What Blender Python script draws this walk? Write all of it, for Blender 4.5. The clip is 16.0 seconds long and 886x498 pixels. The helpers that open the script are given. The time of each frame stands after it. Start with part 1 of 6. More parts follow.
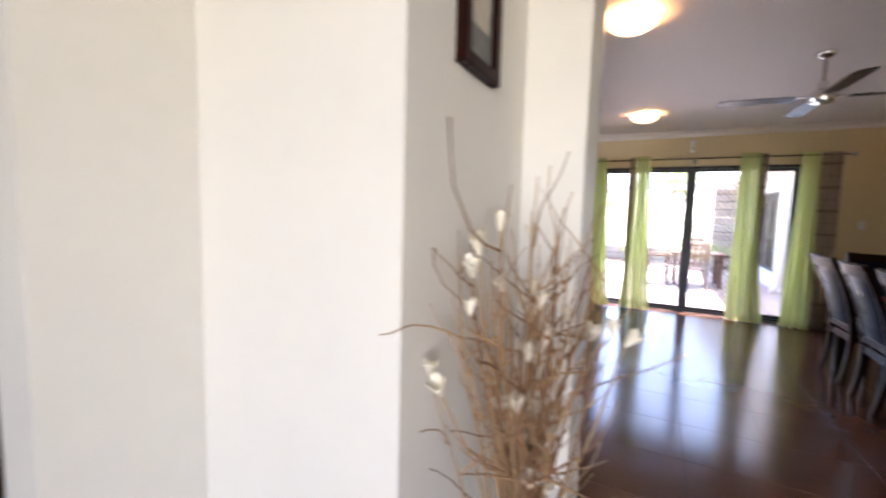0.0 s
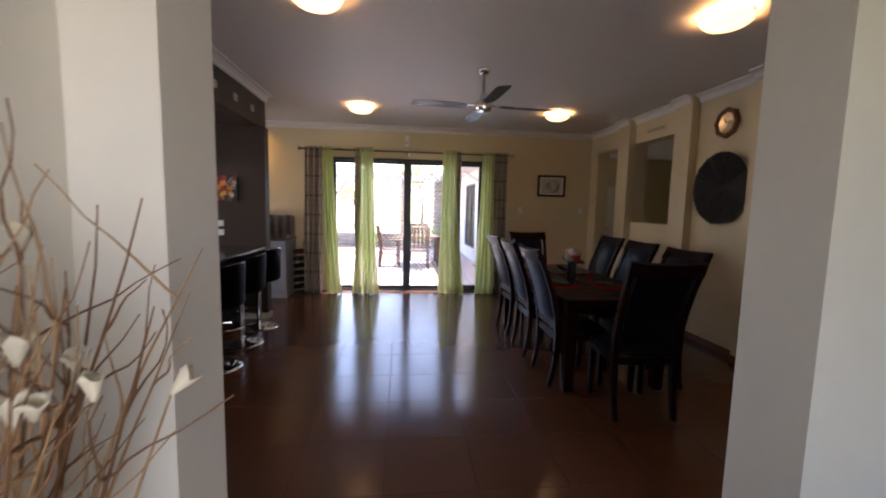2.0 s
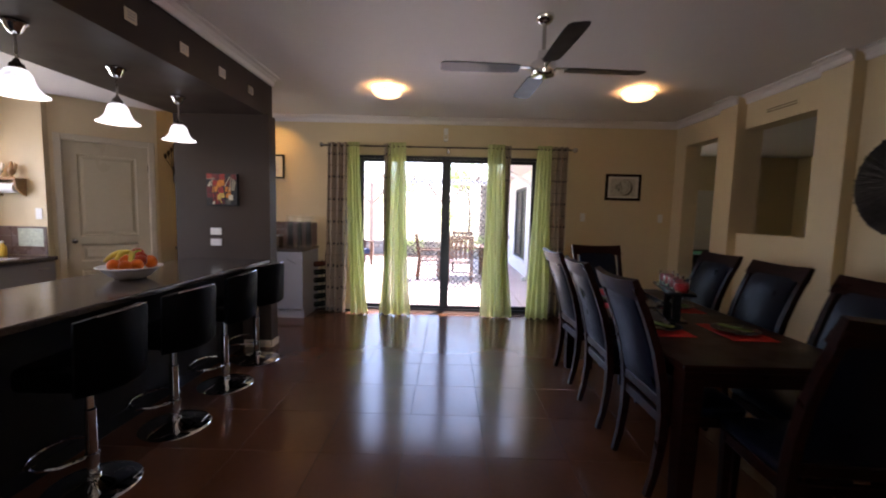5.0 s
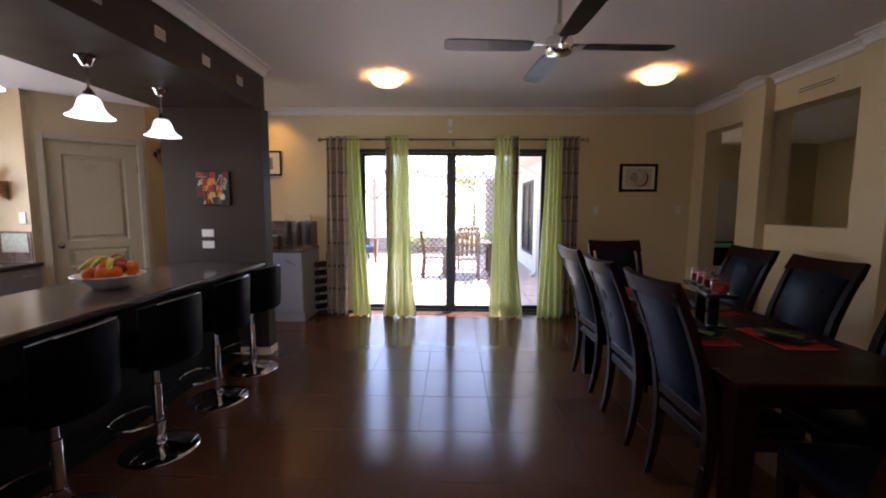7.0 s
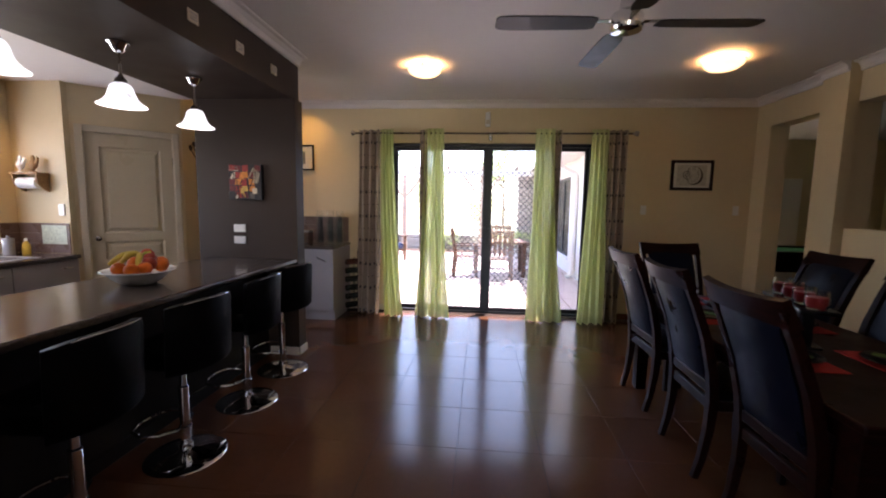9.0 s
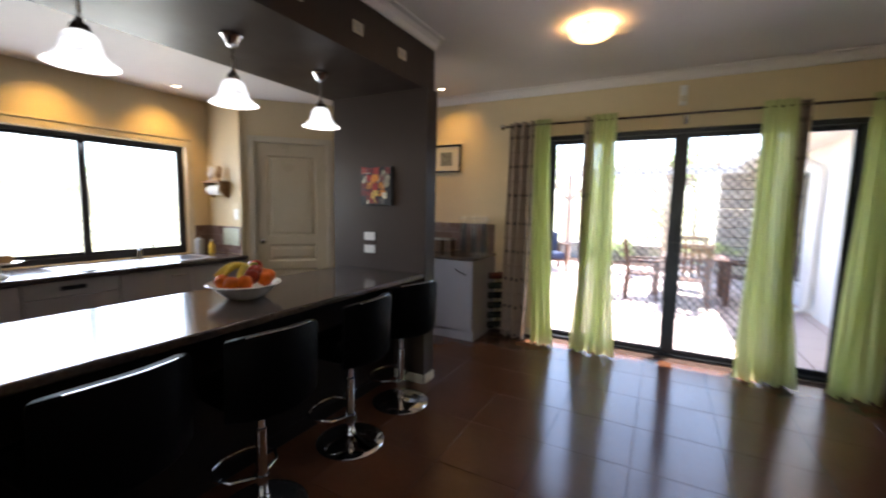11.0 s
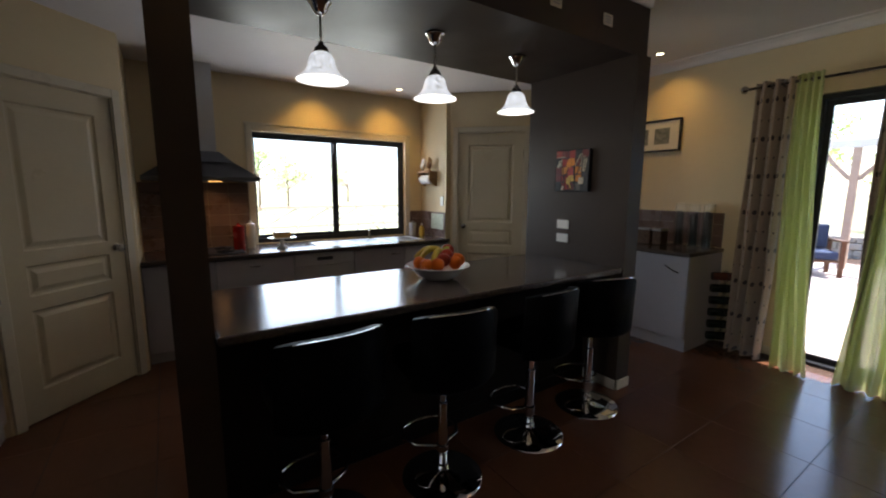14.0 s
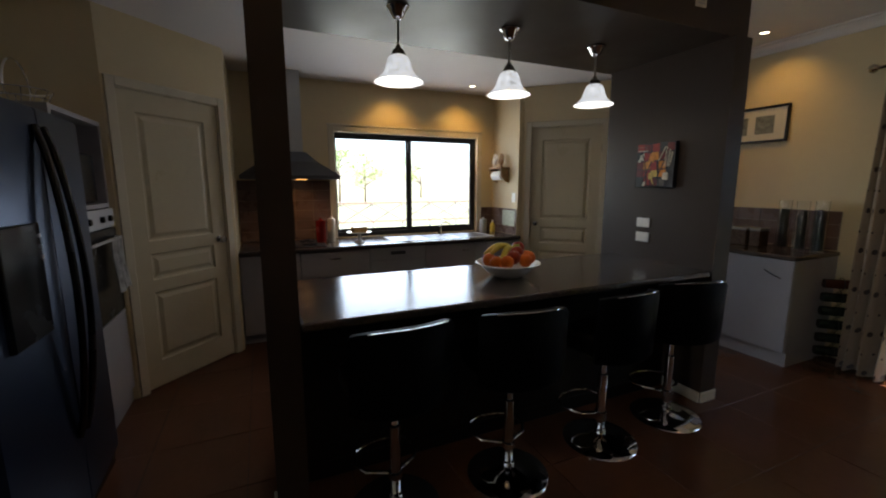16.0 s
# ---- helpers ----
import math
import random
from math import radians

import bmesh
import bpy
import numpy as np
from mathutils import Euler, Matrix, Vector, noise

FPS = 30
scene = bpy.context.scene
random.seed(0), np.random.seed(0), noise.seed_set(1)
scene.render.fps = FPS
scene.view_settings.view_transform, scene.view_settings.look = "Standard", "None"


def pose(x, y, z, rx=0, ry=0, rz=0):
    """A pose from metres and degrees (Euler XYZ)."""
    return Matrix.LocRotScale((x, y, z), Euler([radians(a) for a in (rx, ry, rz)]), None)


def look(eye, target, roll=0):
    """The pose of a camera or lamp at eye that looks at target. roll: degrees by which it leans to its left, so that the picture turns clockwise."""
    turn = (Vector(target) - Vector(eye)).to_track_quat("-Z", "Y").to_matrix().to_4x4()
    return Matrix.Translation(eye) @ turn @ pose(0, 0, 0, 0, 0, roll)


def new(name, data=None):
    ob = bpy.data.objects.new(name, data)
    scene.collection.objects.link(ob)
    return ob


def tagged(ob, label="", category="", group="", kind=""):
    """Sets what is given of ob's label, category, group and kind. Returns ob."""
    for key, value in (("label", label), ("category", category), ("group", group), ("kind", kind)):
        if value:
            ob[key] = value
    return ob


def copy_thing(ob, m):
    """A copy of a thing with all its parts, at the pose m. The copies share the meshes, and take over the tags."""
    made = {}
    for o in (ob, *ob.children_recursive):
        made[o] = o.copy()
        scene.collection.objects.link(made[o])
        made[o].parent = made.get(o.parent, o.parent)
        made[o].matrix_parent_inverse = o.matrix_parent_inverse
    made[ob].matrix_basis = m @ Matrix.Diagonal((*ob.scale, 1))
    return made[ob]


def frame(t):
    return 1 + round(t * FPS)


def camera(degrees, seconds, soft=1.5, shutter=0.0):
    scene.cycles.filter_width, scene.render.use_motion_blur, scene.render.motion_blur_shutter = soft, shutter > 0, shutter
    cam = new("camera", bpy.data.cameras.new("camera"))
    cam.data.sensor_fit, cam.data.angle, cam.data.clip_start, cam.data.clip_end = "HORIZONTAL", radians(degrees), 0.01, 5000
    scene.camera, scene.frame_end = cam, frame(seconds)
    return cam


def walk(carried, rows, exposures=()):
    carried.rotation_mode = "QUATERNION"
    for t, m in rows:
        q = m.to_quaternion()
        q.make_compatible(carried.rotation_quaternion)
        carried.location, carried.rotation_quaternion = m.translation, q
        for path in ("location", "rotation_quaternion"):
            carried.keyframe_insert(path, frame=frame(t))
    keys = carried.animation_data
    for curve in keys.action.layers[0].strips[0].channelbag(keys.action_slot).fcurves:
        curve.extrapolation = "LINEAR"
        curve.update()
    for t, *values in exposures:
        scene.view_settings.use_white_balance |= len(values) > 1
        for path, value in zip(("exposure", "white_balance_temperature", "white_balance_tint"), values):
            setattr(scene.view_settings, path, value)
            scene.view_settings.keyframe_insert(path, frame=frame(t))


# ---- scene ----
cam = camera(94.7, 16.0, soft=2.0, shutter=0.5)
PATH = [
    (0, (0.122, 2.643, 1.438), (-0.8, 4.409, 1.259), 1.57),
    (0.5, (0.288, 2.717, 1.435), (-0.291, 4.62, 1.226), 0.3),
    (1, (0.431, 2.746, 1.434), (0.197, 4.718, 1.202), 0.8),
    (1.5, (0.454, 2.818, 1.422), (0.416, 4.804, 1.188), 1.1),
    (2, (0.422, 2.961, 1.451), (0.632, 4.939, 1.246), 1.3),
    (2.5, (0.399, 3.106, 1.443), (0.692, 5.072, 1.223), -0.5),
    (3, (0.438, 3.289, 1.413), (0.656, 5.267, 1.216), 1.8),
    (3.5, (0.534, 3.44, 1.424), (0.698, 5.425, 1.245), 2.2),
    (4, (0.596, 3.582, 1.438), (0.77, 5.566, 1.255), 1.9),
    (4.5, (0.55, 3.819, 1.467), (0.686, 5.81, 1.34), -1.1),
    (5, (0.593, 4.071, 1.435), (0.567, 6.063, 1.259), 1.4),
    (5.2, (0.646, 4.169, 1.454), (0.584, 6.159, 1.273), 1.2),
    (7.5, (0.54, 4.347, 1.442), (0.486, 6.336, 1.235), -0.0),
    (8, (0.507, 4.35, 1.451), (0.403, 6.336, 1.239), 0.3),
    (10.3, (0.42, 5.13, 1.421), (0.054, 7.084, 1.203), -0.5),
    (10.5, (0.418, 5.209, 1.452), (-0.056, 7.135, 1.193), -1.8),
    (11, (0.429, 5.411, 1.463), (-0.511, 7.164, 1.252), 1.1),
    (11.5, (0.466, 5.517, 1.476), (-0.793, 7.057, 1.26), 1.5),
    (12, (0.46, 5.529, 1.476), (-0.976, 6.9, 1.24), 0.4),
    (12.5, (0.45, 5.531, 1.474), (-1.048, 6.834, 1.233), 0.4),
    (13, (0.446, 5.533, 1.475), (-1.135, 6.726, 1.198), -0.2),
    (13.5, (0.437, 5.538, 1.471), (-1.165, 6.703, 1.193), 0.7),
    (14, (0.427, 5.539, 1.468), (-1.215, 6.643, 1.178), 0.3),
    (14.5, (0.429, 5.534, 1.47), (-1.281, 6.527, 1.17), 0.3),
    (15, (0.449, 5.531, 1.479), (-1.33, 6.395, 1.179), 0.2),
    (15.5, (0.46, 5.534, 1.482), (-1.321, 6.39, 1.173), 0.3),
    (16, (0.443, 5.533, 1.476), (-1.362, 6.335, 1.165), -0.0),
]
EXPOSURES = [(0, 3.65, 6200, 26), (0.45, 2.85, 6250, 26), (1.1, 2.85, 6300, 26), (2.2, 3.05, 6350, 26), (3, 3.1, 6350, 26), (9, 3.08, 6350, 26), (10.5, 3.15, 6350, 18), (11.2, 3.0, 6300, 16), (12.2, 2.48, 6250, 15), (14, 2.26, 6300, 13), (16, 2.08, 6350, 12)]
walk(cam, [(t, look(eye, target, roll)) for t, eye, target, roll in PATH], EXPOSURES)

# ---- world, sun, large lights ----
world = bpy.data.worlds.new("world")
scene.world = world
world.use_nodes = True
wn = world.node_tree
sky = wn.nodes.new("ShaderNodeTexSky")
sky.sky_type = 'NISHITA'
sky.sun_disc = False
sky.sun_elevation = radians(64)
sky.sun_rotation = radians(26)
wn.nodes["Background"].inputs[1].default_value = 0.15
wn.links.new(sky.outputs[0], wn.nodes["Background"].inputs[0])


def lamp(name, kind, m, energy, color=(1, 1, 1), **kw):
    d = bpy.data.lights.new(name, kind)
    d.energy, d.color = energy, color
    if kind == 'AREA':
        d.shape = 'RECTANGLE'
        d.size, d.size_y = kw["size"], kw["size_y"]
    elif kind == 'SUN':
        d.angle = kw["angle"]
    elif kind == 'SPOT':
        d.spot_size, d.spot_blend, d.shadow_soft_size = kw["cone"], kw.get("blend", 0.5), kw.get("soft", 0.03)
    else:
        d.shadow_soft_size = kw.get("soft", 0.05)
    if "spread" in kw:
        d.spread = kw["spread"]
    ob = new(name, d)
    ob.matrix_world = m
    return ob


# the sun stands high to the north of the house
lamp("sun", 'SUN', look((3.5, 19, 16), (0, 12, 0)), 3.5, (1, 0.95, 0.88), angle=0.009)
# daylight at the openings
lamp("slider_daylight", 'AREA', look((0.56, 10.12, 1.15), (0.56, 5, 0.9)), 3.0, (0.76, 0.86, 1.0), size=2.5, size_y=2.0)
lamp("window_daylight", 'AREA', look((-4.29, 7.18, 1.5), (0, 7.18, 1.0)), 5.6, (0.88, 0.94, 1.0), size=1.7, size_y=1.05)
# fill lamp added behind the camera for unseen daylight, narrowed to the hall walls
lamp("entry_fill", 'AREA', look((1.0, 0.62, 1.5), (-0.3, 3.5, 1.45)), 1.1, (1.0, 0.98, 0.95), size=1.7, size_y=2.2, spread=radians(70))
# fill lamp added for the games room, at an invented opening out of view
lamp("games_room_fill", 'AREA', look((4.55, 12.85, 1.55), (6.2, 8, 1.0)), 0.3, (0.9, 0.95, 1.0), size=0.8, size_y=1.2)

# ---- materials ----


def mat(name, color, rough=0.5, metal=0.0, var=0.12, scale=6.0, bump=0.0, bump_scale=None, spec=0.5, coat=0.0, rough_var=0.08, rnd=0.0, trans=0.0, ior=1.45, emit=None, emit_strength=0.0, sheen=0.0):
    m = bpy.data.materials.new(name)
    m.use_nodes = True
    nt = m.node_tree
    b = nt.nodes["Principled BSDF"]
    geo = nt.nodes.new("ShaderNodeNewGeometry")
    n1 = nt.nodes.new("ShaderNodeTexNoise")
    n1.inputs["Scale"].default_value = scale
    n1.inputs["Detail"].default_value = 6
    n2 = nt.nodes.new("ShaderNodeTexNoise")
    n2.inputs["Scale"].default_value = scale * 9
    n2.inputs["Detail"].default_value = 4
    for n in (n1, n2):
        nt.links.new(geo.outputs["Position"], n.inputs["Vector"])
    add = nt.nodes.new("ShaderNodeMath")
    add.operation = 'MULTIPLY_ADD'
    add.inputs[1].default_value = 0.5
    nt.links.new(n2.outputs[0], add.inputs[0])
    nt.links.new(n1.outputs[0], add.inputs[2])
    last = add.outputs[0]
    if rnd:
        oi = nt.nodes.new("ShaderNodeObjectInfo")
        ad = nt.nodes.new("ShaderNodeMath")
        ad.operation = 'MULTIPLY_ADD'
        ad.inputs[1].default_value = rnd
        nt.links.new(oi.outputs["Random"], ad.inputs[0])
        nt.links.new(last, ad.inputs[2])
        last = ad.outputs[0]
    mr = nt.nodes.new("ShaderNodeMapRange")
    mr.inputs[1].default_value, mr.inputs[2].default_value = 0.4, 1.1 + rnd
    mr.inputs[3].default_value, mr.inputs[4].default_value = 1 - var, 1 + var
    nt.links.new(last, mr.inputs[0])
    mix = nt.nodes.new("ShaderNodeVectorMath")
    mix.operation = 'SCALE'
    mix.inputs[0].default_value = color[:3]
    nt.links.new(mr.outputs[0], mix.inputs["Scale"])
    nt.links.new(mix.outputs[0], b.inputs["Base Color"])
    rr = nt.nodes.new("ShaderNodeMapRange")
    rr.inputs[1].default_value, rr.inputs[2].default_value = 0.3, 0.7
    rr.inputs[3].default_value, rr.inputs[4].default_value = max(0.0, rough - rough_var), min(1.0, rough + rough_var)
    nt.links.new(n1.outputs[0], rr.inputs[0])
    nt.links.new(rr.outputs[0], b.inputs["Roughness"])
    b.inputs["Metallic"].default_value = metal
    b.inputs["Specular IOR Level"].default_value = spec
    b.inputs["Coat Weight"].default_value = coat
    b.inputs["Transmission Weight"].default_value = trans
    b.inputs["IOR"].default_value = ior
    b.inputs["Sheen Weight"].default_value = sheen
    if emit:
        b.inputs["Emission Color"].default_value = (*emit, 1)
        b.inputs["Emission Strength"].default_value = emit_strength
    if bump:
        n3 = nt.nodes.new("ShaderNodeTexNoise")
        n3.inputs["Scale"].default_value = bump_scale or scale * 20
        n3.inputs["Detail"].default_value = 5
        nt.links.new(geo.outputs["Position"], n3.inputs["Vector"])
        bp = nt.nodes.new("ShaderNodeBump")
        bp.inputs["Strength"].default_value = bump
        bp.inputs["Distance"].default_value = 0.01
        nt.links.new(n3.outputs[0], bp.inputs["Height"])
        nt.links.new(bp.outputs[0], b.inputs["Normal"])
    return m


def wood(name, c1, c2, rough=0.35, scale=3.0, stretch=(1, 12, 12), coat=0.0, spec=0.5):
    m = mat(name, c1, rough, coat=coat, spec=spec)
    nt = m.node_tree
    b = nt.nodes["Principled BSDF"]
    tc = nt.nodes.new("ShaderNodeTexCoord")
    mp = nt.nodes.new("ShaderNodeMapping")
    mp.inputs["Scale"].default_value = stretch
    nz = nt.nodes.new("ShaderNodeTexNoise")
    nz.inputs["Scale"].default_value = scale
    nz.inputs["Detail"].default_value = 7
    nz.inputs["Distortion"].default_value = 1.2
    nt.links.new(tc.outputs["Object"], mp.inputs[0])
    nt.links.new(mp.outputs[0], nz.inputs[0])
    cr = nt.nodes.new("ShaderNodeValToRGB")
    cr.color_ramp.elements[0].position, cr.color_ramp.elements[1].position = 0.3, 0.7
    cr.color_ramp.elements[0].color, cr.color_ramp.elements[1].color = (*c1, 1), (*c2, 1)
    nt.links.new(nz.outputs[0], cr.inputs[0])
    nt.links.new(cr.outputs[0], b.inputs["Base Color"])
    return m


M_WALL = mat("cream_wall_paint", (0.65, 0.53, 0.325), 0.55, var=0.04, scale=1.5, bump=0.06, bump_scale=160)
M_HALLWALL = mat("pale_hall_paint", (0.73, 0.70, 0.62), 0.5, var=0.04, scale=1.5, bump=0.06, bump_scale=160)
M_GREYWALL = mat("pale_grey_paint", (0.55, 0.55, 0.55), 0.55, var=0.04, scale=1.5, bump=0.06, bump_scale=160)
M_TAUPE = mat("dark_taupe_paint", (0.043, 0.028, 0.020), 0.45, spec=0.3, var=0.08, scale=2.0, bump=0.05, bump_scale=140)
M_CEIL = mat("white_ceiling_paint", (0.76, 0.71, 0.68), 0.6, var=0.03, scale=1.2, bump=0.05, bump_scale=120)
M_TRIM = mat("cream_gloss_trim", (0.60, 0.53, 0.40), 0.32, var=0.04, scale=3)
M_DOOR = mat("cream_gloss_door", (0.56, 0.48, 0.33), 0.35, var=0.05, scale=2.5)
M_TILE = mat("brown_porcelain_tile", (0.116, 0.048, 0.025), 0.165, var=0.14, scale=3.0, bump=0.012, bump_scale=40, spec=0.38, rough_var=0.03, rnd=0.12)
M_GROUT = mat("dark_grout", (0.05, 0.024, 0.014), 0.9, var=0.2, scale=20)
M_ALU = mat("black_powdercoat_aluminium", (0.012, 0.014, 0.02), 0.4, var=0.1)
M_CHROME = mat("polished_chrome", (0.75, 0.75, 0.76), 0.08, 1.0, var=0.03, rough_var=0.03)
M_STEEL = mat("brushed_stainless_steel", (0.48, 0.48, 0.49), 0.40, 0.7, var=0.04, scale=8, rough_var=0.03)
M_HOOD = mat("dark_steel_canopy", (0.10, 0.10, 0.105), 0.35, 1.0, var=0.06, scale=8)
M_NICKEL = mat("brushed_nickel", (0.45, 0.43, 0.40), 0.25, 1.0, var=0.05)
M_LEATHER = mat("black_leather", (0.0025, 0.0025, 0.003), 0.5, spec=0.04, var=0.2, scale=10, bump=0.12, bump_scale=300)
M_BENCH = mat("speckled_brown_laminate", (0.070, 0.054, 0.046), 0.14, var=0.5, scale=60, bump=0.035, bump_scale=170, rough_var=0.05)
M_CAB = mat("pale_lilac_grey_laminate", (0.31, 0.285, 0.29), 0.4, var=0.04, scale=3)
M_DARKWOOD = wood("dark_mahogany", (0.006, 0.0014, 0.0009), (0.020, 0.0044, 0.0026), 0.34, spec=0.12)
M_UPH = mat("dark_slate_leather", (0.003, 0.005, 0.013), 0.34, spec=0.15, var=0.15, scale=6, bump=0.1, bump_scale=250)
M_FAN = wood("dark_fan_blade", (0.006, 0.004, 0.0035), (0.016, 0.010, 0.007), 0.36, spec=0.35)


def glass(name, color=(1, 1, 1), rough=0.0):
    m = bpy.data.materials.new(name)
    m.use_nodes = True
    nt = m.node_tree
    out = nt.nodes["Material Output"]
    nt.nodes.remove(nt.nodes["Principled BSDF"])
    tr = nt.nodes.new("ShaderNodeBsdfTransparent")
    tr.inputs[0].default_value = (*color, 1)
    gl = nt.nodes.new("ShaderNodeBsdfGlossy")
    gl.inputs["Roughness"].default_value = rough
    fr = nt.nodes.new("ShaderNodeFresnel")
    fr.inputs[0].default_value = 1.45
    mx = nt.nodes.new("ShaderNodeMixShader")
    nt.links.new(fr.outputs[0], mx.inputs[0])
    nt.links.new(tr.outputs[0], mx.inputs[1])
    nt.links.new(gl.outputs[0], mx.inputs[2])
    nt.links.new(mx.outputs[0], out.inputs[0])
    return m


M_GLASS = glass("clear_window_glass", (0.97, 0.98, 0.98))

# ---- mesh helpers ----


def bx(bm, x0, x1, y0, y1, z0, z1, bev=0.0, seg=1):
    r = bmesh.ops.create_cube(bm, size=1)
    vs = r["verts"]
    for v in vs:
        v.co = Vector((x0 + (v.co.x + 0.5) * (x1 - x0), y0 + (v.co.y + 0.5) * (y1 - y0), z0 + (v.co.z + 0.5) * (z1 - z0)))
    if bev:
        es = list({e for v in vs for e in v.link_edges})
        bmesh.ops.bevel(bm, geom=es, offset=bev, segments=seg, affect='EDGES', profile=0.5)
    return bm


def box(x0, x1, y0, y1, z0, z1, bev=0.0, seg=1):
    return bx(bmesh.new(), x0, x1, y0, y1, z0, z1, bev, seg)


def ring_loft(bm, rings, close=True, cap=True):
    loops = [[bm.verts.new(p) for p in r] for r in rings]
    n = len(loops[0])
    for a, b in zip(loops, loops[1:]):
        for i in range(n if close else n - 1):
            j = (i + 1) % n
            bm.faces.new((a[i], a[j], b[j], b[i]))
    if cap and close:
        bm.faces.new(list(reversed(loops[0])))
        bm.faces.new(loops[-1])
    return bm


def lathe(bm, prof, seg=24, c=(0, 0, 0), cap=True, axis='z'):
    rings = []
    for r, z in prof:
        ring = []
        for i in range(seg):
            a = 2 * math.pi * i / seg
            p = (r * math.cos(a), r * math.sin(a), z)
            if axis == 'x':
                p = (z, p[0], p[1])
            elif axis == 'y':
                p = (p[1], z, p[0])
            ring.append((c[0] + p[0], c[1] + p[1], c[2] + p[2]))
        rings.append(ring)
    return ring_loft(bm, rings, cap=cap)


def tube(bm, pts, r, seg=8, closed=False):
    pts = [Vector(p) for p in pts]
    rs = r if isinstance(r, (list, tuple)) else [r] * len(pts)
    rings = []
    n = len(pts)
    ref = None
    for i, p in enumerate(pts):
        if closed:
            d = pts[(i + 1) % n] - pts[i - 1]
        else:
            d = pts[min(i + 1, n - 1)] - pts[max(i - 1, 0)]
        d.normalize()
        if ref is None:
            ref = Vector((0, 0, 1)) if abs(d.z) < 0.9 else Vector((1, 0, 0))
        u = d.cross(ref).normalized()
        v = u.cross(d).normalized()
        ref = v
        rings.append([p + rs[i] * (math.cos(2 * math.pi * k / seg) * u + math.sin(2 * math.pi * k / seg) * v) for k in range(seg)])
    if closed:
        rings.append(rings[0])
        return ring_loft(bm, rings, cap=False)
    return ring_loft(bm, rings)


def sweep_box(bm, pts, w, d, up=(1, 0, 0)):
    """A bar of rectangular section along pts; w along up, d across."""
    pts = [Vector(p) for p in pts]
    u = Vector(up)
    rings = []
    for i, p in enumerate(pts):
        t = (pts[min(i + 1, len(pts) - 1)] - pts[max(i - 1, 0)]).normalized()
        v = t.cross(u).normalized()
        ww = w[i] if isinstance(w, (list, tuple)) else w
        dd = d[i] if isinstance(d, (list, tuple)) else d
        rings.append([p + u * ww / 2 + v * dd / 2, p - u * ww / 2 + v * dd / 2, p - u * ww / 2 - v * dd / 2, p + u * ww / 2 - v * dd / 2])
    return ring_loft(bm, rings)


def part(name, bm, material, parent=None, label="", smooth=False, loc=None):
    bmesh.ops.recalc_face_normals(bm, faces=bm.faces)
    me = bpy.data.meshes.new(name)
    bm.to_mesh(me)
    bm.free()
    me.materials.append(material)
    if smooth:
        me.shade_smooth()
        me.set_sharp_from_angle(angle=radians(40))
    ob = new(name, me)
    if parent:
        ob.parent = parent
    if loc:
        ob.location = loc
    if label:
        tagged(ob, label=label)
    return ob


def thing(name, label, category, m=None, group="", kind=""):
    ob = new(name)
    if m is not None:
        ob.matrix_basis = m
    return tagged(ob, label, category, group, kind)


def structure(name, bm, material, label, category="wall", smooth=False):
    return tagged(part(name, bm, material, smooth=smooth), label, category, kind="structure")


def local(p0, p1):
    """Frame of a wall: u from p0 to p1, v to the left."""
    return pose(p0[0], p0[1], 0, 0, 0, math.degrees(math.atan2(p1[1] - p0[1], p1[0] - p0[0])))


def wall(name, p0, p1, th, z1, openings, material, label, z0=0.0):
    L = math.dist(p0, p1)
    bm = bmesh.new()
    us = sorted({0.0, L, *[o[0] for o in openings], *[o[1] for o in openings]})
    for a, b in zip(us, us[1:]):
        holes = sorted([(o[2], o[3]) for o in openings if o[0] <= a + 1e-6 and o[1] >= b - 1e-6])
        z = z0
        for h0, h1 in holes:
            if h0 > z + 1e-4:
                bx(bm, a, b, 0, th, z, h0)
            z = h1
        if z < z1 - 1e-4:
            bx(bm, a, b, 0, th, z, z1)
    bmesh.ops.remove_doubles(bm, verts=bm.verts, dist=1e-5)
    # drop faces shared by neighbouring blocks
    bm.verts.index_update()
    seen = {}
    for f in bm.faces:
        seen.setdefault(frozenset(v.index for v in f.verts), []).append(f)
    dead = [f for fs in seen.values() if len(fs) > 1 for f in fs]
    if dead:
        bmesh.ops.delete(bm, geom=dead, context='FACES')
    ob = structure(name, bm, material, label)
    ob.matrix_basis = local(p0, p1)
    return ob


CEIL, KCEIL, SOFFIT = 2.76, 2.57, 2.36

# ---- large structure ----
structure("floor", box(-4.6, 8.3, -0.2, 9.96, -0.12, -0.004), M_GROUT, "brown tiled floor with dark grout joints", "floor")
structure("ceiling", box(-4.6, 8.3, -0.2, 10.2, CEIL, CEIL + 0.1), M_CEIL, "white painted plasterboard ceiling", "ceiling")
structure("ceiling_games", box(3.76, 8.3, 10.201, 13.2, CEIL, CEIL + 0.1), M_CEIL, "white games room ceiling", "ceiling")
structure("ceiling_kitchen", box(-4.2, -2.2, 4.14, 9.03, KCEIL, CEIL - 0.002), M_CEIL, "lower white kitchen ceiling", "ceiling")

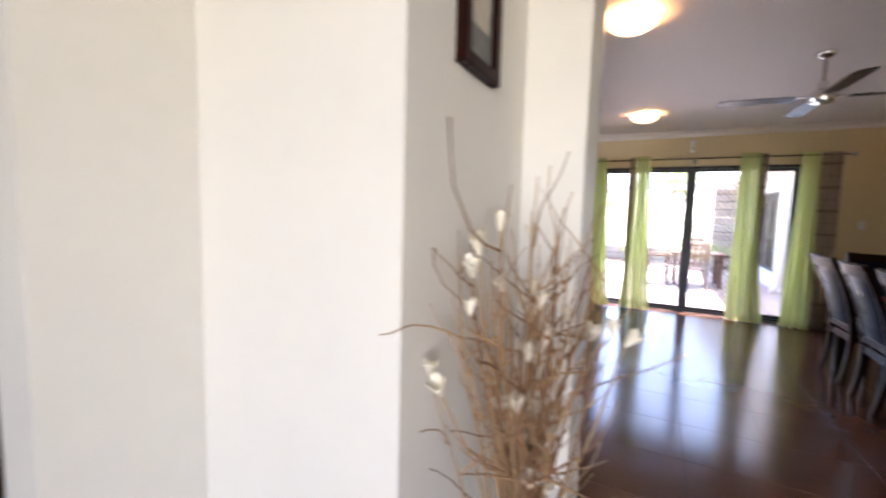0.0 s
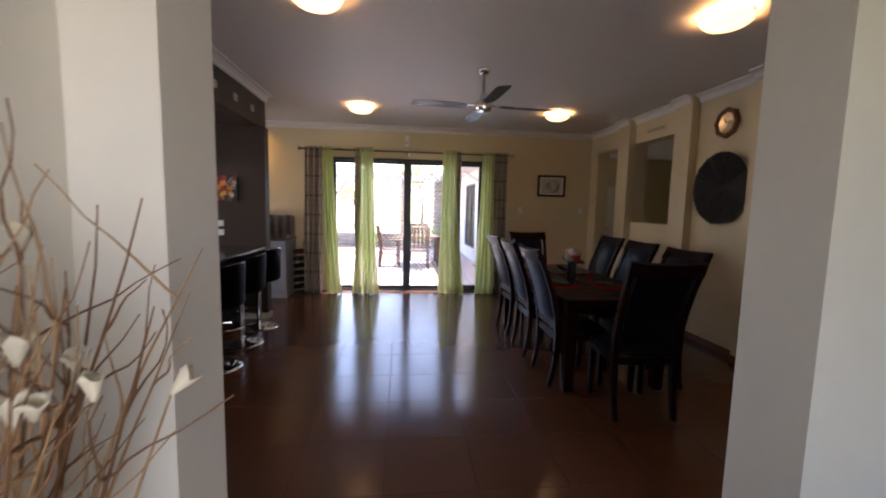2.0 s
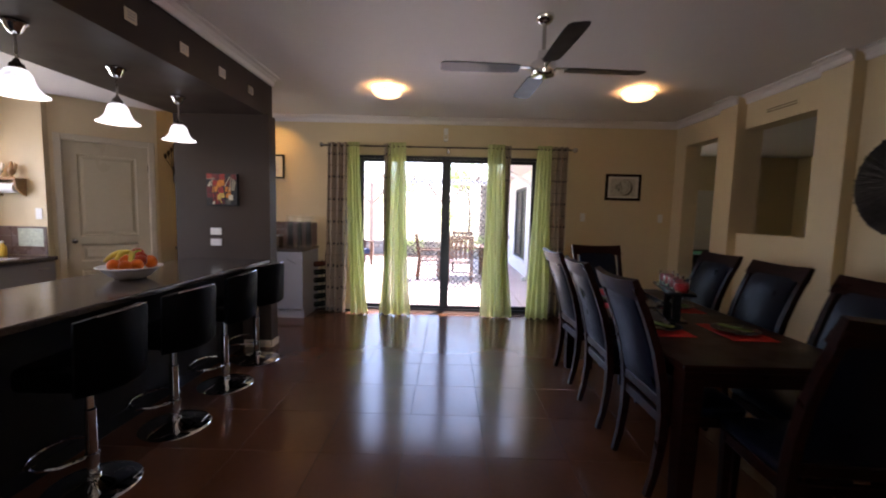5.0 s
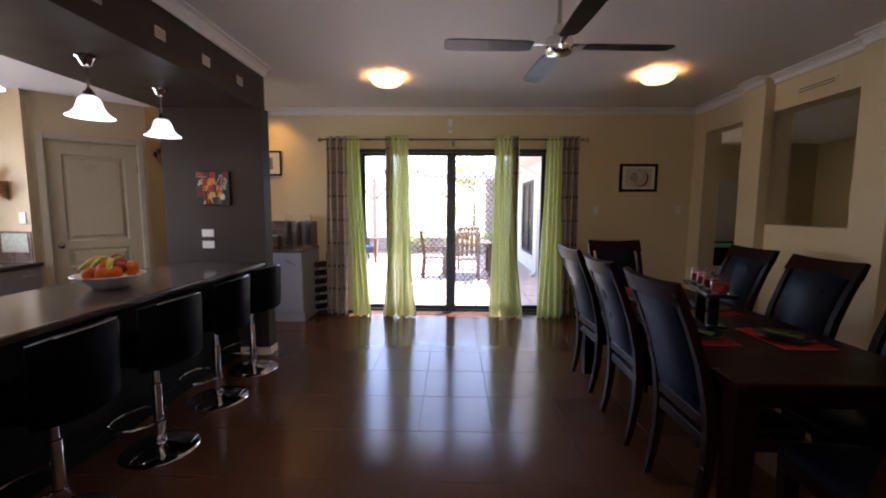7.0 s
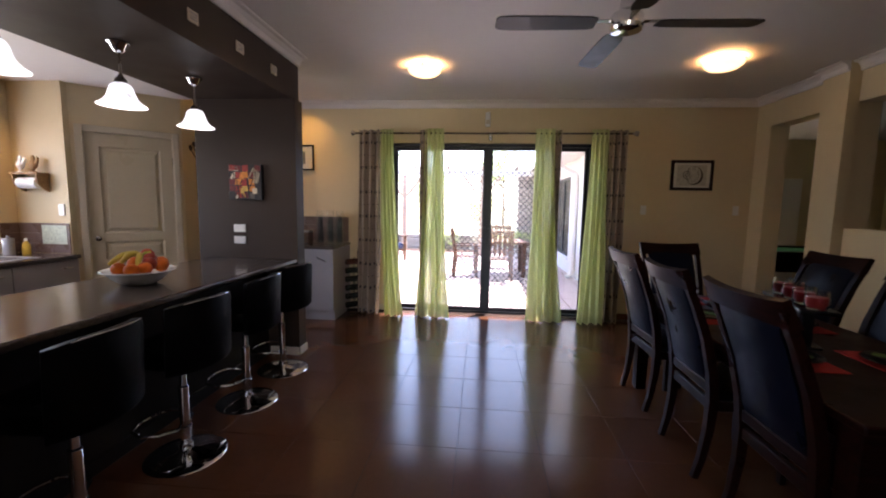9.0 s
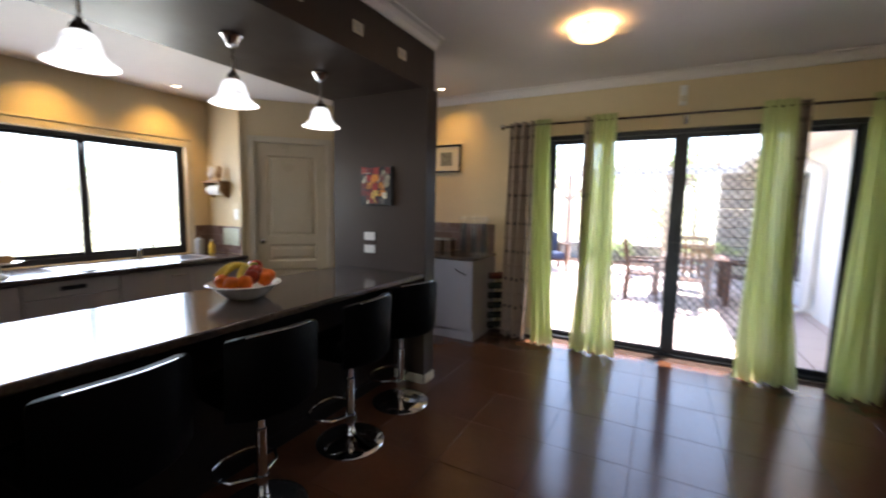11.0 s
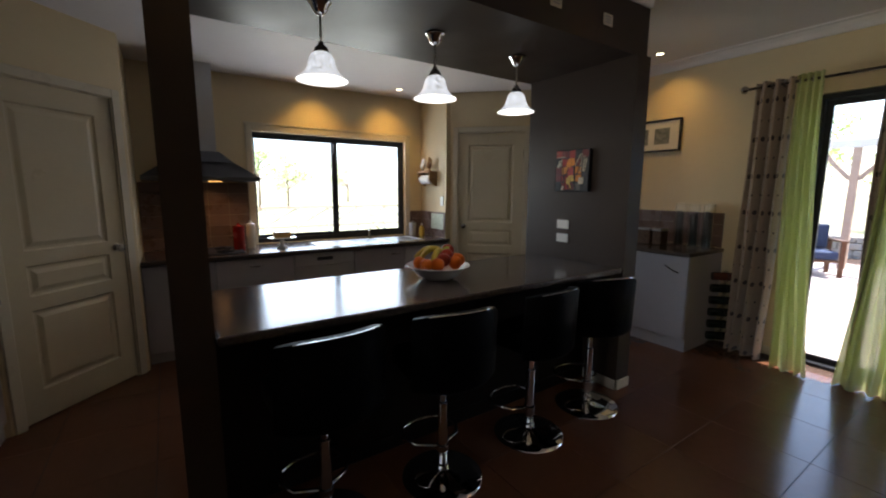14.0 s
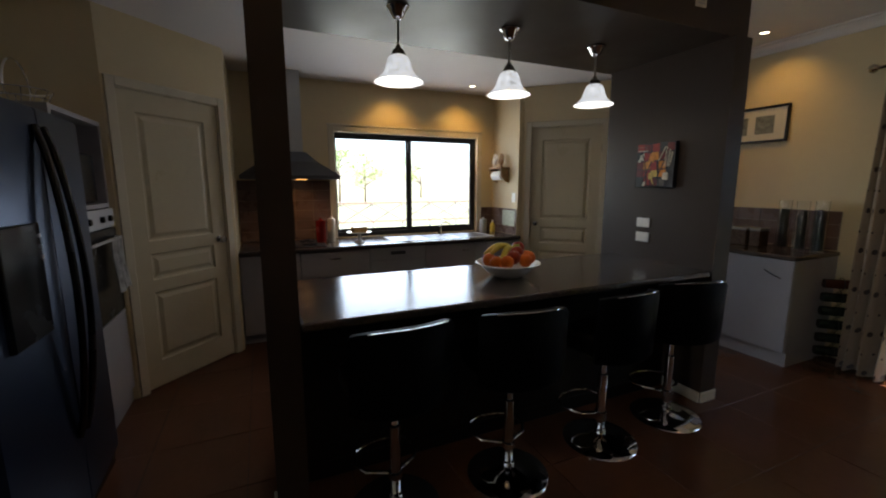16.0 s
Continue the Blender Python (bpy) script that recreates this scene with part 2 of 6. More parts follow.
wall("wall_north", (-4.4, 9.96), (3.76, 9.96), 0.2, CEIL, [(3.65, 6.27, 0.0, 2.24)], M_WALL, "cream painted wall with sliding door opening")
wall("wall_west", (-4.2, 3.9), (-4.2, 9.96), 0.2, CEIL, [(2.40, 4.16, 0.888, 2.045)], M_WALL, "cream kitchen wall with wide window")
wall("wall_pantry_return", (-4.2, 8.30), (-3.62, 8.30), 0.12, CEIL, [], M_WALL, "cream return wall beside the pantry")
PD = ((-3.62, 8.36), (-2.95, 9.03))
wall("wall_pantry", PD[0], PD[1], 0.1, CEIL, [(0.095, 0.855, 0.0, 2.12)], M_WALL, "cream diagonal pantry wall")
wall("wall_pantry_end", (-2.95, 9.03), (-2.95, 9.96), 0.1, CEIL, [], M_WALL, "cream end wall of the pantry")
wall("wall_corner_return", (-3.5, 5.32), (-4.2, 5.32), 0.1, CEIL, [], M_WALL, "cream return wall beside the cooktop")
LD = ((-2.85, 4.67), (-3.5, 5.32))
wall("wall_corner", LD[0], LD[1], 0.1, CEIL, [(0.075, 0.825, 0.0, 2.10)], M_WALL, "cream diagonal wall with a panelled door")
wall("wall_corner_end", (-2.85, 4.14), (-2.85, 4.67), 0.1, CEIL, [], M_WALL, "cream wall end beside the oven tower")
wall("wall_south", (3.76, 4.14), (-4.2, 4.14), 0.25, CEIL, [(2.247, 3.835, 0.0, 2.5)], M_HALLWALL, "pale wall with wide opening to the hall")
wall("wall_east", (3.76, 9.96), (3.76, 0.0), 0.2, CEIL, [(0.25, 0.95, 0.0, 2.41), (1.34, 2.24, 1.29, 2.41), (3.72, 5.0, 1.27, 2.40)], M_WALL, "cream wall with doorway and open hatches")
for k, (a, b) in enumerate([(8.61, 8.9), (7.35, 7.63), (6.22, 6.53)]):
    structure("pier_%d" % (k + 1), box(3.66, 3.758, a, b, 0, CEIL), M_WALL, "cream wall pier standing proud", "pier")
structure("wall_panel", box(-2.18, -1.22, 8.19, 8.34, 0, SOFFIT), M_TAUPE, "dark taupe end panel of the breakfast bar", "wall")
structure("bulkhead", box(-2.2, -1.25, 5.52, 8.34, SOFFIT + 0.001, CEIL - 0.001), M_TAUPE, "dark taupe bulkhead above the breakfast bar", "bulkhead")
structure("post", box(-1.42, -1.25, 5.52, 5.648, 0, SOFFIT), M_TAUPE, "dark taupe post at the end of the bar", "post")
# hall and the rooms around
structure("wall_hall_nib", box(-0.82, -0.26, 3.225, 3.888, 0, CEIL), M_HALLWALL, "pale wall nib in the hall", "wall")
structure("wall_hall_return", box(-0.98, -0.822, 2.92, 3.888, 0, CEIL), M_HALLWALL, "pale return wall in the hall", "wall")
# unseen wall; its opening is assumed, for the light on the hall nib
wall("wall_hall_south", (-4.2, 0.5), (3.76, 0.5), -0.2, CEIL, [(4.3, 6.1, 0.0, 2.3)], M_HALLWALL, "pale hall wall with an assumed entry opening")
wall("wall_hall_west", (-4.2, 0.3), (-4.2, 3.89), 0.2, CEIL, [], M_WALL, "cream wall of the front room")
wall("wall_games_east", (7.9, 12.9), (7.9, 0.0), 0.2, CEIL, [], M_WALL, "cream wall of the games room")
wall("wall_games_south", (3.96, 0.3), (7.9, 0.3), -0.2, CEIL, [], M_WALL, "cream wall of the games room")
# this opening is added out of view, only to light the games room
wall("wall_games_north", (3.96, 12.9), (7.9, 12.9), 0.2, CEIL, [(0.15, 1.0, 0.9, 2.2)], M_WALL, "cream games room wall with an added unseen window opening")
wall("wall_games_west", (3.96, 12.9), (3.96, 10.16), -0.2, CEIL, [], M_WALL, "cream wall of the games room")
wall("wall_games_partition", (5.3, 8.5), (5.3, 5.6), 0.1, CEIL, [], M_GREYWALL, "pale grey partition in the games room")
structure("floor_games", box(3.96, 8.3, 9.96, 13.1, -0.12, -0.004), M_TILE, "brown tiled floor of the games room", "floor")


def cornice(name, p0, p1, z=CEIL, s=0.085):
    """Coved cornice along p0-p1, with the room on the right."""
    L = math.dist(p0, p1)
    prof = [(0, 0), (0, -s), (-0.012, -s), (-0.02, -s * 0.86), (-s * 0.30, -s * 0.48), (-s * 0.62, -s * 0.2), (-s * 0.88, -0.014), (-s, -0.012), (-s, 0)]
    bm = bmesh.new()
    ring_loft(bm, [[(u, v - 0.001, z + w - 0.001) for v, w in prof] for u in (0, L)])
    ob = structure(name, bm, M_CEIL, "white coved plaster cornice", "cornice")
    ob.matrix_basis = local(p0, p1)


cornice("trim", (-2.2, 9.96), (3.76, 9.96))
cornice("trim", (3.76, 9.96), (3.76, 8.9))
cornice("trim", (3.66, 8.9), (3.66, 8.61))
cornice("trim", (3.76, 8.61), (3.76, 7.63))
cornice("trim", (3.66, 7.63), (3.66, 7.35))
cornice("trim", (3.76, 7.35), (3.76, 6.53))
cornice("trim", (3.66, 6.53), (3.66, 6.22))
cornice("trim", (3.76, 6.22), (3.76, 4.14))
cornice("trim", (3.76, 4.14), (-1.25, 4.14))
cornice("trim", (-1.25, 5.52), (-1.25, 8.34))
cornice("trim", (-1.25, 8.34), (-2.2, 8.34))


def skirting(p0, p1, h=0.075, d=0.014):
    tiled = min(p0[0], p1[0]) > 1.9 and min(p0[1], p1[1]) > 4
    L = math.dist(p0, p1)
    bm = box(0, L, -d, -0.001, 0.0, h, 0.004)
    ob = structure("baseboard", bm, M_TILE if tiled else M_TRIM, "brown tile skirting along the cream wall" if tiled else "cream painted skirting board", "skirting")
    ob.matrix_basis = local(p0, p1)


for a, b in [((-1.29, 9.96), (-0.80, 9.96)), ((1.92, 9.96), (3.76, 9.96)), ((3.76, 9.02), (3.76, 8.9)), ((3.66, 8.9), (3.66, 8.61)), ((3.76, 8.61), (3.76, 7.63)), ((3.66, 7.63), (3.66, 7.35)), ((3.76, 7.35), (3.76, 6.53)), ((3.66, 6.53), (3.66, 6.22)), ((3.76, 6.22), (3.76, 4.14)), ((3.76, 4.14), (1.515, 4.14)), ((-1.22, 8.19), (-1.22, 8.34)), ((-1.5, 8.19), (-1.22, 8.19)), ((-1.42, 5.52), (-1.25, 5.52)), ((-1.25, 5.52), (-1.25, 5.648)), ((-0.82, 3.225), (-0.26, 3.225)), ((-0.26, 3.225), (-0.26, 3.888)), ((1.51, 3.89), (3.76, 3.89))]:
    skirting(a, b)

# ---- sliding door, windows, doors ----


def slider():
    t = thing("door_1", "black aluminium sliding glass doors with diamond security mesh", "sliding door", kind="structure")
    y0, y1 = 9.99, 10.09
    fr = bmesh.new()
    bx(fr, -0.748, -0.698, y0, y1, 0.0, 2.238, 0.003)
    bx(fr, 1.818, 1.868, y0, y1, 0.0, 2.238, 0.003)
    bx(fr, -0.698, 1.818, y0, y1, 2.195, 2.238, 0.003)
    bx(fr, -0.698, 1.818, y0 - 0.02, y1, 0.0, 0.026, 0.003)
    part("door_frame", fr, M_ALU, t)
    edges = [-0.697, -0.14, 0.54, 1.22, 1.817]
    for i in range(4):
        a, b = edges[i], edges[i + 1]
        yy = 10.055 if i in (0, 3) else 10.015
        w = 0.045 if i in (0, 3) else 0.062
        p = bmesh.new()
        bx(p, a, a + w, yy - 0.015, yy + 0.015, 0.027, 2.193, 0.003)
        bx(p, b - w, b, yy - 0.015, yy + 0.015, 0.027, 2.193, 0.003)
        bx(p, a + w, b - w, yy - 0.015, yy + 0.015, 0.027, 0.075, 0.003)
        bx(p, a + w, b - w, yy - 0.015, yy + 0.015, 2.15, 2.193, 0.003)
        leaf = part("sash", p, M_ALU, t)
        g = part("pane", box(a + w, b - w, yy + 0.004, yy + 0.009, 0.075, 2.15), M_GLASS, leaf)
        g.visible_shadow = False
        if i in (1, 2):
            m = bmesh.new()
            x0, x1, z0, z1 = a + w, b - w, 0.075, 2.15
            s = 0.076
            for sg in (1, -1):
                k = -int((z1 - z0) / s) - 2
                while k * s < (x1 - x0) + (z1 - z0) + s:
                    # line x - x0 = k*s + sg*(z - z0)*0.95
                    pts = []
                    for zz in (z0, z1):
                        pts.append((x0 + k * s + (0.95 * (zz - z0) if sg > 0 else 0.95 * (z1 - zz)), zz))
                    (xa, za), (xb, zb) = pts
                    if xa > xb:
                        xa, za, xb, zb = xb, zb, xa, za
                    lo, hi = max(xa, x0), min(xb, x1)
                    if hi - lo > 0.01:
                        f = lambda x: za + (zb - za) * (x - xa) / (xb - xa)
                        tube(m, [(lo, yy + 0.024 + 0.003 * sg, f(lo)), (hi, yy + 0.024 + 0.003 * sg, f(hi))], 0.0038, 4)
                    k += 1
            part("security_mesh", m, M_ALU, leaf, "black diamond security mesh")
            h = bmesh.new()
            xx = b - 0.028 if i == 1 else a + 0.028
            bx(h, xx - 0.012, xx + 0.012, yy - 0.045, yy - 0.016, 0.95, 1.15, 0.006, 2)
            part("door_handle", h, M_ALU, leaf)


slider()


def kitchen_window():
    t = thing("window_1", "wide black aluminium sliding window with cream architrave", "window", kind="structure")
    x0, x1 = -4.30, -4.24
    a, b, z0, z1 = 6.302, 8.058, 0.889, 2.043
    f = bmesh.new()
    bx(f, x0, x1, a, a + 0.014, z0, z1, 0.002)
    bx(f, x0, x1, b - 0.03, b, z0, z1, 0.002)
    bx(f, x0, x1, a + 0.014, b - 0.03, z1 - 0.035, z1, 0.002)
    bx(f, x0, x1, a + 0.014, b - 0.03, z0, z0 + 0.05, 0.002)
    part("window_frame", f, M_ALU, t)
    for k, (p, q, xx) in enumerate([(a + 0.014, 7.215, -4.285), (7.135, b - 0.03, -4.255)]):
        s = bmesh.new()
        bx(s, xx - 0.012, xx + 0.012, p, p + (0.05 if k else 0.014), z0 + 0.05, z1 - 0.035, 0.002)
        bx(s, xx - 0.012, xx + 0.012, q - (0.04 if k else 0.05), q, z0 + 0.05, z1 - 0.035, 0.002)
        bx(s, xx - 0.012, xx + 0.012, p + (0.05 if k else 0.014), q - (0.04 if k else 0.05), z0 + 0.05, z0 + 0.085, 0.002)
        bx(s, xx - 0.012, xx + 0.012, p + (0.05 if k else 0.014), q - (0.04 if k else 0.05), z1 - 0.06, z1 - 0.035, 0.002)
        sash = part("sash", s, M_ALU, t)
        g = part("pane", box(xx - 0.003, xx + 0.003, p + (0.05 if k else 0.014), q - (0.04 if k else 0.05), z0 + 0.085, z1 - 0.06), M_GLASS, sash)
        g.visible_shadow = False
    part("window_latch", box(-4.243, -4.215, 7.155, 7.195, 1.86, 1.96, 0.006, 2), M_ALU, t)
    ar = bmesh.new()
    bx(ar, -4.199, -4.180, a - 0.065, a, z0 + 0.002, z1 + 0.065, 0.004)
    bx(ar, -4.199, -4.180, b, b + 0.065, z0 + 0.002, z1 + 0.065, 0.004)
    bx(ar, -4.199, -4.180, a, b, z1, z1 + 0.065, 0.004)
    bx(ar, -4.199, -4.172, a - 0.075, b + 0.075, z1 + 0.066, z1 + 0.085, 0.003)
    part("architrave", ar, M_TRIM, t, "cream gloss architrave")


kitchen_window()


def panel_door(name, p0, p1, u0, u1, h, label, knob_at_end):
    """A three-panel door with architrave, in the opening u0-u1 of the wall p0-p1."""
    t = thing(name, label, "door", local(p0, p1), kind="structure")
    a, b = u0 + 0.004, u1 - 0.004
    w = b - a
    bm = bmesh.new()
    y0, y1 = 0.012, 0.047
    st = 0.115
    zs = [0.012, 0.20, 0.71, 0.80, 0.99, 1.08, h - 0.14, h - 0.004]
    bx(bm, a, a + st, y0, y1, zs[0], zs[7])
    bx(bm, b - st, b, y0, y1, zs[0], zs[7])
    for i in (0, 2, 4, 6):
        bx(bm, a + st, b - st, y0, y1, zs[i], zs[i + 1])
    leaf = part("leaf", bm, M_DOOR, t)
    for i in (1, 3, 5):
        x0, x1, z0, z1 = a + st, b - st, zs[i], zs[i + 1]
        pm = bmesh.new()
        rings = []
        for ins, d in ((0.0, y0 + 0.001), (0.010, y0 + 0.012), (0.026, y0 + 0.013), (0.05, y0 + 0.004), (0.054, y0 + 0.003)):
            rings.append([(x0 + ins, d, z0 + ins), (x1 - ins, d, z0 + ins), (x1 - ins, d, z1 - ins), (x0 + ins, d, z1 - ins)])
        ring_loft(pm, rings, cap=False)
        pm.faces.new([pm.verts[-4 + k] for k in range(4)]) if pm.verts.ensure_lookup_table() is None else None
        part("door_panel", pm, M_DOOR, leaf)
    k = bmesh.new()
    ku = b - 0.065 if knob_at_end else a + 0.065
    lathe(k, [(0.001, 0.0), (0.027, 0.0), (0.027, -0.006), (0.011, -0.012), (0.010, -0.03), (0.022, -0.038), (0.028, -0.05), (0.024, -0.062), (0.001, -0.068)], 18, (ku, y0, 1.03), axis='y')
    part("door_handle", k, M_NICKEL, leaf, "brushed nickel knob", True)
    for z in (0.25, h - 0.25):
        hb = bmesh.new()
        hu = a - 0.002 if knob_at_end else b + 0.002
        lathe(hb, [(0.001, -0.045), (0.007, -0.045), (0.007, 0.045), (0.001, 0.045)], 8, (hu, y0 - 0.004, z))
        part("hinge", hb, M_NICKEL, leaf)
    ar = bmesh.new()
    s = 0.062
    for q0, q1, z0, z1 in ((u0 - s, u0 - 0.002, 0, h + s), (u1 + 0.002, u1 + s, 0, h + s), (u0 - 0.002, u1 + 0.002, h + 0.002, h + s)):
        bx(ar, q0, q1, -0.016, -0.001, z0, z1, 0.004)
    part("architrave", ar, M_TRIM, t)
    jb = bmesh.new()
    for q0, q1, z0, z1 in ((u0 - 0.0015, u0 + 0.003, 0, h), (u1 - 0.003, u1 + 0.0015, 0, h), (u0 + 0.003, u1 - 0.003, h - 0.003, h + 0.0015)):
        bx(jb, q0, q1, 0.0, 0.1, z0, z1)
    part("door_frame", jb, M_TRIM, t)


panel_door("door_2", PD[0], PD[1], 0.095, 0.855, 2.12, "closed cream three-panel pantry door with round knob", False)
panel_door("door_3", LD[0], LD[1], 0.075, 0.825, 2.10, "closed cream three-panel door with round knob", True)

# ---- curtains ----
M_ROD = mat("dark_bronze_rod", (0.10, 0.08, 0.065), 0.3, 0.9)


def sheer_mat():
    m = bpy.data.materials.new("lime_green_sheer")
    m.use_nodes = True
    nt = m.node_tree
    out = nt.nodes["Material Output"]
    nt.nodes.remove(nt.nodes["Principled BSDF"])
    df = nt.nodes.new("ShaderNodeBsdfDiffuse")
    tl = nt.nodes.new("ShaderNodeBsdfTranslucent")
    tp = nt.nodes.new("ShaderNodeBsdfTransparent")
    nz = nt.nodes.new("ShaderNodeTexNoise")
    nz.inputs["Scale"].default_value = 220
    geo = nt.nodes.new("ShaderNodeNewGeometry")
    nt.links.new(geo.outputs["Position"], nz.inputs["Vector"])
    cr = nt.nodes.new("ShaderNodeValToRGB")
    cr.color_ramp.elements[0].color = (0.70, 0.75, 0.36, 1)
    cr.color_ramp.elements[1].color = (0.84, 0.87, 0.52, 1)
    nt.links.new(nz.outputs[0], cr.inputs[0])
    for n in (df, tl):
        nt.links.new(cr.outputs[0], n.inputs[0])
    m1, m2 = nt.nodes.new("ShaderNodeMixShader"), nt.nodes.new("ShaderNodeMixShader")
    m1.inputs[0].default_value = 0.6
    m2.inputs[0].default_value = 0.27
    nt.links.new(df.outputs[0], m1.inputs[1])
    nt.links.new(tl.outputs[0], m1.inputs[2])
    nt.links.new(m1.outputs[0], m2.inputs[1])
    nt.links.new(tp.outputs[0], m2.inputs[2])
    nt.links.new(m2.outputs[0], out.inputs[0])
    return m


def drape_mat():
    m = mat("beige_drape_with_brown_dots", (0.36, 0.275, 0.20), 0.85, var=0.1, scale=30, bump=0.1, bump_scale=500, sheen=0.3)
    nt = m.node_tree
    b = nt.nodes["Principled BSDF"]
    uv = nt.nodes.new("ShaderNodeUVMap")
    uv.uv_map = "UVMap"
    dot = None
    for sx, sy, ox, oy, r in ((0.085, 0.31, 0.0, 0.0, 0.021), (0.085, 0.31, 0.043, 0.15, 0.010)):
        mp = nt.nodes.new("ShaderNodeVectorMath")
        mp.operation = 'MULTIPLY_ADD'
        mp.inputs[1].default_value = (1 / sx, 1 / sy, 1)
        mp.inputs[2].default_value = (ox / sx, oy / sy, 0)
        nt.links.new(uv.outputs[0], mp.inputs[0])
        fr = nt.nodes.new("ShaderNodeVectorMath")
        fr.operation = 'FRACTION'
        nt.links.new(mp.outputs[0], fr.inputs[0])
        ce = nt.nodes.new("ShaderNodeVectorMath")
        ce.operation = 'MULTIPLY_ADD'
        ce.inputs[1].default_value = (sx, sy, 0)
        ce.inputs[2].default_value = (-sx / 2, -sy / 2, 0)
        nt.links.new(fr.outputs[0], ce.inputs[0])
        ln = nt.nodes.new("ShaderNodeVectorMath")
        ln.operation = 'LENGTH'
        nt.links.new(ce.outputs[0], ln.inputs[0])
        lt = nt.nodes.new("ShaderNodeMath")
        lt.operation = 'LESS_THAN'
        lt.inputs[1].default_value = r
        nt.links.new(ln.outputs["Value"], lt.inputs[0])
        if dot is None:
            dot = lt.outputs[0]
        else:
            mx = nt.nodes.new("ShaderNodeMath")
            mx.operation = 'MAXIMUM'
            nt.links.new(dot, mx.inputs[0])
            nt.links.new(lt.outputs[0], mx.inputs[1])
            dot = mx.outputs[0]
    src = b.inputs["Base Color"].links[0].from_socket
    mix = nt.nodes.new("ShaderNodeMix")
    mix.data_type = 'RGBA'
    nt.links.new(dot, mix.inputs[0])
    nt.links.new(src, mix.inputs[6])
    mix.inputs[7].default_value = (0.035, 0.018, 0.014, 1)
    nt.links.new(mix.outputs[2], b.inputs["Base Color"])
    return m


M_SHEER, M_DRAPE = sheer_mat(), drape_mat()


def cloth(x0, x1, X0, X1, y, z0, z1, pleats, depth, seed, cloth_w=None, drift=0.0):
    """Hanging pleated cloth: top x0-x1, hem X0-X1."""
    rnd = random.Random(seed)
    bm = bmesh.new()
    uvl = bm.loops.layers.uv.new("UVMap")
    nu, nv = pleats * 10, 22
    ph = [rnd.uniform(-0.6, 0.6) for _ in range(pleats + 2)]
    am = [rnd.uniform(0.7, 1.25) for _ in range(pleats + 2)]
    wtot = cloth_w or (x1 - x0) * 1.9
    grid = []
    for j in range(nv + 1):
        v = j / nv
        row = []
        for i in range(nu + 1):
            u = i / nu
            k = min(int(u * pleats), pleats - 1)
            f = v ** 1.6
            x = (x0 + (x1 - x0) * u) * (1 - f) + (X0 + (X1 - X0) * u) * f
            a = depth * am[k] * (0.8 + 0.5 * v)
            yy = y + a * math.sin(2 * math.pi * (u * pleats) + ph[k] * v) + 0.012 * math.sin(3 * v + seed) - drift * v ** 1.4
            x += 0.012 * math.sin(7 * v + u * 9 + seed) * v
            row.append(bm.verts.new((x, yy, z1 + (z0 - z1) * v + (0.006 * math.sin(u * 23 + seed) if j == nv else 0))))
        grid.append(row)
    for j in range(nv):
        for i in range(nu):
            f = bm.faces.new((grid[j][i], grid[j][i + 1], grid[j + 1][i + 1], grid[j + 1][i]))
            for lp, (uu, vv) in zip(f.loops, ((i, j), (i + 1, j), (i + 1, j + 1), (i, j + 1))):
                lp[uvl].uv = (uu / nu * wtot, vv / nv * (z1 - z0))
    return bm


def curtain(name, label, bm, material, rings):
    c = thing(name, label, "curtain", group="curtains at the sliding door")
    ob = part("fabric", bm, material, c, smooth=True)
    so = ob.modifiers.new("thickness", 'SOLIDIFY')
    so.thickness = 0.002
    for x in rings:
        r = bmesh.new()
        tube(r, [(x, 9.745 + 0.024 * math.cos(a), 2.325 + 0.024 * math.sin(a)) for a in [2 * math.pi * k / 14 for k in range(14)]], 0.005, 5, True)
        part("eyelet", r, M_NICKEL, c, smooth=True)


rod = thing("curtain_rod", "bronze curtain rod with ball finials above the sliding door", "curtain rod")
bm = bmesh.new()
lathe(bm, [(0.001, -1.13), (0.011, -1.13), (0.011, 2.24), (0.001, 2.24)], 12, (0, 9.745, 2.325), axis='x')
part("pole", bm, M_ROD, rod, smooth=True)
for sx, s in ((-1.13, -1), (2.24, 1)):
    bm = bmesh.new()
    lathe(bm, [(0.001, 0), (0.014, 0.001 * s), (0.014, 0.012 * s), (0.009, 0.016 * s), (0.026, 0.03 * s), (0.034, 0.05 * s), (0.025, 0.07 * s), (0.001, 0.079 * s)], 14, (sx, 9.745, 2.325), axis='x')
    part("finial", bm, M_NICKEL, rod, smooth=True)
for sx in (-1.05, 0.56, 2.16):
    bm = bmesh.new()
    tube(bm, [(sx, 9.958, 2.31), (sx, 9.80, 2.31), (sx, 9.745, 2.313)], 0.007, 8)
    bx(bm, sx - 0.02, sx + 0.02, 9.948, 9.959, 2.27, 2.35, 0.003)
    part("bracket", bm, M_NICKEL, rod)

ZT = 2.365
curtain("drape", "beige drape with brown dots, drawn aside", cloth(-1.10, -0.83, -1.13, -0.84, 9.745, 0.012, ZT, 3, 0.055, 1, 0.9), M_DRAPE, [-1.06, -0.98, -0.90])
curtain("sheer_curtain", "lime green sheer curtain tied loosely aside", cloth(-0.82, -0.66, -0.76, -0.49, 9.735, 0.012, ZT + 0.01, 4, 0.035, 2, drift=0.09), M_SHEER, [-0.8, -0.72])
curtain("drape", "narrow edge of beige drape with brown dots", cloth(-0.32, -0.22, -0.32, -0.24, 9.755, 0.012, ZT, 2, 0.04, 3, 0.35), M_DRAPE, [-0.27])
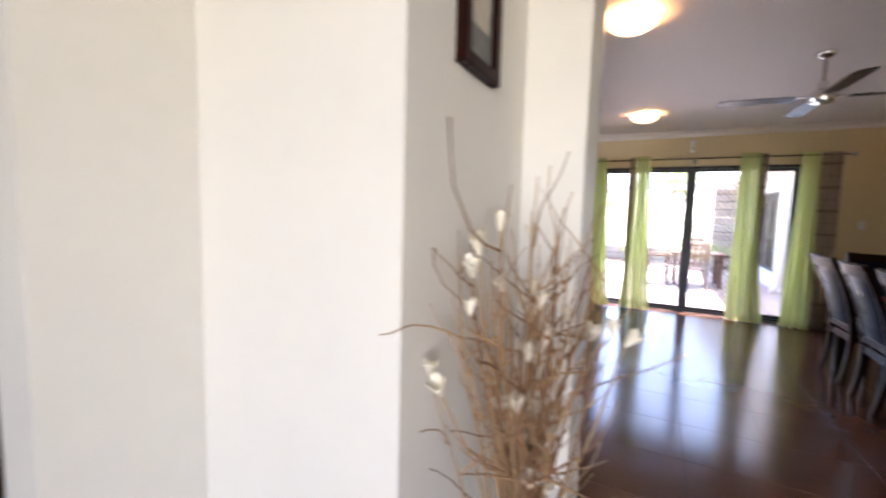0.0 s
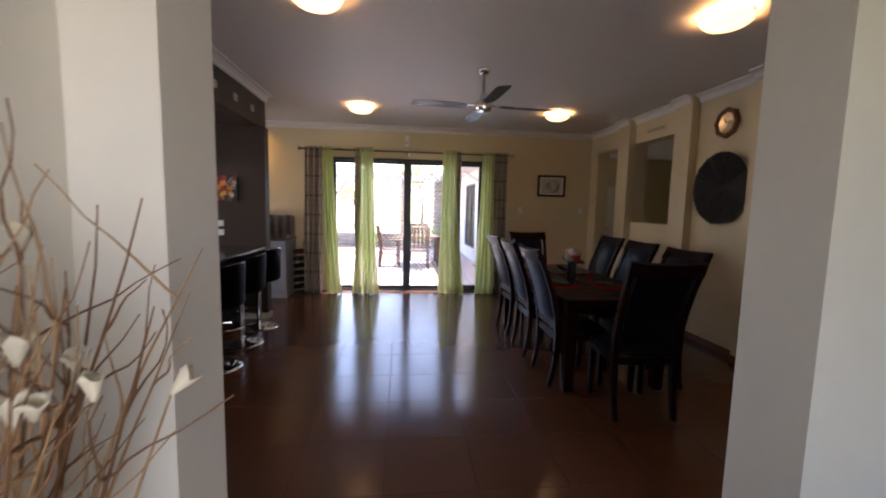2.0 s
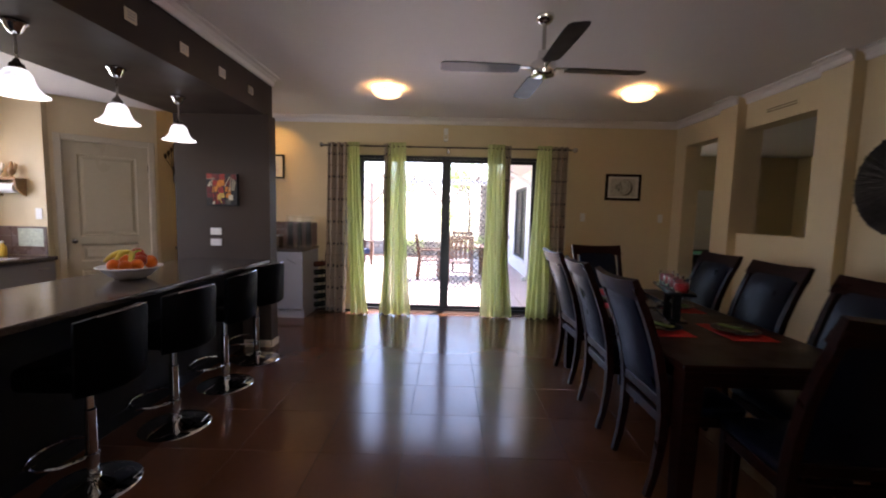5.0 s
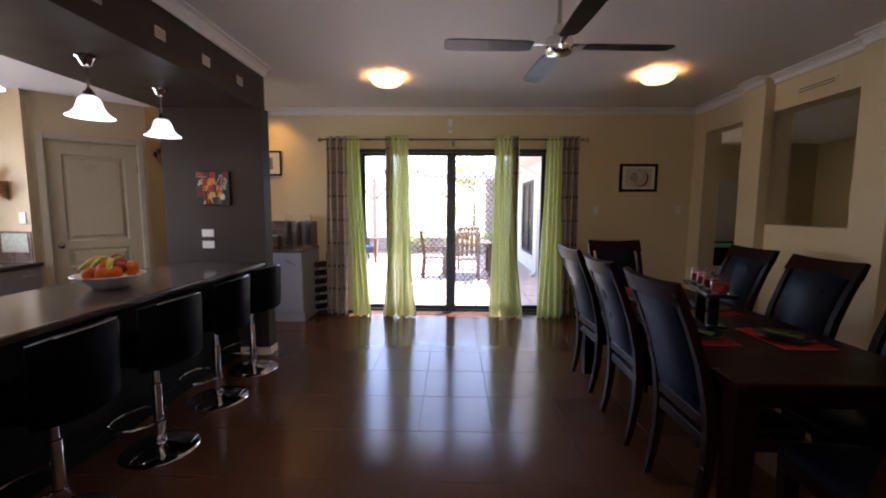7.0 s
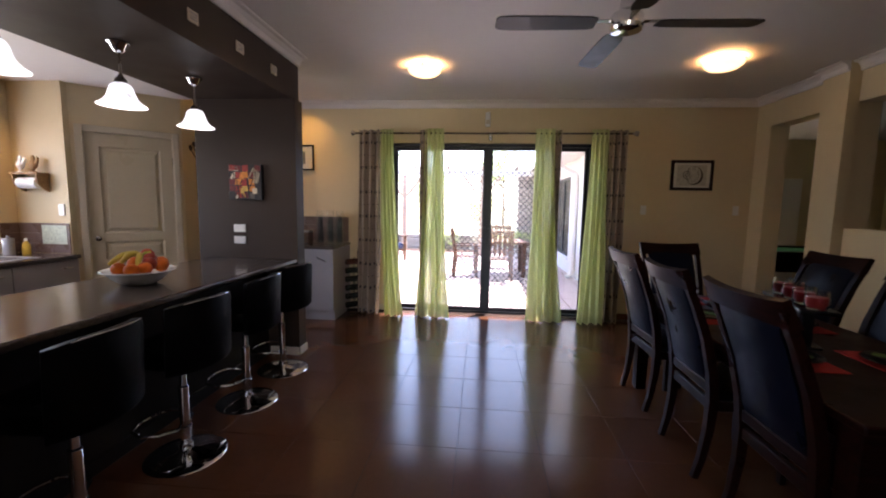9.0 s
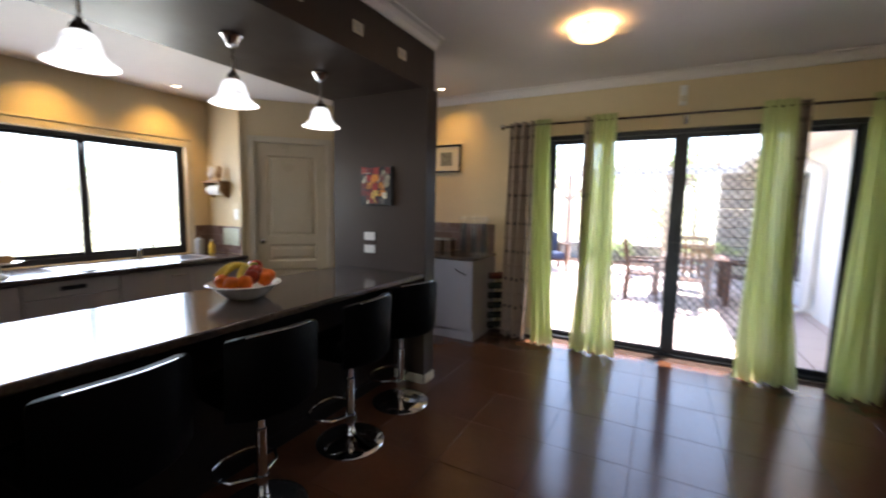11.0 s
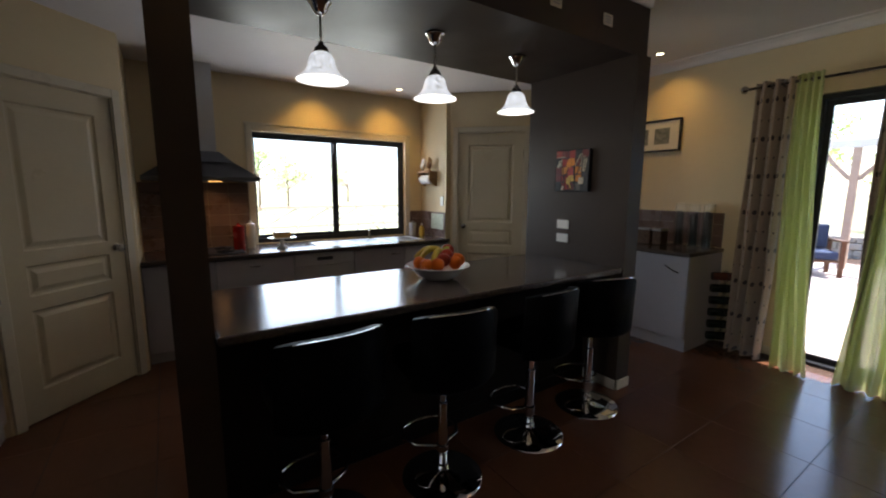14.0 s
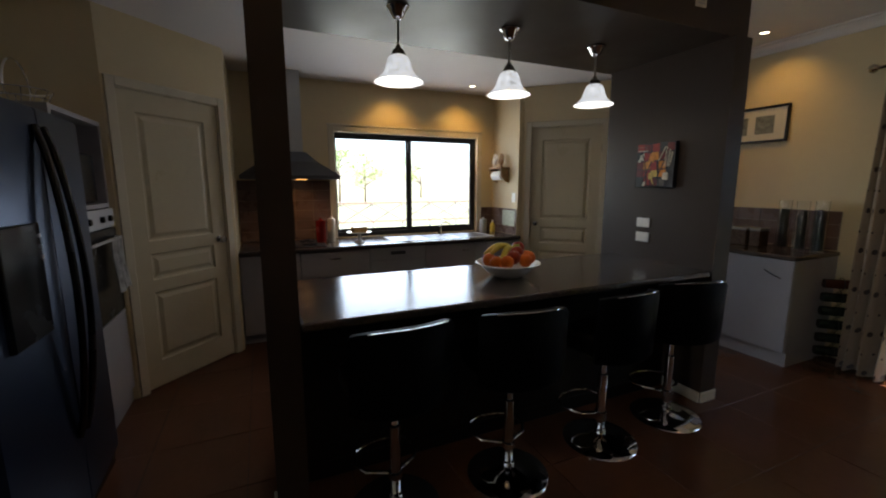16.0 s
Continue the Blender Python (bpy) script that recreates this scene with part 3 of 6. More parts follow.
curtain("sheer_curtain", "lime green sheer curtain hanging to the floor", cloth(-0.25, -0.02, -0.34, 0.08, 9.73, 0.01, ZT + 0.01, 4, 0.04, 4, drift=0.09), M_SHEER, [-0.19, -0.08])
curtain("sheer_curtain", "lime green sheer curtain flaring at the hem", cloth(1.10, 1.33, 1.06, 1.49, 9.73, 0.01, ZT + 0.01, 4, 0.04, 5, drift=0.09), M_SHEER, [1.15, 1.27])
curtain("drape", "narrow edge of beige drape with brown dots", cloth(1.32, 1.42, 1.33, 1.43, 9.76, 0.012, ZT, 2, 0.04, 6, 0.35), M_DRAPE, [1.37])
curtain("sheer_curtain", "lime green sheer curtain drawn aside", cloth(1.77, 1.97, 1.66, 1.99, 9.735, 0.01, ZT + 0.01, 4, 0.035, 7, drift=0.09), M_SHEER, [1.82, 1.92])
curtain("drape", "beige drape with brown dots, drawn aside", cloth(1.97, 2.20, 1.97, 2.18, 9.75, 0.012, ZT, 3, 0.055, 8, 0.9), M_DRAPE, [2.02, 2.1, 2.17])

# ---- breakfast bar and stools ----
# taupe base taken to brown-black: the overhang's shade is in this colour
M_BARBASE = mat("shade_darkened_bar_base", (0.010, 0.0065, 0.005), 0.55, spec=0.2, var=0.2, scale=4, bump=0.05, bump_scale=120)
bt = thing("breakfast_bar", "long breakfast bar with speckled brown top and dark base", "breakfast bar")
part("base", box(-1.97, -1.52, 5.65, 8.188, 0, 0.879), M_BARBASE, bt, "brown-black base, darkened for the shade under the overhang")
wt = part("worktop", box(-2.06, -1.225, 5.652, 8.187, 0.88, 0.92, 0.012, 3), M_BENCH, bt, "speckled brown laminate top")
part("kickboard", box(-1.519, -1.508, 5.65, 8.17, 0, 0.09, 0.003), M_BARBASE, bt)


def stool():
    s = thing("bar_stool", "black leather bar stool with chrome gas-lift base", "bar stool", group="stools at the breakfast bar")
    b = bmesh.new()
    lathe(b, [(0.001, 0.0), (0.205, 0.0), (0.207, 0.006), (0.20, 0.012), (0.13, 0.022), (0.06, 0.034), (0.036, 0.05), (0.001, 0.05)], 32)
    part("base", b, M_CHROME, s, smooth=True)
    c = bmesh.new()
    lathe(c, [(0.001, 0.048), (0.036, 0.05), (0.034, 0.075), (0.026, 0.08), (0.026, 0.40), (0.028, 0.41), (0.018, 0.415), (0.018, 0.53), (0.001, 0.53)], 18)
    part("column", c, M_CHROME, s, smooth=True)
    f = bmesh.new()
    pts = [(-0.02, 0.022, 0.165), (-0.06, 0.12, 0.175), (-0.13, 0.155, 0.18), (-0.215, 0.13, 0.185), (-0.25, 0.06, 0.185), (-0.255, 0, 0.185), (-0.25, -0.06, 0.185), (-0.215, -0.13, 0.185), (-0.13, -0.155, 0.18), (-0.06, -0.12, 0.175), (-0.02, -0.022, 0.165)]
    tube(f, pts, 0.009, 8)
    lathe(f, [(0.027, 0.15), (0.033, 0.153), (0.033, 0.18), (0.027, 0.183)], 16, cap=False)
    part("footrest", f, M_CHROME, s, smooth=True)
    m = bmesh.new()
    bx(m, -0.12, 0.12, -0.12, 0.12, 0.55, 0.564, 0.004)
    lathe(m, [(0.001, 0.52), (0.03, 0.52), (0.045, 0.55), (0.001, 0.55)], 14)
    part("seat_plate", m, M_ALU, s)
    q = bmesh.new()
    bx(q, -0.20, 0.17, -0.205, 0.205, 0.565, 0.69, 0.045, 4)
    part("seat", q, M_LEATHER, s, smooth=True)
    r = bmesh.new()
    rings = []
    n = 14
    for k in range(n + 1):
        a = -1.0 + 2.0 * k / n
        cx, cy = 0.20 - 0.10 * abs(a) ** 2.4, 0.212 * a
        th = 0.03
        nx, ny = 1.0, 0.9 * a * abs(a)
        l = math.hypot(nx, ny)
        nx, ny = nx / l, ny / l
        zt = 0.935 - 0.03 * abs(a) ** 3
        zb = 0.56
        prof = []
        for dd, zz in ((-th, zb + 0.02), (-th, zt - 0.02), (-th * 0.5, zt), (th * 0.5, zt), (th, zt - 0.02), (th, zb + 0.02), (th * 0.5, zb), (-th * 0.5, zb)):
            prof.append((cx + nx * dd + 0.04 * (zz - 0.6), cy + ny * dd, zz))
        rings.append(prof)
    ring_loft(r, rings)
    part("backrest", r, M_LEATHER, s, smooth=True)
    g = bmesh.new()
    tube(g, [(0.233 - 0.10 * abs(a) ** 2.4 + 0.013, 0.212 * a, 0.939 - 0.03 * abs(a) ** 3) for a in [-0.8 + 1.6 * k / 12 for k in range(13)]], 0.0028, 6)
    part("piping", g, M_CHROME, s, "chrome top edge trim", True)
    return s


st0 = stool()
st0.matrix_basis = pose(-1.19, 6.02, 0, 0, 0, 4)
for x, y, r in ((-1.168, 6.614, -5), (-1.19, 7.26, 6), (-1.21, 7.84, -14)):
    copy_thing(st0, pose(x, y, 0, 0, 0, r))

# ---- dining table and chairs ----
TY0, TY1 = 5.92, 7.95


def dining_table():
    t = thing("dining_table", "long dark mahogany dining table with square legs", "dining table")
    part("tabletop", box(1.695, 2.605, TY0, TY1, 0.725, 0.76, 0.008, 2), M_DARKWOOD, t)
    ap = bmesh.new()
    bx(ap, 1.752, 1.774, TY0 + 0.13, TY1 - 0.13, 0.635, 0.724)
    bx(ap, 2.526, 2.548, TY0 + 0.13, TY1 - 0.13, 0.635, 0.724)
    bx(ap, 1.82, 2.48, TY0 + 0.055, TY0 + 0.077, 0.635, 0.724)
    bx(ap, 1.82, 2.48, TY1 - 0.077, TY1 - 0.055, 0.635, 0.724)
    part("apron", ap, M_DARKWOOD, t)
    for x in (1.77, 2.53):
        for y in (TY0 + 0.08, TY1 - 0.08):
            l = bmesh.new()
            rings = []
            for z, w in ((0.0, 0.034), (0.02, 0.038), (0.5, 0.045), (0.6, 0.048), (0.724, 0.048)):
                rings.append([(x - w, y - w, z), (x + w, y - w, z), (x + w, y + w, z), (x - w, y + w, z)])
            ring_loft(l, rings)
            part("leg", l, M_DARKWOOD, t)


dining_table()


def dining_chair():
    """Faces +y; origin on the floor under the seat."""
    c = thing("dining_chair", "dark mahogany dining chair with slate leather seat and back", "dining chair", group="chairs round the dining table")
    zs = [0.0, 0.12, 0.28, 0.44, 0.60, 0.78, 0.95, 1.095]
    ys = [-0.255, -0.226, -0.206, -0.20, -0.218, -0.262, -0.325, -0.392]
    for sx in (-1, 1):
        b = bmesh.new()
        w = [0.030, 0.033, 0.038, 0.042, 0.040, 0.038, 0.036, 0.034]
        d = [0.032, 0.036, 0.042, 0.05, 0.046, 0.042, 0.038, 0.034]
        sweep_box(b, [(sx * (0.208 + 0.02 * z), y, z) for y, z in zip(ys, zs)], w, d)
        part("back_post", b, M_DARKWOOD, c, smooth=True)
        f = bmesh.new()
        sweep_box(f, [(sx * 0.202, 0.185, 0.0), (sx * 0.202, 0.185, 0.2), (sx * 0.202, 0.185, 0.40)], [0.03, 0.036, 0.042], [0.03, 0.036, 0.042])
        part("leg", f, M_DARKWOOD, c)
    tr = bmesh.new()
    rings = []
    for k in range(9):
        a = -1 + k / 4
        cx, yy, zz = 0.252 * a, -0.388 - 0.022 * (1 - a * a), 1.105
        rings.append([(cx, yy - 0.014 + 0.02, zz - 0.075), (cx, yy - 0.03, zz + 0.012 + 0.012 * a * a), (cx, yy - 0.002, zz + 0.022 + 0.012 * a * a), (cx, yy + 0.055, zz - 0.07)])
    ring_loft(tr, rings)
    part("top_rail", tr, M_DARKWOOD, c, smooth=True)
    bp = bmesh.new()
    rings = []
    for z, y in ((0.53, -0.206), (0.56, -0.21), (0.66, -0.232), (0.78, -0.262), (0.90, -0.305), (0.98, -0.338), (1.045, -0.368)):
        th = 0.026 if 0.53 < z < 1.04 else 0.012
        rings.append([(-0.186, y - th * 0.7, z), (-0.174, y - th, z), (0.174, y - th, z), (0.186, y - th * 0.7, z), (0.186, y + th * 0.6, z + 0.004), (0.164, y + th, z + 0.006), (-0.164, y + th, z + 0.006), (-0.186, y + th * 0.6, z + 0.004)])
    ring_loft(bp, rings)
    part("backrest", bp, M_UPH, c, "slate leather back pad", True)
    lr = bmesh.new()
    bx(lr, -0.194, 0.194, -0.226, -0.196, 0.475, 0.53, 0.006)
    part("lower_rail", lr, M_DARKWOOD, c)
    sf = bmesh.new()
    bx(sf, -0.224, 0.224, 0.165, 0.205, 0.385, 0.44, 0.004)
    bx(sf, -0.194, 0.194, -0.215, -0.185, 0.385, 0.44, 0.004)
    bx(sf, -0.224, -0.192, -0.175, 0.165, 0.385, 0.44, 0.004)
    bx(sf, 0.192, 0.224, -0.175, 0.165, 0.385, 0.44, 0.004)
    part("seat_frame", sf, M_DARKWOOD, c)
    se = bmesh.new()
    bx(se, -0.228, 0.228, -0.178, 0.215, 0.438, 0.495, 0.022, 3)
    part("seat", se, M_UPH, c, "slate leather seat pad", True)
    return c


ch0 = dining_chair()
ch0.matrix_basis = pose(1.905, 6.29, 0, 0, 0, -90)
for x, y, r in ((1.90, 6.955, -91), (1.91, 7.69, -88), (2.47, 6.17, 92), (2.56, 6.98, 91), (2.63, 7.73, 90), (2.14, 5.76, -3), (2.16, 8.02, 180)):
    copy_thing(ch0, pose(x, y, 0, 0, 0, r))

# ---- lamps and fan ----


def glow(name, color, strength, base=(0.9, 0.88, 0.84), mottled=False):
    m = mat(name, base, 0.4, var=0.03, scale=20, emit=color, emit_strength=strength)
    if mottled:
        nt = m.node_tree
        nz = nt.nodes.new("ShaderNodeTexNoise")
        nz.inputs["Scale"].default_value = 28
        nz.inputs["Distortion"].default_value = 2.0
        geo = nt.nodes.new("ShaderNodeNewGeometry")
        nt.links.new(geo.outputs["Position"], nz.inputs["Vector"])
        mr = nt.nodes.new("ShaderNodeMapRange")
        mr.inputs[1].default_value, mr.inputs[2].default_value = 0.3, 0.7
        mr.inputs[3].default_value, mr.inputs[4].default_value = 0.45 * strength, 1.5 * strength
        nt.links.new(nz.outputs[0], mr.inputs[0])
        nt.links.new(mr.outputs[0], nt.nodes["Principled BSDF"].inputs["Emission Strength"])
    return m


M_OYSTER = glow("lit_alabaster_glass", (1.0, 0.62, 0.26), 0.38)
M_BELL = glow("lit_frosted_glass", (0.95, 0.98, 1.0), 0.15, mottled=True)
M_DOWN = glow("lit_downlight_lens", (1.0, 0.85, 0.55), 2.0)
M_HOODLENS = glow("lit_warm_lamp_lens", (1.0, 0.45, 0.12), 0.5)


def ceiling_light():
    t = thing("ceiling_light", "round alabaster glass ceiling light, switched on", "ceiling light", group="ceiling lights")
    a = bmesh.new()
    lathe(a, [(0.001, 0.0), (0.085, 0.0), (0.09, -0.012), (0.07, -0.03), (0.001, -0.03)], 28)
    part("base", a, M_NICKEL, t, smooth=True)
    b = bmesh.new()
    lathe(b, [(0.160, -0.028), (0.162, -0.034), (0.150, -0.058), (0.12, -0.082), (0.07, -0.098), (0.02, -0.104), (0.001, -0.104), (0.001, -0.098), (0.068, -0.092), (0.115, -0.077), (0.145, -0.054), (0.156, -0.03)], 32, cap=False)
    part("shade", b, M_OYSTER, t, smooth=True)
    for k in range(3):
        an = math.radians(30 + 120 * k)
        c = bmesh.new()
        x, y = 0.162 * math.cos(an), 0.162 * math.sin(an)
        tube(c, [(x * 0.5, y * 0.5, -0.02), (x * 0.95, y * 0.95, -0.02), (x * 1.06, y * 1.06, -0.03), (x * 1.03, y * 1.03, -0.045)], 0.006, 6)
        part("clip", c, M_NICKEL, t, smooth=True)
    return t


cl0 = ceiling_light()
cl0.matrix_basis = pose(-0.11, 8.60, CEIL)
for x, y, r in ((2.55, 8.52, 40), (-0.11, 5.70, 75), (2.54, 5.58, 20)):
    copy_thing(cl0, pose(x, y, CEIL, 0, 0, r))
for x, y in ((-0.11, 8.60), (2.55, 8.52), (-0.11, 5.70), (2.54, 5.58)):
    lamp("ceiling_bulb", 'POINT', pose(x, y, CEIL - 0.062), 0.95, (1.0, 0.52, 0.18), soft=0.02)


def pendant():
    t = thing("pendant_light", "bell-shaped frosted glass pendant light with chrome fittings, switched on", "pendant light", group="pendants over the bar")
    a = bmesh.new()
    lathe(a, [(0.001, 0.0), (0.055, 0.0), (0.058, -0.008), (0.045, -0.02), (0.034, -0.045), (0.022, -0.06), (0.01, -0.066), (0.001, -0.066)], 24)
    part("canopy", a, M_CHROME, t, smooth=True)
    b = bmesh.new()
    lathe(b, [(0.001, -0.06), (0.0065, -0.06), (0.0065, -0.2), (0.001, -0.2)], 10)
    part("stem", b, M_NICKEL, t, smooth=True)
    c = bmesh.new()
    lathe(c, [(0.001, -0.185), (0.012, -0.186), (0.016, -0.2), (0.03, -0.212), (0.036, -0.232), (0.036, -0.238), (0.001, -0.238)], 18)
    part("lampholder", c, M_NICKEL, t, smooth=True)
    d = bmesh.new()
    pr = [(0.036, -0.236), (0.049, -0.244), (0.060, -0.262), (0.067, -0.288), (0.076, -0.314), (0.091, -0.336), (0.111, -0.353), (0.125, -0.362), (0.127, -0.366)]
    lathe(d, pr + [(r - 0.004, z + 0.001) for r, z in reversed(pr)], 32, cap=False)
    part("shade", d, M_BELL, t, smooth=True)
    return t


pd0 = pendant()
pd0.matrix_basis = pose(-1.66, 6.22, SOFFIT)
for x, y in ((-1.69, 6.90), (-1.72, 7.58)):
    copy_thing(pd0, pose(x, y, SOFFIT))
for x, y in (((-1.66, 6.22), (-1.69, 6.90), (-1.72, 7.58))):
    lamp("pendant_bulb", 'POINT', pose(x, y, SOFFIT - 0.33), 0.25, (1.0, 0.93, 0.82), soft=0.04)


def downlight():
    t = thing("downlight", "small recessed round downlight, switched on", "downlight", group="downlights")
    a = bmesh.new()
    lathe(a, [(0.034, 0.0), (0.048, 0.0), (0.048, -0.004), (0.036, -0.006), (0.034, -0.004)], 24, cap=False)
    part("trim_ring", a, M_STEEL, t, smooth=True)
    b = bmesh.new()
    lathe(b, [(0.001, -0.002), (0.033, -0.002), (0.033, -0.0005), (0.001, -0.0005)], 20)
    part("lens", b, M_DOWN, t)
    return t


dl0 = downlight()
dl0.matrix_basis = pose(-1.85, 9.56, CEIL)
spots = [(-1.85, 9.56, CEIL), (-3.82, 7.79, KCEIL), (-3.82, 6.93, KCEIL), (-2.7, 9.56, CEIL)]
for x, y, z in spots[1:]:
    copy_thing(dl0, pose(x, y, z))
for x, y, z in spots:
    w = (-4.2, y, z - 0.75) if x < -3 else (x, 9.96, z - 0.75)
    lamp("downlight_bulb", 'SPOT', look((x, y, z - 0.012), w), 4.2 if x < -3 else 2.6, (1.0, 0.58, 0.14), cone=radians(95), blend=1.0)

fan = thing("ceiling_fan", "brushed nickel ceiling fan with four dark blades", "ceiling fan", pose(1.2, 6.93, CEIL))
bm = bmesh.new()
lathe(bm, [(0.001, 0.0), (0.062, 0.0), (0.064, -0.012), (0.052, -0.035), (0.03, -0.05), (0.001, -0.05)], 24)
part("canopy", bm, M_CHROME, fan, smooth=True)
bm = bmesh.new()
lathe(bm, [(0.001, -0.045), (0.013, -0.045), (0.013, -0.24), (0.001, -0.24)], 14)
part("downrod", bm, M_NICKEL, fan, smooth=True)
bm = bmesh.new()
lathe(bm, [(0.001, -0.225), (0.035, -0.228), (0.04, -0.28), (0.075, -0.30), (0.085, -0.315), (0.086, -0.365), (0.078, -0.385), (0.04, -0.395), (0.001, -0.397)], 28)
part("motor", bm, M_CHROME, fan, smooth=True)
for k in range(4):
    a = radians(3 + 90 * k)
    bm = bmesh.new()
    rings = []
    for r, w in ((0.16, 0.045), (0.2, 0.058), (0.4, 0.064), (0.6, 0.066), (0.67, 0.060), (0.69, 0.04)):
        ring = []
        for s, dz in ((-1, 0.003), (1, 0.003), (1, -0.003), (-1, -0.003)):
            y = s * w
            ring.append((r * math.cos(a) - y * math.sin(a), r * math.sin(a) + y * math.cos(a), -0.345 + dz + y * 0.12))
        rings.append(ring)
    ring_loft(bm, rings)
    bl = part("blade", bm, M_FAN, fan)
    bm = bmesh.new()
    sweep_box(bm, [((r) * math.cos(a), r * math.sin(a), -0.335) for r in (0.07, 0.14, 0.29)], 0.004, [0.035, 0.03, 0.055], (0, 0, 1))
    part("blade_bracket", bm, M_NICKEL, bl)

# ---- kitchen ----
HB = 0.885


def handle_bar(bm, x, y, z, along='y', l=0.12):
    pts = []
    for k in range(9):
        a = -1 + k / 4
        o = 0.022 * (1 - a ** 4)
        pts.append((x + o, y + a * l / 2, z) if along == 'y' else (x + a * l / 2, y - o, z))
    return tube(bm, pts, 0.005, 6)


def base_unit(y0, y1, drawers, label):
    c = thing("base_cabinet", label, "kitchen cabinet", group="kitchen base cabinets")
    b = bmesh.new()
    bx(b, -4.198, -3.575, y0, y1, 0.1, 0.843)
    bx(b, -4.198, -3.63, y0, y1, 0.0, 0.1)
    part("body", b, M_CAB, c)
    n = drawers or 1
    for k in range(n):
        z0 = 0.105 + (0.735 / n) * k
        z1 = 0.105 + (0.735 / n) * (k + 1) - 0.004
        d = part("drawer" if drawers else "cabinet_door", box(-3.574, -3.556, y0 + 0.002, y1 - 0.002, z0, z1, 0.002), M_CAB, c)
        h = bmesh.new()
        handle_bar(h, -3.556, (y0 + y1) / 2 if drawers else y1 - 0.12, z1 - 0.07)
        part("handle", h, M_CHROME, d, "chrome bow handle", True)


base_unit(5.325, 5.84, 0, "pale laminate base cabinet beside the cooktop")
base_unit(5.845, 6.50, 3, "pale laminate drawer unit with chrome handles")
base_unit(7.11, 7.70, 0, "pale laminate sink cabinet with chrome handle")
base_unit(7.705, 8.295, 0, "pale laminate corner base cabinet")
dw = thing("dishwasher", "stainless steel dishwasher under the bench", "dishwasher")
part("body", box(-4.198, -3.575, 6.505, 7.105, 0.1, 0.843), M_STEEL, dw)
d = part("door", box(-3.574, -3.552, 6.508, 7.102, 0.11, 0.715, 0.004), M_STEEL, dw)
p = part("control_panel", box(-3.574, -3.55, 6.508, 7.102, 0.72, 0.84, 0.004), M_STEEL, dw)
part("display", box(-3.551, -3.547, 6.72, 6.88, 0.765, 0.80, 0.002), M_ALU, p)
part("dial", lathe(bmesh.new(), [(0.001, 0), (0.016, 0), (0.015, 0.012), (0.001, 0.012)], 14, (-3.551, 6.6, 0.78), axis='x'), M_STEEL, p, smooth=True)
part("kickboard", box(-3.64, -3.625, 6.505, 7.105, 0.0, 0.1), M_CAB, dw)

kb = thing("kitchen_worktop", "speckled brown laminate worktop below the window", "worktop")
part("worktop", box(-4.198, -3.52, 5.324, 8.296, 0.845, HB, 0.01, 3), M_BENCH, kb)

ck = thing("cooktop", "black glass cooktop set in the bench", "cooktop")
part("glass_top", box(-4.08, -3.62, 5.52, 6.1, HB + 0.001, HB + 0.008, 0.002), M_ALU, ck)
for y in (5.66, 5.95):
    for x in (-3.96, -3.74):
        b = bmesh.new()
        lathe(b, [(0.03, 0.0), (0.075, 0.0), (0.075, 0.012), (0.06, 0.016), (0.03, 0.012)], 20, (x, y, HB + 0.009), cap=False)
        part("burner", b, M_ALU, ck, smooth=True)

hood = thing("range_hood", "stainless canopy range hood with flue", "range hood")
bm = bmesh.new()
rings = []
for z, x1, a, b in ((1.53, -3.70, 5.37, 6.27), (1.565, -3.70, 5.37, 6.27), (1.60, -3.74, 5.42, 6.22), (1.70, -3.86, 5.56, 6.08), (1.80, -3.93, 5.67, 5.97)):
    rings.append([(-4.198, a, z), (x1, a, z), (x1, b, z), (-4.198, b, z)])
ring_loft(bm, rings)
part("canopy", bm, M_HOOD, hood)
part("flue", box(-4.198, -3.935, 5.69, 5.95, 1.795, KCEIL), M_STEEL, hood)
part("light_lens", box(-3.85, -3.75, 5.86, 5.96, 1.524, 1.529), M_HOODLENS, hood, "lit warm lamp lens")
lamp("hood_bulb", 'SPOT', look((-3.8, 5.91, 1.515), (-4.1, 5.91, 0.95)), 1.0, (1.0, 0.5, 0.18), cone=radians(110), blend=0.8)

M_SPLASH = mat("brown_glazed_wall_tile", (0.13, 0.085, 0.07), 0.3, var=0.25, scale=8, rnd=0.4, bump=0.03, bump_scale=60)
M_FEAT = mat("pale_feature_tile", (0.42, 0.46, 0.36), 0.35, var=0.5, scale=45, bump=0.05)
M_GROUT2 = mat("pale_tile_grout", (0.30, 0.26, 0.22), 0.8, var=0.1)


def splash(name, axis, fixed, sgn, a0, a1, z0, z1, w, h, label):
    t = thing(name, label, "splashback", kind="structure")
    g = (box(fixed, fixed + sgn * 0.004, a0, a1, z0, z1) if axis == 'x' else box(a0, a1, fixed, fixed + sgn * 0.004, z0, z1))
    part("grout", g, M_GROUT2, t)
    nz, na = max(1, round((z1 - z0) / h)), max(1, round((a1 - a0) / w))
    dw_, dh = (a1 - a0) / na, (z1 - z0) / nz
    f0, f1 = fixed + sgn * 0.0041, fixed + sgn * 0.009
    m0 = box(f0, f1, 0.0015, dw_ - 0.0015, 0.0015, dh - 0.0015, 0.001) if axis == 'x' else box(0.0015, dw_ - 0.0015, f0, f1, 0.0015, dh - 0.0015, 0.001)
    first = part("tile", m0, M_SPLASH, t)
    for j in range(nz):
        for i in range(na):
            o = first if i == j == 0 else first.copy()
            if o is not first:
                scene.collection.objects.link(o)
            o.location = (0, a0 + i * dw_, z0 + j * dh) if axis == 'x' else (a0 + i * dw_, 0, z0 + j * dh)
    return t


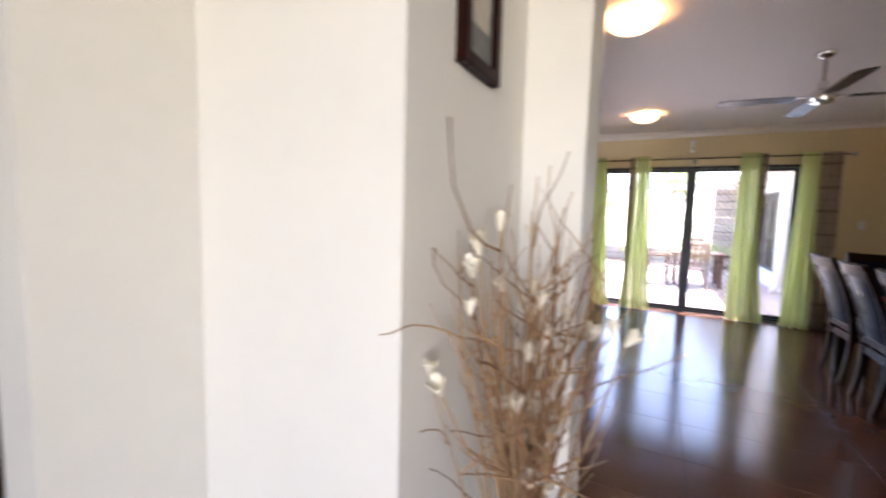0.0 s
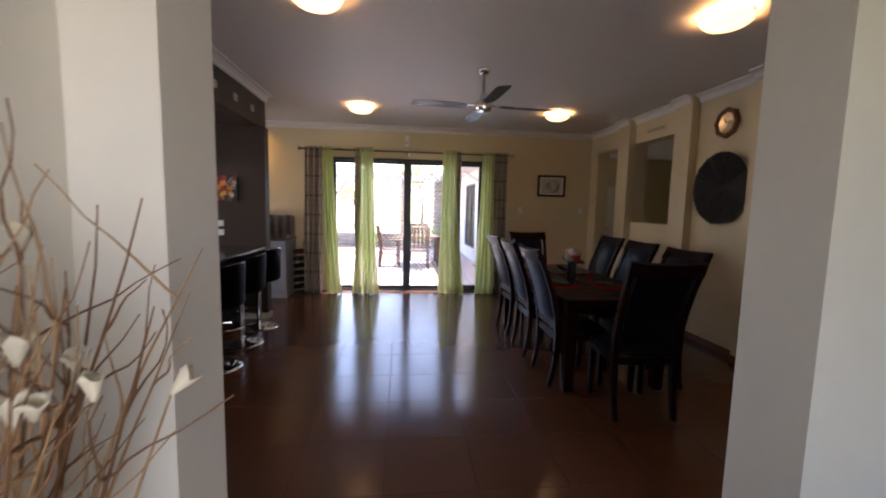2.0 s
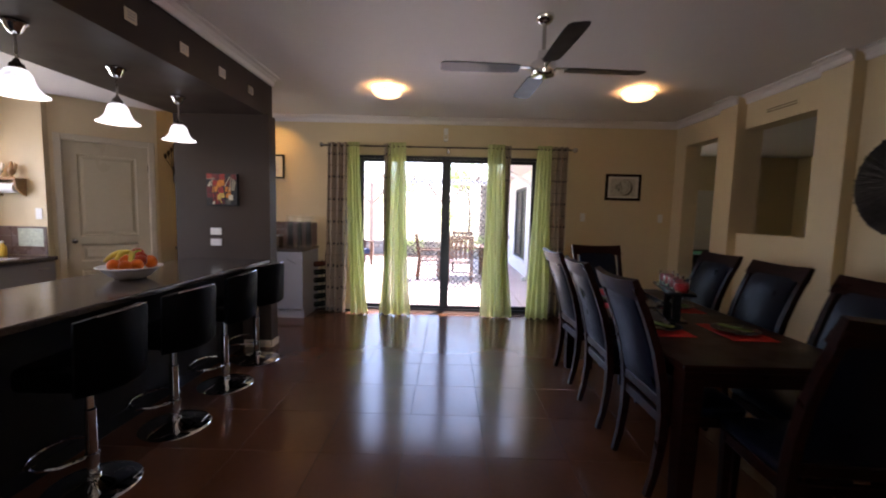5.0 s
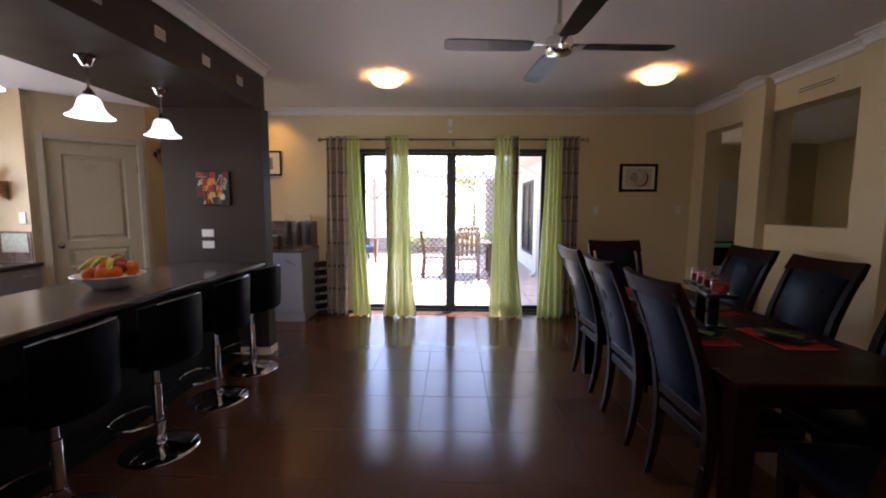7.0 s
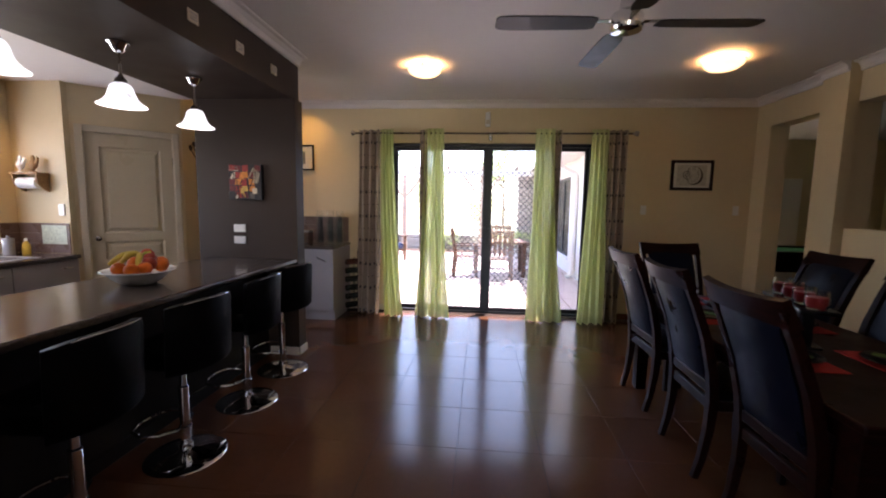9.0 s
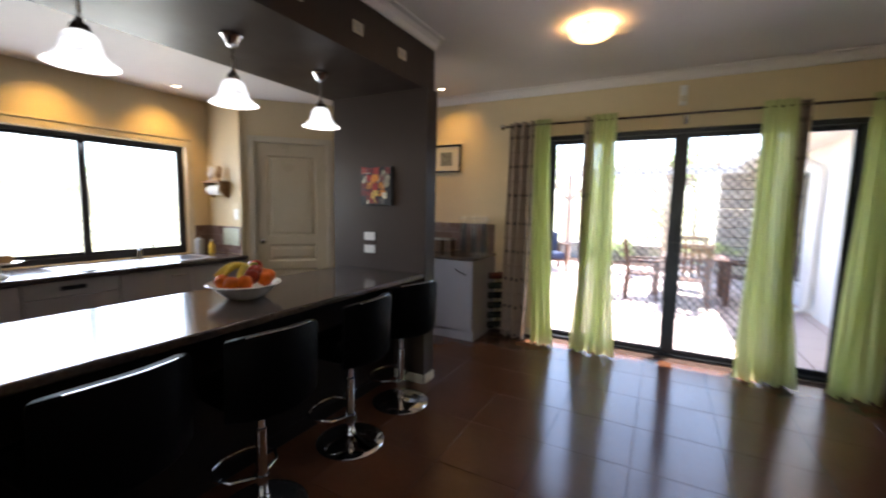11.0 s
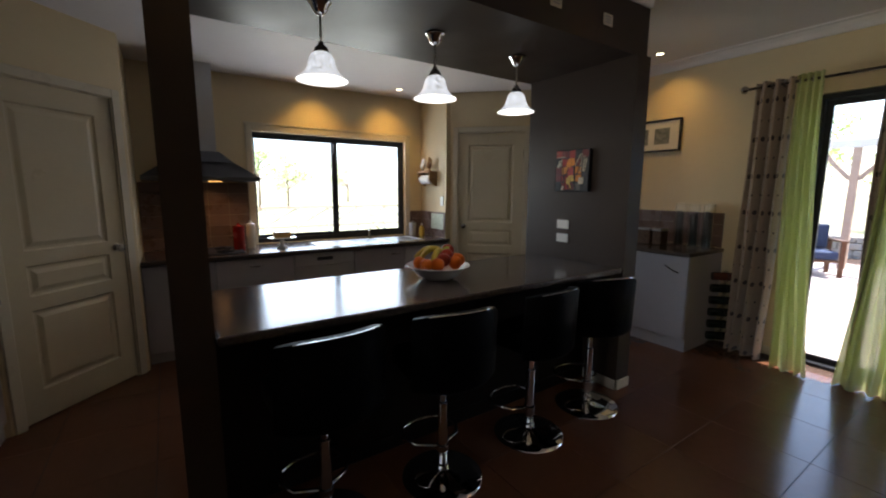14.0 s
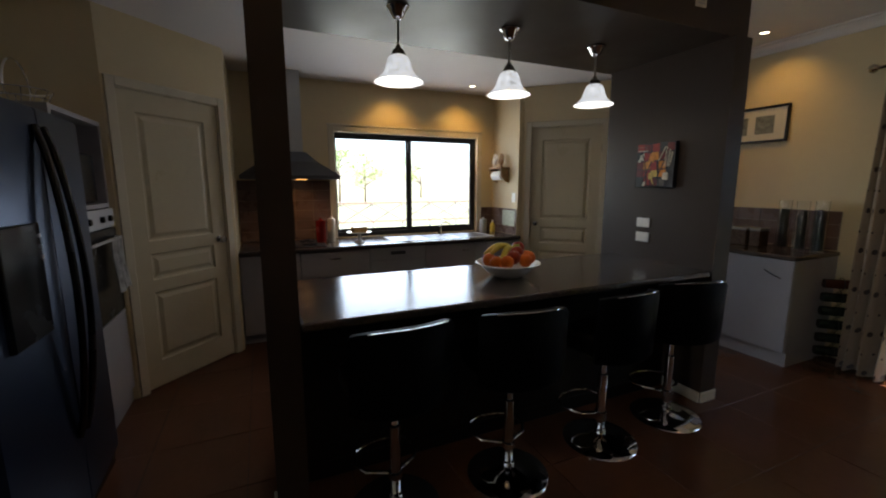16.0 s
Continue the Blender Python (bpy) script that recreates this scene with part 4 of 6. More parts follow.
splash("splashback", 'x', -4.2, 1, 5.325, 6.235, HB + 0.001, 1.52, 0.2, 0.1, "brown glazed tiles behind the cooktop")
splash("splashback", 'x', -4.2, 1, 8.13, 8.296, HB + 0.001, 1.19, 0.17, 0.1, "brown glazed tiles beside the window")
splash("splashback", 'y', 8.30, -1, -4.19, -3.63, HB + 0.001, 1.19, 0.19, 0.1, "brown glazed tiles on the return wall")
splash("splashback", 'y', 9.96, -1, -2.94, -1.315, 0.922, 1.255, 0.2, 0.11, "brown glazed tiles above the sideboard bench")
part("feature_tile", box(-3.93, -3.66, 8.2865, 8.2905, 0.98, 1.17, 0.001), M_FEAT, None)
tagged(bpy.data.objects["feature_tile"], "pale patterned feature tile on the return wall", "tile")

sk = thing("sink", "stainless double-bowl sink with drainer", "sink")
bm = bmesh.new()
bx(bm, -4.05, -3.62, 6.78, 8.0, HB + 0.001, HB + 0.005, 0.001)
part("drainer", bm, M_STEEL, sk)
# bowls are flat plates; the shade inside them is put into this dark steel
M_BOWL = mat("shadowed_steel_bowl", (0.10, 0.10, 0.11), 0.35, 1.0)
for a, b in ((7.20, 7.52), (7.58, 7.92)):
    bm = bmesh.new()
    bx(bm, -4.0, -3.68, a, b, HB + 0.0055, HB + 0.007)
    part("bowl", bm, M_BOWL, sk)
tp = thing("tap", "chrome swivel mixer tap behind the sink", "tap")
bm = bmesh.new()
lathe(bm, [(0.001, 0), (0.026, 0), (0.024, 0.02), (0.018, 0.04), (0.018, 0.09), (0.001, 0.095)], 16, (-4.06, 7.5, HB + 0.006))
part("body", bm, M_CHROME, tp, smooth=True)
bm = bmesh.new()
tube(bm, [(-4.06, 7.5, HB + 0.08), (-4.04, 7.51, HB + 0.14), (-3.97, 7.53, HB + 0.16), (-3.90, 7.55, HB + 0.14), (-3.885, 7.555, HB + 0.12)], 0.009, 8)
part("spout", bm, M_CHROME, tp, smooth=True)
bm = bmesh.new()
tube(bm, [(-4.06, 7.5, HB + 0.09), (-4.07, 7.52, HB + 0.15), (-4.07, 7.56, HB + 0.19)], 0.006, 6)
part("lever", bm, M_CHROME, tp, smooth=True)

M_CERAMIC = mat("white_glazed_ceramic", (0.78, 0.77, 0.74), 0.15, var=0.04, scale=10)
M_CAKE = mat("golden_sponge_cake", (0.55, 0.34, 0.13), 0.8, var=0.3, scale=60, bump=0.3)
M_RED = mat("glossy_red_enamel", (0.22, 0.012, 0.010), 0.25, var=0.1)
M_CREAMPLASTIC = mat("cream_enamel", (0.62, 0.58, 0.48), 0.3, var=0.05)
M_YEL = mat("yellow_plastic", (0.65, 0.45, 0.06), 0.35, var=0.1)
cs = thing("cake_stand", "white ceramic cake stand with a sponge cake", "cake stand", pose(-3.72, 6.44, HB + 0.001))
bm = bmesh.new()
lathe(bm, [(0.001, 0), (0.055, 0), (0.05, 0.012), (0.02, 0.03), (0.016, 0.085), (0.03, 0.098), (0.125, 0.104), (0.13, 0.112), (0.12, 0.113), (0.001, 0.11)], 28)
part("stand", bm, M_CERAMIC, cs, smooth=True)
ck2 = thing("cake", "golden cake slice block on the stand", "cake", pose(-3.72, 6.44, HB + 0.113))
bm = box(-0.06, 0.06, -0.07, 0.07, 0, 0.05, 0.006, 2)
part("sponge", bm, M_CAKE, ck2)
part("icing", box(-0.061, 0.061, -0.071, 0.071, 0.05, 0.056, 0.003), M_CERAMIC, ck2)


def canister(name, label, m, r, h, lid, x, y, z):
    t = thing(name, label, "canister", pose(x, y, z))
    b = bmesh.new()
    lathe(b, [(0.001, 0), (r, 0), (r, 0.004), (r, h), (0.001, h)], 20)
    part("body", b, m, t, smooth=True)
    c = bmesh.new()
    lathe(c, [(0.001, h), (r + 0.002, h), (r + 0.002, h + 0.018), (r * 0.4, h + 0.026), (0.012, h + 0.03), (0.014, h + 0.045), (0.001, h + 0.048)], 20)
    part("lid", c, lid, t, smooth=True)


canister("canister", "red enamel canister on the bench", M_RED, 0.05, 0.21, M_RED, -3.86, 6.08, HB + 0.001)
canister("canister", "cream enamel canister on the bench", M_CREAMPLASTIC, 0.038, 0.22, M_CERAMIC, -3.95, 6.20, HB + 0.001)
canister("canister", "steel canister beside the sink", M_STEEL, 0.045, 0.14, M_STEEL, -4.08, 8.10, HB + 0.001)
bo = thing("bottle", "yellow dish soap bottle", "bottle", pose(-4.0, 8.19, HB + 0.001))
bm = bmesh.new()
lathe(bm, [(0.001, 0), (0.032, 0), (0.034, 0.02), (0.034, 0.09), (0.015, 0.12), (0.012, 0.13), (0.001, 0.13)], 16)
part("body", bm, M_YEL, bo, smooth=True)
bm = bmesh.new()
lathe(bm, [(0.001, 0.13), (0.014, 0.13), (0.012, 0.155), (0.001, 0.157)], 12)
part("cap", bm, M_CERAMIC, bo, smooth=True)

M_PINE = wood("honey_pine", (0.24, 0.13, 0.055), (0.40, 0.24, 0.11), 0.5)
M_PAPER = mat("white_paper", (0.8, 0.8, 0.78), 0.9, var=0.04, scale=40, bump=0.1)
ws = thing("wall_shelf", "small pine shelf with a paper towel holder", "wall shelf")
bm = bmesh.new()
bx(bm, -4.10, -3.80, 8.17, 8.296, 1.665, 1.685, 0.004)
part("board", bm, M_PINE, ws)
for x in (-4.085, -3.83):
    bm = bmesh.new()
    ring_loft(bm, [[(xx, 8.296, 1.50), (xx, 8.25, 1.52), (xx, 8.19, 1.58), (xx, 8.18, 1.664), (xx, 8.296, 1.664)] for xx in (x, x + 0.016)])
    part("side_bracket", bm, M_PINE, ws)
part("dowel", lathe(bmesh.new(), [(0.001, -4.068), (0.009, -4.068), (0.009, -3.831), (0.001, -3.831)], 10, (0, 8.235, 1.585), axis='x'), M_PINE, ws)
pt = thing("paper_towel", "roll of white paper towel on the shelf dowel", "paper towel")
part("roll", lathe(bmesh.new(), [(0.012, -4.055), (0.052, -4.055), (0.054, -4.05), (0.054, -3.855), (0.052, -3.85), (0.012, -3.85)], 24, (0, 8.235, 1.585), cap=False, axis='x'), M_PAPER, pt, smooth=True)


def rooster(x, col, s):
    t = bmesh.new()
    lathe(t, [(0.001, 0), (0.03 * s, 0), (0.03 * s, 0.008), (0.012, 0.015), (0.012, 0.03), (0.028 * s, 0.045), (0.036 * s, 0.07), (0.028 * s, 0.1), (0.016 * s, 0.125), (0.017 * s, 0.145), (0.008, 0.165), (0.001, 0.168)], 16)
    tube(t, [(0.02 * s, 0, 0.075), (0.045 * s, 0, 0.10), (0.052 * s, 0, 0.135), (0.04 * s, 0, 0.155)], [0.014 * s, 0.016 * s, 0.012 * s, 0.004], 8)
    ob = part("rooster_figurine", t, col, None, smooth=True)
    ob.location = (x, 8.235, 1.686)
    tagged(ob, "small glazed rooster figurine on the shelf", "figurine")


rooster(-4.04, M_CERAMIC, 1.0)
rooster(-3.90, M_PINE, 1.0)


def plate(name, m, label, cat="switch plate", w=0.115, h=0.07):
    t = thing(name, label, cat, m)
    part("plate", box(-w / 2, w / 2, -0.009, -0.0005, -h / 2, h / 2, 0.004, 2), M_CERAMIC, t)
    for k in (-1, 1) if w > h else (0,):
        part("switch", box(k * w * 0.24 - 0.012, k * w * 0.24 + 0.012, -0.012, -0.009, -0.016, 0.012, 0.002), M_CERAMIC, t)


plate("power_outlet", pose(-1.772, 8.19, 1.193), "white double power outlet on the taupe panel", "power outlet")
plate("power_outlet", pose(-1.772, 8.19, 1.083), "white switch plate on the taupe panel", "power outlet")
plate("light_switch", pose(2.50, 9.96, 1.42), "white light switch on the cream wall", w=0.07, h=0.115)
plate("light_switch", pose(3.60, 9.96, 1.43), "white light switch on the cream wall", w=0.07, h=0.115)
plate("light_switch", pose(-3.70, 8.30, 1.325), "white light switch above the kitchen tiles", w=0.07, h=0.115)
plate("light_switch", pose(-2.95, 9.60, 1.34, 0, 0, 90), "white light switch beside the pantry", w=0.07, h=0.115)

# bulkhead vent plates
for y in (6.00, 6.47, 6.94, 7.41, 7.88):
    v = thing("vent_plate", "small cream vent plate on the bulkhead", "vent", pose(-1.25, y, 2.506), group="vent plates on the bulkhead")
    part("plate", box(0.0005, 0.008, -0.045, 0.045, -0.035, 0.035, 0.002), M_TRIM, v)
    # slots are darker strips on the plate, with the shade of the gaps as colour
    for k in (-1, 0, 1):
        part("slot", box(0.0081, 0.0095, -0.03, 0.03, k * 0.016 - 0.003, k * 0.016 + 0.003), M_CAB, v)

# abstract canvas on the panel: many small painted patches, no figure
cv = thing("canvas_painting", "square abstract canvas in red, orange and black", "painting", pose(-1.688, 8.19, 1.615))
part("canvas", box(-0.157, 0.157, -0.032, -0.001, -0.158, 0.158, 0.003), M_ALU, cv)
rr = random.Random(5)
PC = {"red": (0.30, 0.02, 0.012), "wine": (0.12, 0.012, 0.012), "orange": (0.60, 0.20, 0.02), "amber": (0.55, 0.34, 0.06), "cream": (0.55, 0.47, 0.34), "black": (0.012, 0.010, 0.010), "grey": (0.10, 0.085, 0.07)}
PM = {k: mat("canvas_paint_" + k, c, 0.5, var=0.5, scale=45, bump=0.3, bump_scale=200) for k, c in PC.items()}
layers = 0


def daub(x0, x1, z0, z1, col, slant=0.0):
    global layers
    layers += 1
    yy = -0.0322 - 0.00012 * layers
    bm = bmesh.new()
    j = [rr.uniform(-0.004, 0.004) for _ in range(4)]
    quad = [(x0 + j[0], z0 + j[1]), (x1 + j[2], z0 + j[3]), (x1 + slant + j[0], z1 + j[2]), (x0 + slant + j[1], z1 + j[3])]
    ring_loft(bm, [[(0.85 * max(-0.183, min(0.183, x)), y, max(-0.156, min(0.156, z))) for x, z in quad] for y in (yy + 0.002, yy - 0.0005)])
    part("paint_patch", bm, PM[col], cv)


# a loose grid of squares, with stripes and overlaid shapes
rows_ = (("red", "wine", "red", "black", "wine"), ("black", "red", "orange", "wine", "black"), ("wine", "orange", "red", "orange", "black"), ("wine", "red", "amber", "orange", "black"), ("black", "red", "wine", "grey", "black"))
for j, cols in enumerate(rows_):
    for i, col in enumerate(cols):
        x0, z1 = -0.18 + 0.073 * i, 0.152 - 0.061 * j
        daub(x0, x0 + 0.066, z1 - 0.054, z1, col)
for k in range(4):
    daub(-0.18 + 0.004 * k, -0.075, 0.105 + 0.012 * k, 0.110 + 0.012 * k, "red" if k % 2 else "cream")
for k in range(5):
    daub(0.085 + 0.014 * k, 0.090 + 0.014 * k, -0.01, 0.13 - 0.012 * k, "cream", 0.02)
for k in range(7):
    x0, z0 = -0.17 + rr.uniform(0, 0.05), rr.uniform(-0.02, 0.07)
    daub(x0, x0 + 0.012, z0, z0 + rr.uniform(0.01, 0.035), "cream", rr.uniform(-0.02, 0.02))
daub(-0.075, -0.02, 0.0, 0.085, "orange", 0.03)
daub(-0.035, 0.03, -0.035, 0.02, "red")
daub(0.0, 0.01, -0.14, -0.06, "amber", -0.05)
daub(0.035, 0.042, 0.03, 0.13, "cream", 0.06)
daub(0.085, 0.135, -0.10, -0.05, "cream")
daub(-0.05, -0.01, -0.10, -0.055, "amber")
daub(-0.11, -0.085, -0.15, -0.115, "cream", 0.01)
for k in range(5):
    daub(-0.19 + 0.06 * k, -0.182 + 0.06 * k, -0.153, 0.03, "black", 0.10 * (1 if k % 2 else -0.3))

# fruit bowl
fb = thing("fruit_bowl", "white ceramic bowl with flared rim", "bowl", pose(-1.65, 6.90, 0.921))
bm = bmesh.new()
pr = [(0.001, 0.0), (0.085, 0.0), (0.092, 0.005), (0.122, 0.022), (0.155, 0.054), (0.176, 0.076), (0.198, 0.084)]
lathe(bm, pr + [(0.194, 0.089), (0.171, 0.081), (0.150, 0.058), (0.114, 0.027), (0.06, 0.011), (0.001, 0.009)], 40)
part("bowl", bm, M_CERAMIC, fb, smooth=True)
M_ORANGE = mat("orange_peel", (0.60, 0.12, 0.002), 0.5, spec=0.25, var=0.15, scale=25, bump=0.25, bump_scale=260)
M_APPLE = mat("red_apple_skin", (0.30, 0.030, 0.008), 0.36, spec=0.25, var=0.5, scale=18)
M_BANANA = mat("banana_skin", (0.60, 0.46, 0.06), 0.5, spec=0.3, var=0.2, scale=20)
M_GREEN = mat("green_apple_skin", (0.36, 0.48, 0.06), 0.3, var=0.2, scale=15)


def fruit(name, label, m, r, x, y, z, stalk=True):
    t = thing(name, label, name, pose(-1.65 + x, 6.90 + y, 0.921 + z, rr.uniform(-25, 25), rr.uniform(-25, 25), rr.uniform(0, 360)), group="fruit in the bowl")
    b = bmesh.new()
    prof = [(0.001, -0.90), (0.3, -0.94), (0.62, -0.78), (0.88, -0.42), (1.0, 0.0), (0.93, 0.40), (0.68, 0.76), (0.35, 0.93), (0.12, 0.90), (0.001, 0.84)]
    lathe(b, [(max(p * r, 0.001), q * r) for p, q in prof], 20)
    part("flesh", b, m, t, smooth=True)
    if stalk:
        c = bmesh.new()
        tube(c, [(0, 0, 0.82 * r), (0.002, 0, 1.08 * r)], 0.0022, 5)
        part("stalk", c, M_PINE, t)


for x, y, z in ((0.10, -0.07, 0.075), (0.06, -0.12, 0.07), (0.11, 0.05, 0.08), (0.06, 0.11, 0.085), (0.0, 0.13, 0.08), (-0.02, -0.12, 0.075), (-0.09, 0.07, 0.085)):
    fruit("orange", "ripe orange in the fruit bowl", M_ORANGE, 0.041, x, y, z + 0.030, False)
for x, y, z in ((0.05, 0.03, 0.105), (0.0, 0.07, 0.125), (0.08, -0.01, 0.085)):
    fruit("apple", "red apple in the fruit bowl", M_APPLE, 0.042, x, y, z + 0.042)
S0 = Vector((0.012, 0.016, 0.172))
for k, tip in enumerate(((-0.087, -0.116, 0.128), (-0.012, -0.118, 0.135), (0.085, -0.105, 0.10))):
    t = thing("banana", "yellow banana lying over the fruit", "banana", pose(-1.65, 6.90, 0.921), group="fruit in the bowl")
    b = bmesh.new()
    tip = Vector(tip)
    pts, rs = [], []
    for i in range(11):
        u = i / 10
        p = S0.lerp(tip, u)
        pts.append((p.x, p.y, p.z + 0.035 * math.sin(math.pi * u)))
        rs.append(0.006 + 0.012 * math.sin(math.pi * min(1, u * 0.9 + 0.05)) ** 0.6)
    tube(b, pts, rs, 10)
    part("skin", b, M_BANANA, t, smooth=True)
    b = bmesh.new()
    tube(b, [S0 + Vector((0, 0, 0.0)), S0 + Vector((0.012, 0.016, 0.012 + 0.004 * k)), S0 + Vector((0.03, 0.036, 0.008 + 0.006 * k))], [0.007, 0.007, 0.008], 6)
    part("stalk", b, M_GREEN, t, smooth=True)

# ---- oven tower and refrigerator ----
M_FRIDGE = mat("dark_blue_grey_steel", (0.022, 0.032, 0.060), 0.34, 0.8, var=0.02, scale=1.5, rough_var=0.02)
M_BLACK = mat("black_gloss_plastic", (0.006, 0.006, 0.007), 0.22, var=0.1)
M_TOWEL = mat("checked_tea_towel", (0.30, 0.29, 0.28), 0.9, var=0.6, scale=22, bump=0.3)
ot = thing("oven_tower", "pale tall cabinet with wall oven and microwave niche", "oven tower")
bm = bmesh.new()
X0, X1, YF = -2.848, -2.15, 4.64
bx(bm, X0, X0 + 0.03, 4.142, YF, 0, 1.86)
bx(bm, X1 - 0.03, X1, 4.142, YF, 0, 1.86)
for z0, z1 in ((0, 0.66), (1.335, 1.36), (1.835, 1.86)):
    bx(bm, X0 + 0.03, X1 - 0.03, 4.142, YF, z0, z1)
bx(bm, X0 + 0.03, X1 - 0.03, 4.142, 4.16, 0.66, 1.835)
part("carcass", bm, M_CAB, ot)
dd = part("cabinet_door", box(X0 + 0.002, X1 - 0.002, YF + 0.001, YF + 0.018, 0.1, 0.655, 0.002), M_CAB, ot)
bm = bmesh.new()
tube(bm, [(X1 - 0.08, YF + 0.019, 0.60), (X1 - 0.10, YF + 0.04, 0.60), (X1 - 0.20, YF + 0.04, 0.60), (X1 - 0.22, YF + 0.019, 0.60)], 0.005, 6)
part("handle", bm, M_CHROME, dd, smooth=True)
ov = thing("wall_oven", "black glass wall oven with steel control panel", "oven")
part("body", box(X0 + 0.032, X1 - 0.032, 4.18, YF, 0.662, 1.333), M_BLACK, ov)
dr = part("door", box(X0 + 0.034, X1 - 0.034, YF + 0.001, YF + 0.028, 0.67, 1.21, 0.004), M_BLACK, ov)
bm = bmesh.new()
tube(bm, [(X0 + 0.09, YF + 0.03, 1.15), (X0 + 0.09, YF + 0.065, 1.15), (X1 - 0.09, YF + 0.065, 1.15), (X1 - 0.09, YF + 0.03, 1.15)], 0.009, 8)
part("handle", bm, M_STEEL, dr, smooth=True)
cp = part("control_panel", box(X0 + 0.034, X1 - 0.034, YF + 0.001, YF + 0.024, 1.215, 1.33, 0.003), M_STEEL, ov)
for x in (-2.72, -2.58, -2.37, -2.23):
    part("knob", lathe(bmesh.new(), [(0.001, 0.024), (0.02, 0.024), (0.018, 0.042), (0.001, 0.042)], 14, (x, YF, 1.27), axis='y'), M_BLACK, cp, smooth=True)
tw = thing("tea_towel", "grey checked tea towel over the oven handle", "tea towel")
bm = cloth(X0 + 0.10, X0 + 0.30, X0 + 0.11, X0 + 0.31, YF + 0.083, 0.83, 1.16, 3, 0.006, 4)
part("cloth", bm, M_TOWEL, tw, smooth=True)
mw = thing("microwave", "steel and black microwave in the tower niche", "microwave")
# body is black instead of steel, to put the niche's shade into its colour
part("body", box(X0 + 0.08, X1 - 0.08, 4.2, YF - 0.05, 1.362, 1.66, 0.006), M_BLACK, mw)
part("door", box(X0 + 0.09, X1 - 0.24, YF - 0.049, YF - 0.03, 1.375, 1.65, 0.004), M_BLACK, mw)
cpm = part("control_panel", box(X1 - 0.235, X1 - 0.09, YF - 0.049, YF - 0.032, 1.375, 1.65, 0.003), M_STEEL, mw)
part("handle", tube(bmesh.new(), [(X1 - 0.245, YF - 0.03, 1.40), (X1 - 0.245, YF + 0.0, 1.41), (X1 - 0.245, YF + 0.0, 1.62), (X1 - 0.245, YF - 0.03, 1.63)], 0.008, 8), M_CHROME, mw, smooth=True)
bk = thing("wire_basket", "chrome wire basket with arched handle on the tower", "basket", pose(-2.42, 4.44, 1.862))
bm = bmesh.new()
for z, r in ((0.004, 0.09), (0.05, 0.12), (0.09, 0.135)):
    tube(bm, [(r * math.cos(2 * math.pi * k / 20), r * math.sin(2 * math.pi * k / 20), z) for k in range(20)], 0.003, 5, True)
part("rim", bm, M_CHROME, bk, smooth=True)
bm = bmesh.new()
for k in range(14):
    a = 2 * math.pi * k / 14
    tube(bm, [(0.02 * math.cos(a), 0.02 * math.sin(a), 0.004), (0.09 * math.cos(a), 0.09 * math.sin(a), 0.004), (0.135 * math.cos(a), 0.135 * math.sin(a), 0.09)], 0.002, 4)
part("wires", bm, M_CHROME, bk)
bm = bmesh.new()
tube(bm, [(0.135 * math.cos(math.pi * k / 14), 0, 0.09 + 0.15 * math.sin(math.pi * k / 14)) for k in range(15)], 0.005, 6)
part("handle", bm, M_CHROME, bk, smooth=True)

fg = thing("refrigerator", "dark steel side-by-side refrigerator with ice dispenser", "refrigerator")
FX0, FX1, FS, FY = -2.12, -1.18, -1.67, 4.70
part("cabinet", box(FX0, FX1, 4.17, FY, 0.0, 1.77, 0.006), M_BLACK, fg)
for k, (a, b) in enumerate(((FX0, FS - 0.004), (FS + 0.004, FX1))):
    bm = bmesh.new()
    rings = []
    n = 10
    for i in range(n + 1):
        u = i / n
        x = a + (b - a) * u
        yy = FY + 0.045 + 0.022 * math.sin(math.pi * (0.5 * u if k == 0 else 0.5 + 0.5 * u))
        rings.append([(x, FY + 0.004, 0.09), (x, yy, 0.09), (x, yy, 1.755), (x, yy - 0.008, 1.768), (x, FY + 0.004, 1.768)])
    ring_loft(bm, rings)
    dr = part("door", bm, M_FRIDGE, fg, smooth=True)
    s = -1 if k == 0 else 1
    hx = FS + s * 0.035
    bm = bmesh.new()
    pts = []
    for i in range(17):
        u = i / 16
        pts.append((hx + s * 0.02 * math.sin(math.pi * u), FY + 0.07 + 0.065 * math.sin(math.pi * u) ** 0.7, 0.42 + 1.28 * u))
    tube(bm, pts, 0.014, 8)
    part("handle", bm, M_BLACK, dr, "black curved bar handle", True)
bm = bmesh.new()
bx(bm, -1.56, -1.28, FY + 0.05, FY + 0.072, 0.92, 1.34, 0.008, 2)
dp = part("dispenser", bm, M_BLACK, fg, "black ice dispenser recess")
for z in (1.29, 1.25, 1.21):
    part("button", box(-1.55, -1.53, FY + 0.0725, FY + 0.076, z - 0.006, z + 0.006), M_STEEL, dp)
part("kickplate", box(FX0 + 0.02, FX1 - 0.02, FY, FY + 0.03, 0.0, 0.085), M_BLACK, fg)

# ---- bench by the sliding door ----
sb = thing("sideboard_cabinet", "pale laminate cabinet run along the wall", "cabinet")
part("body", box(-2.94, -1.30, 9.33, 9.955, 0.12, 0.883), M_CAB, sb)
part("kickboard", box(-2.94, -1.30, 9.36, 9.955, 0.0, 0.119), M_CAB, sb)
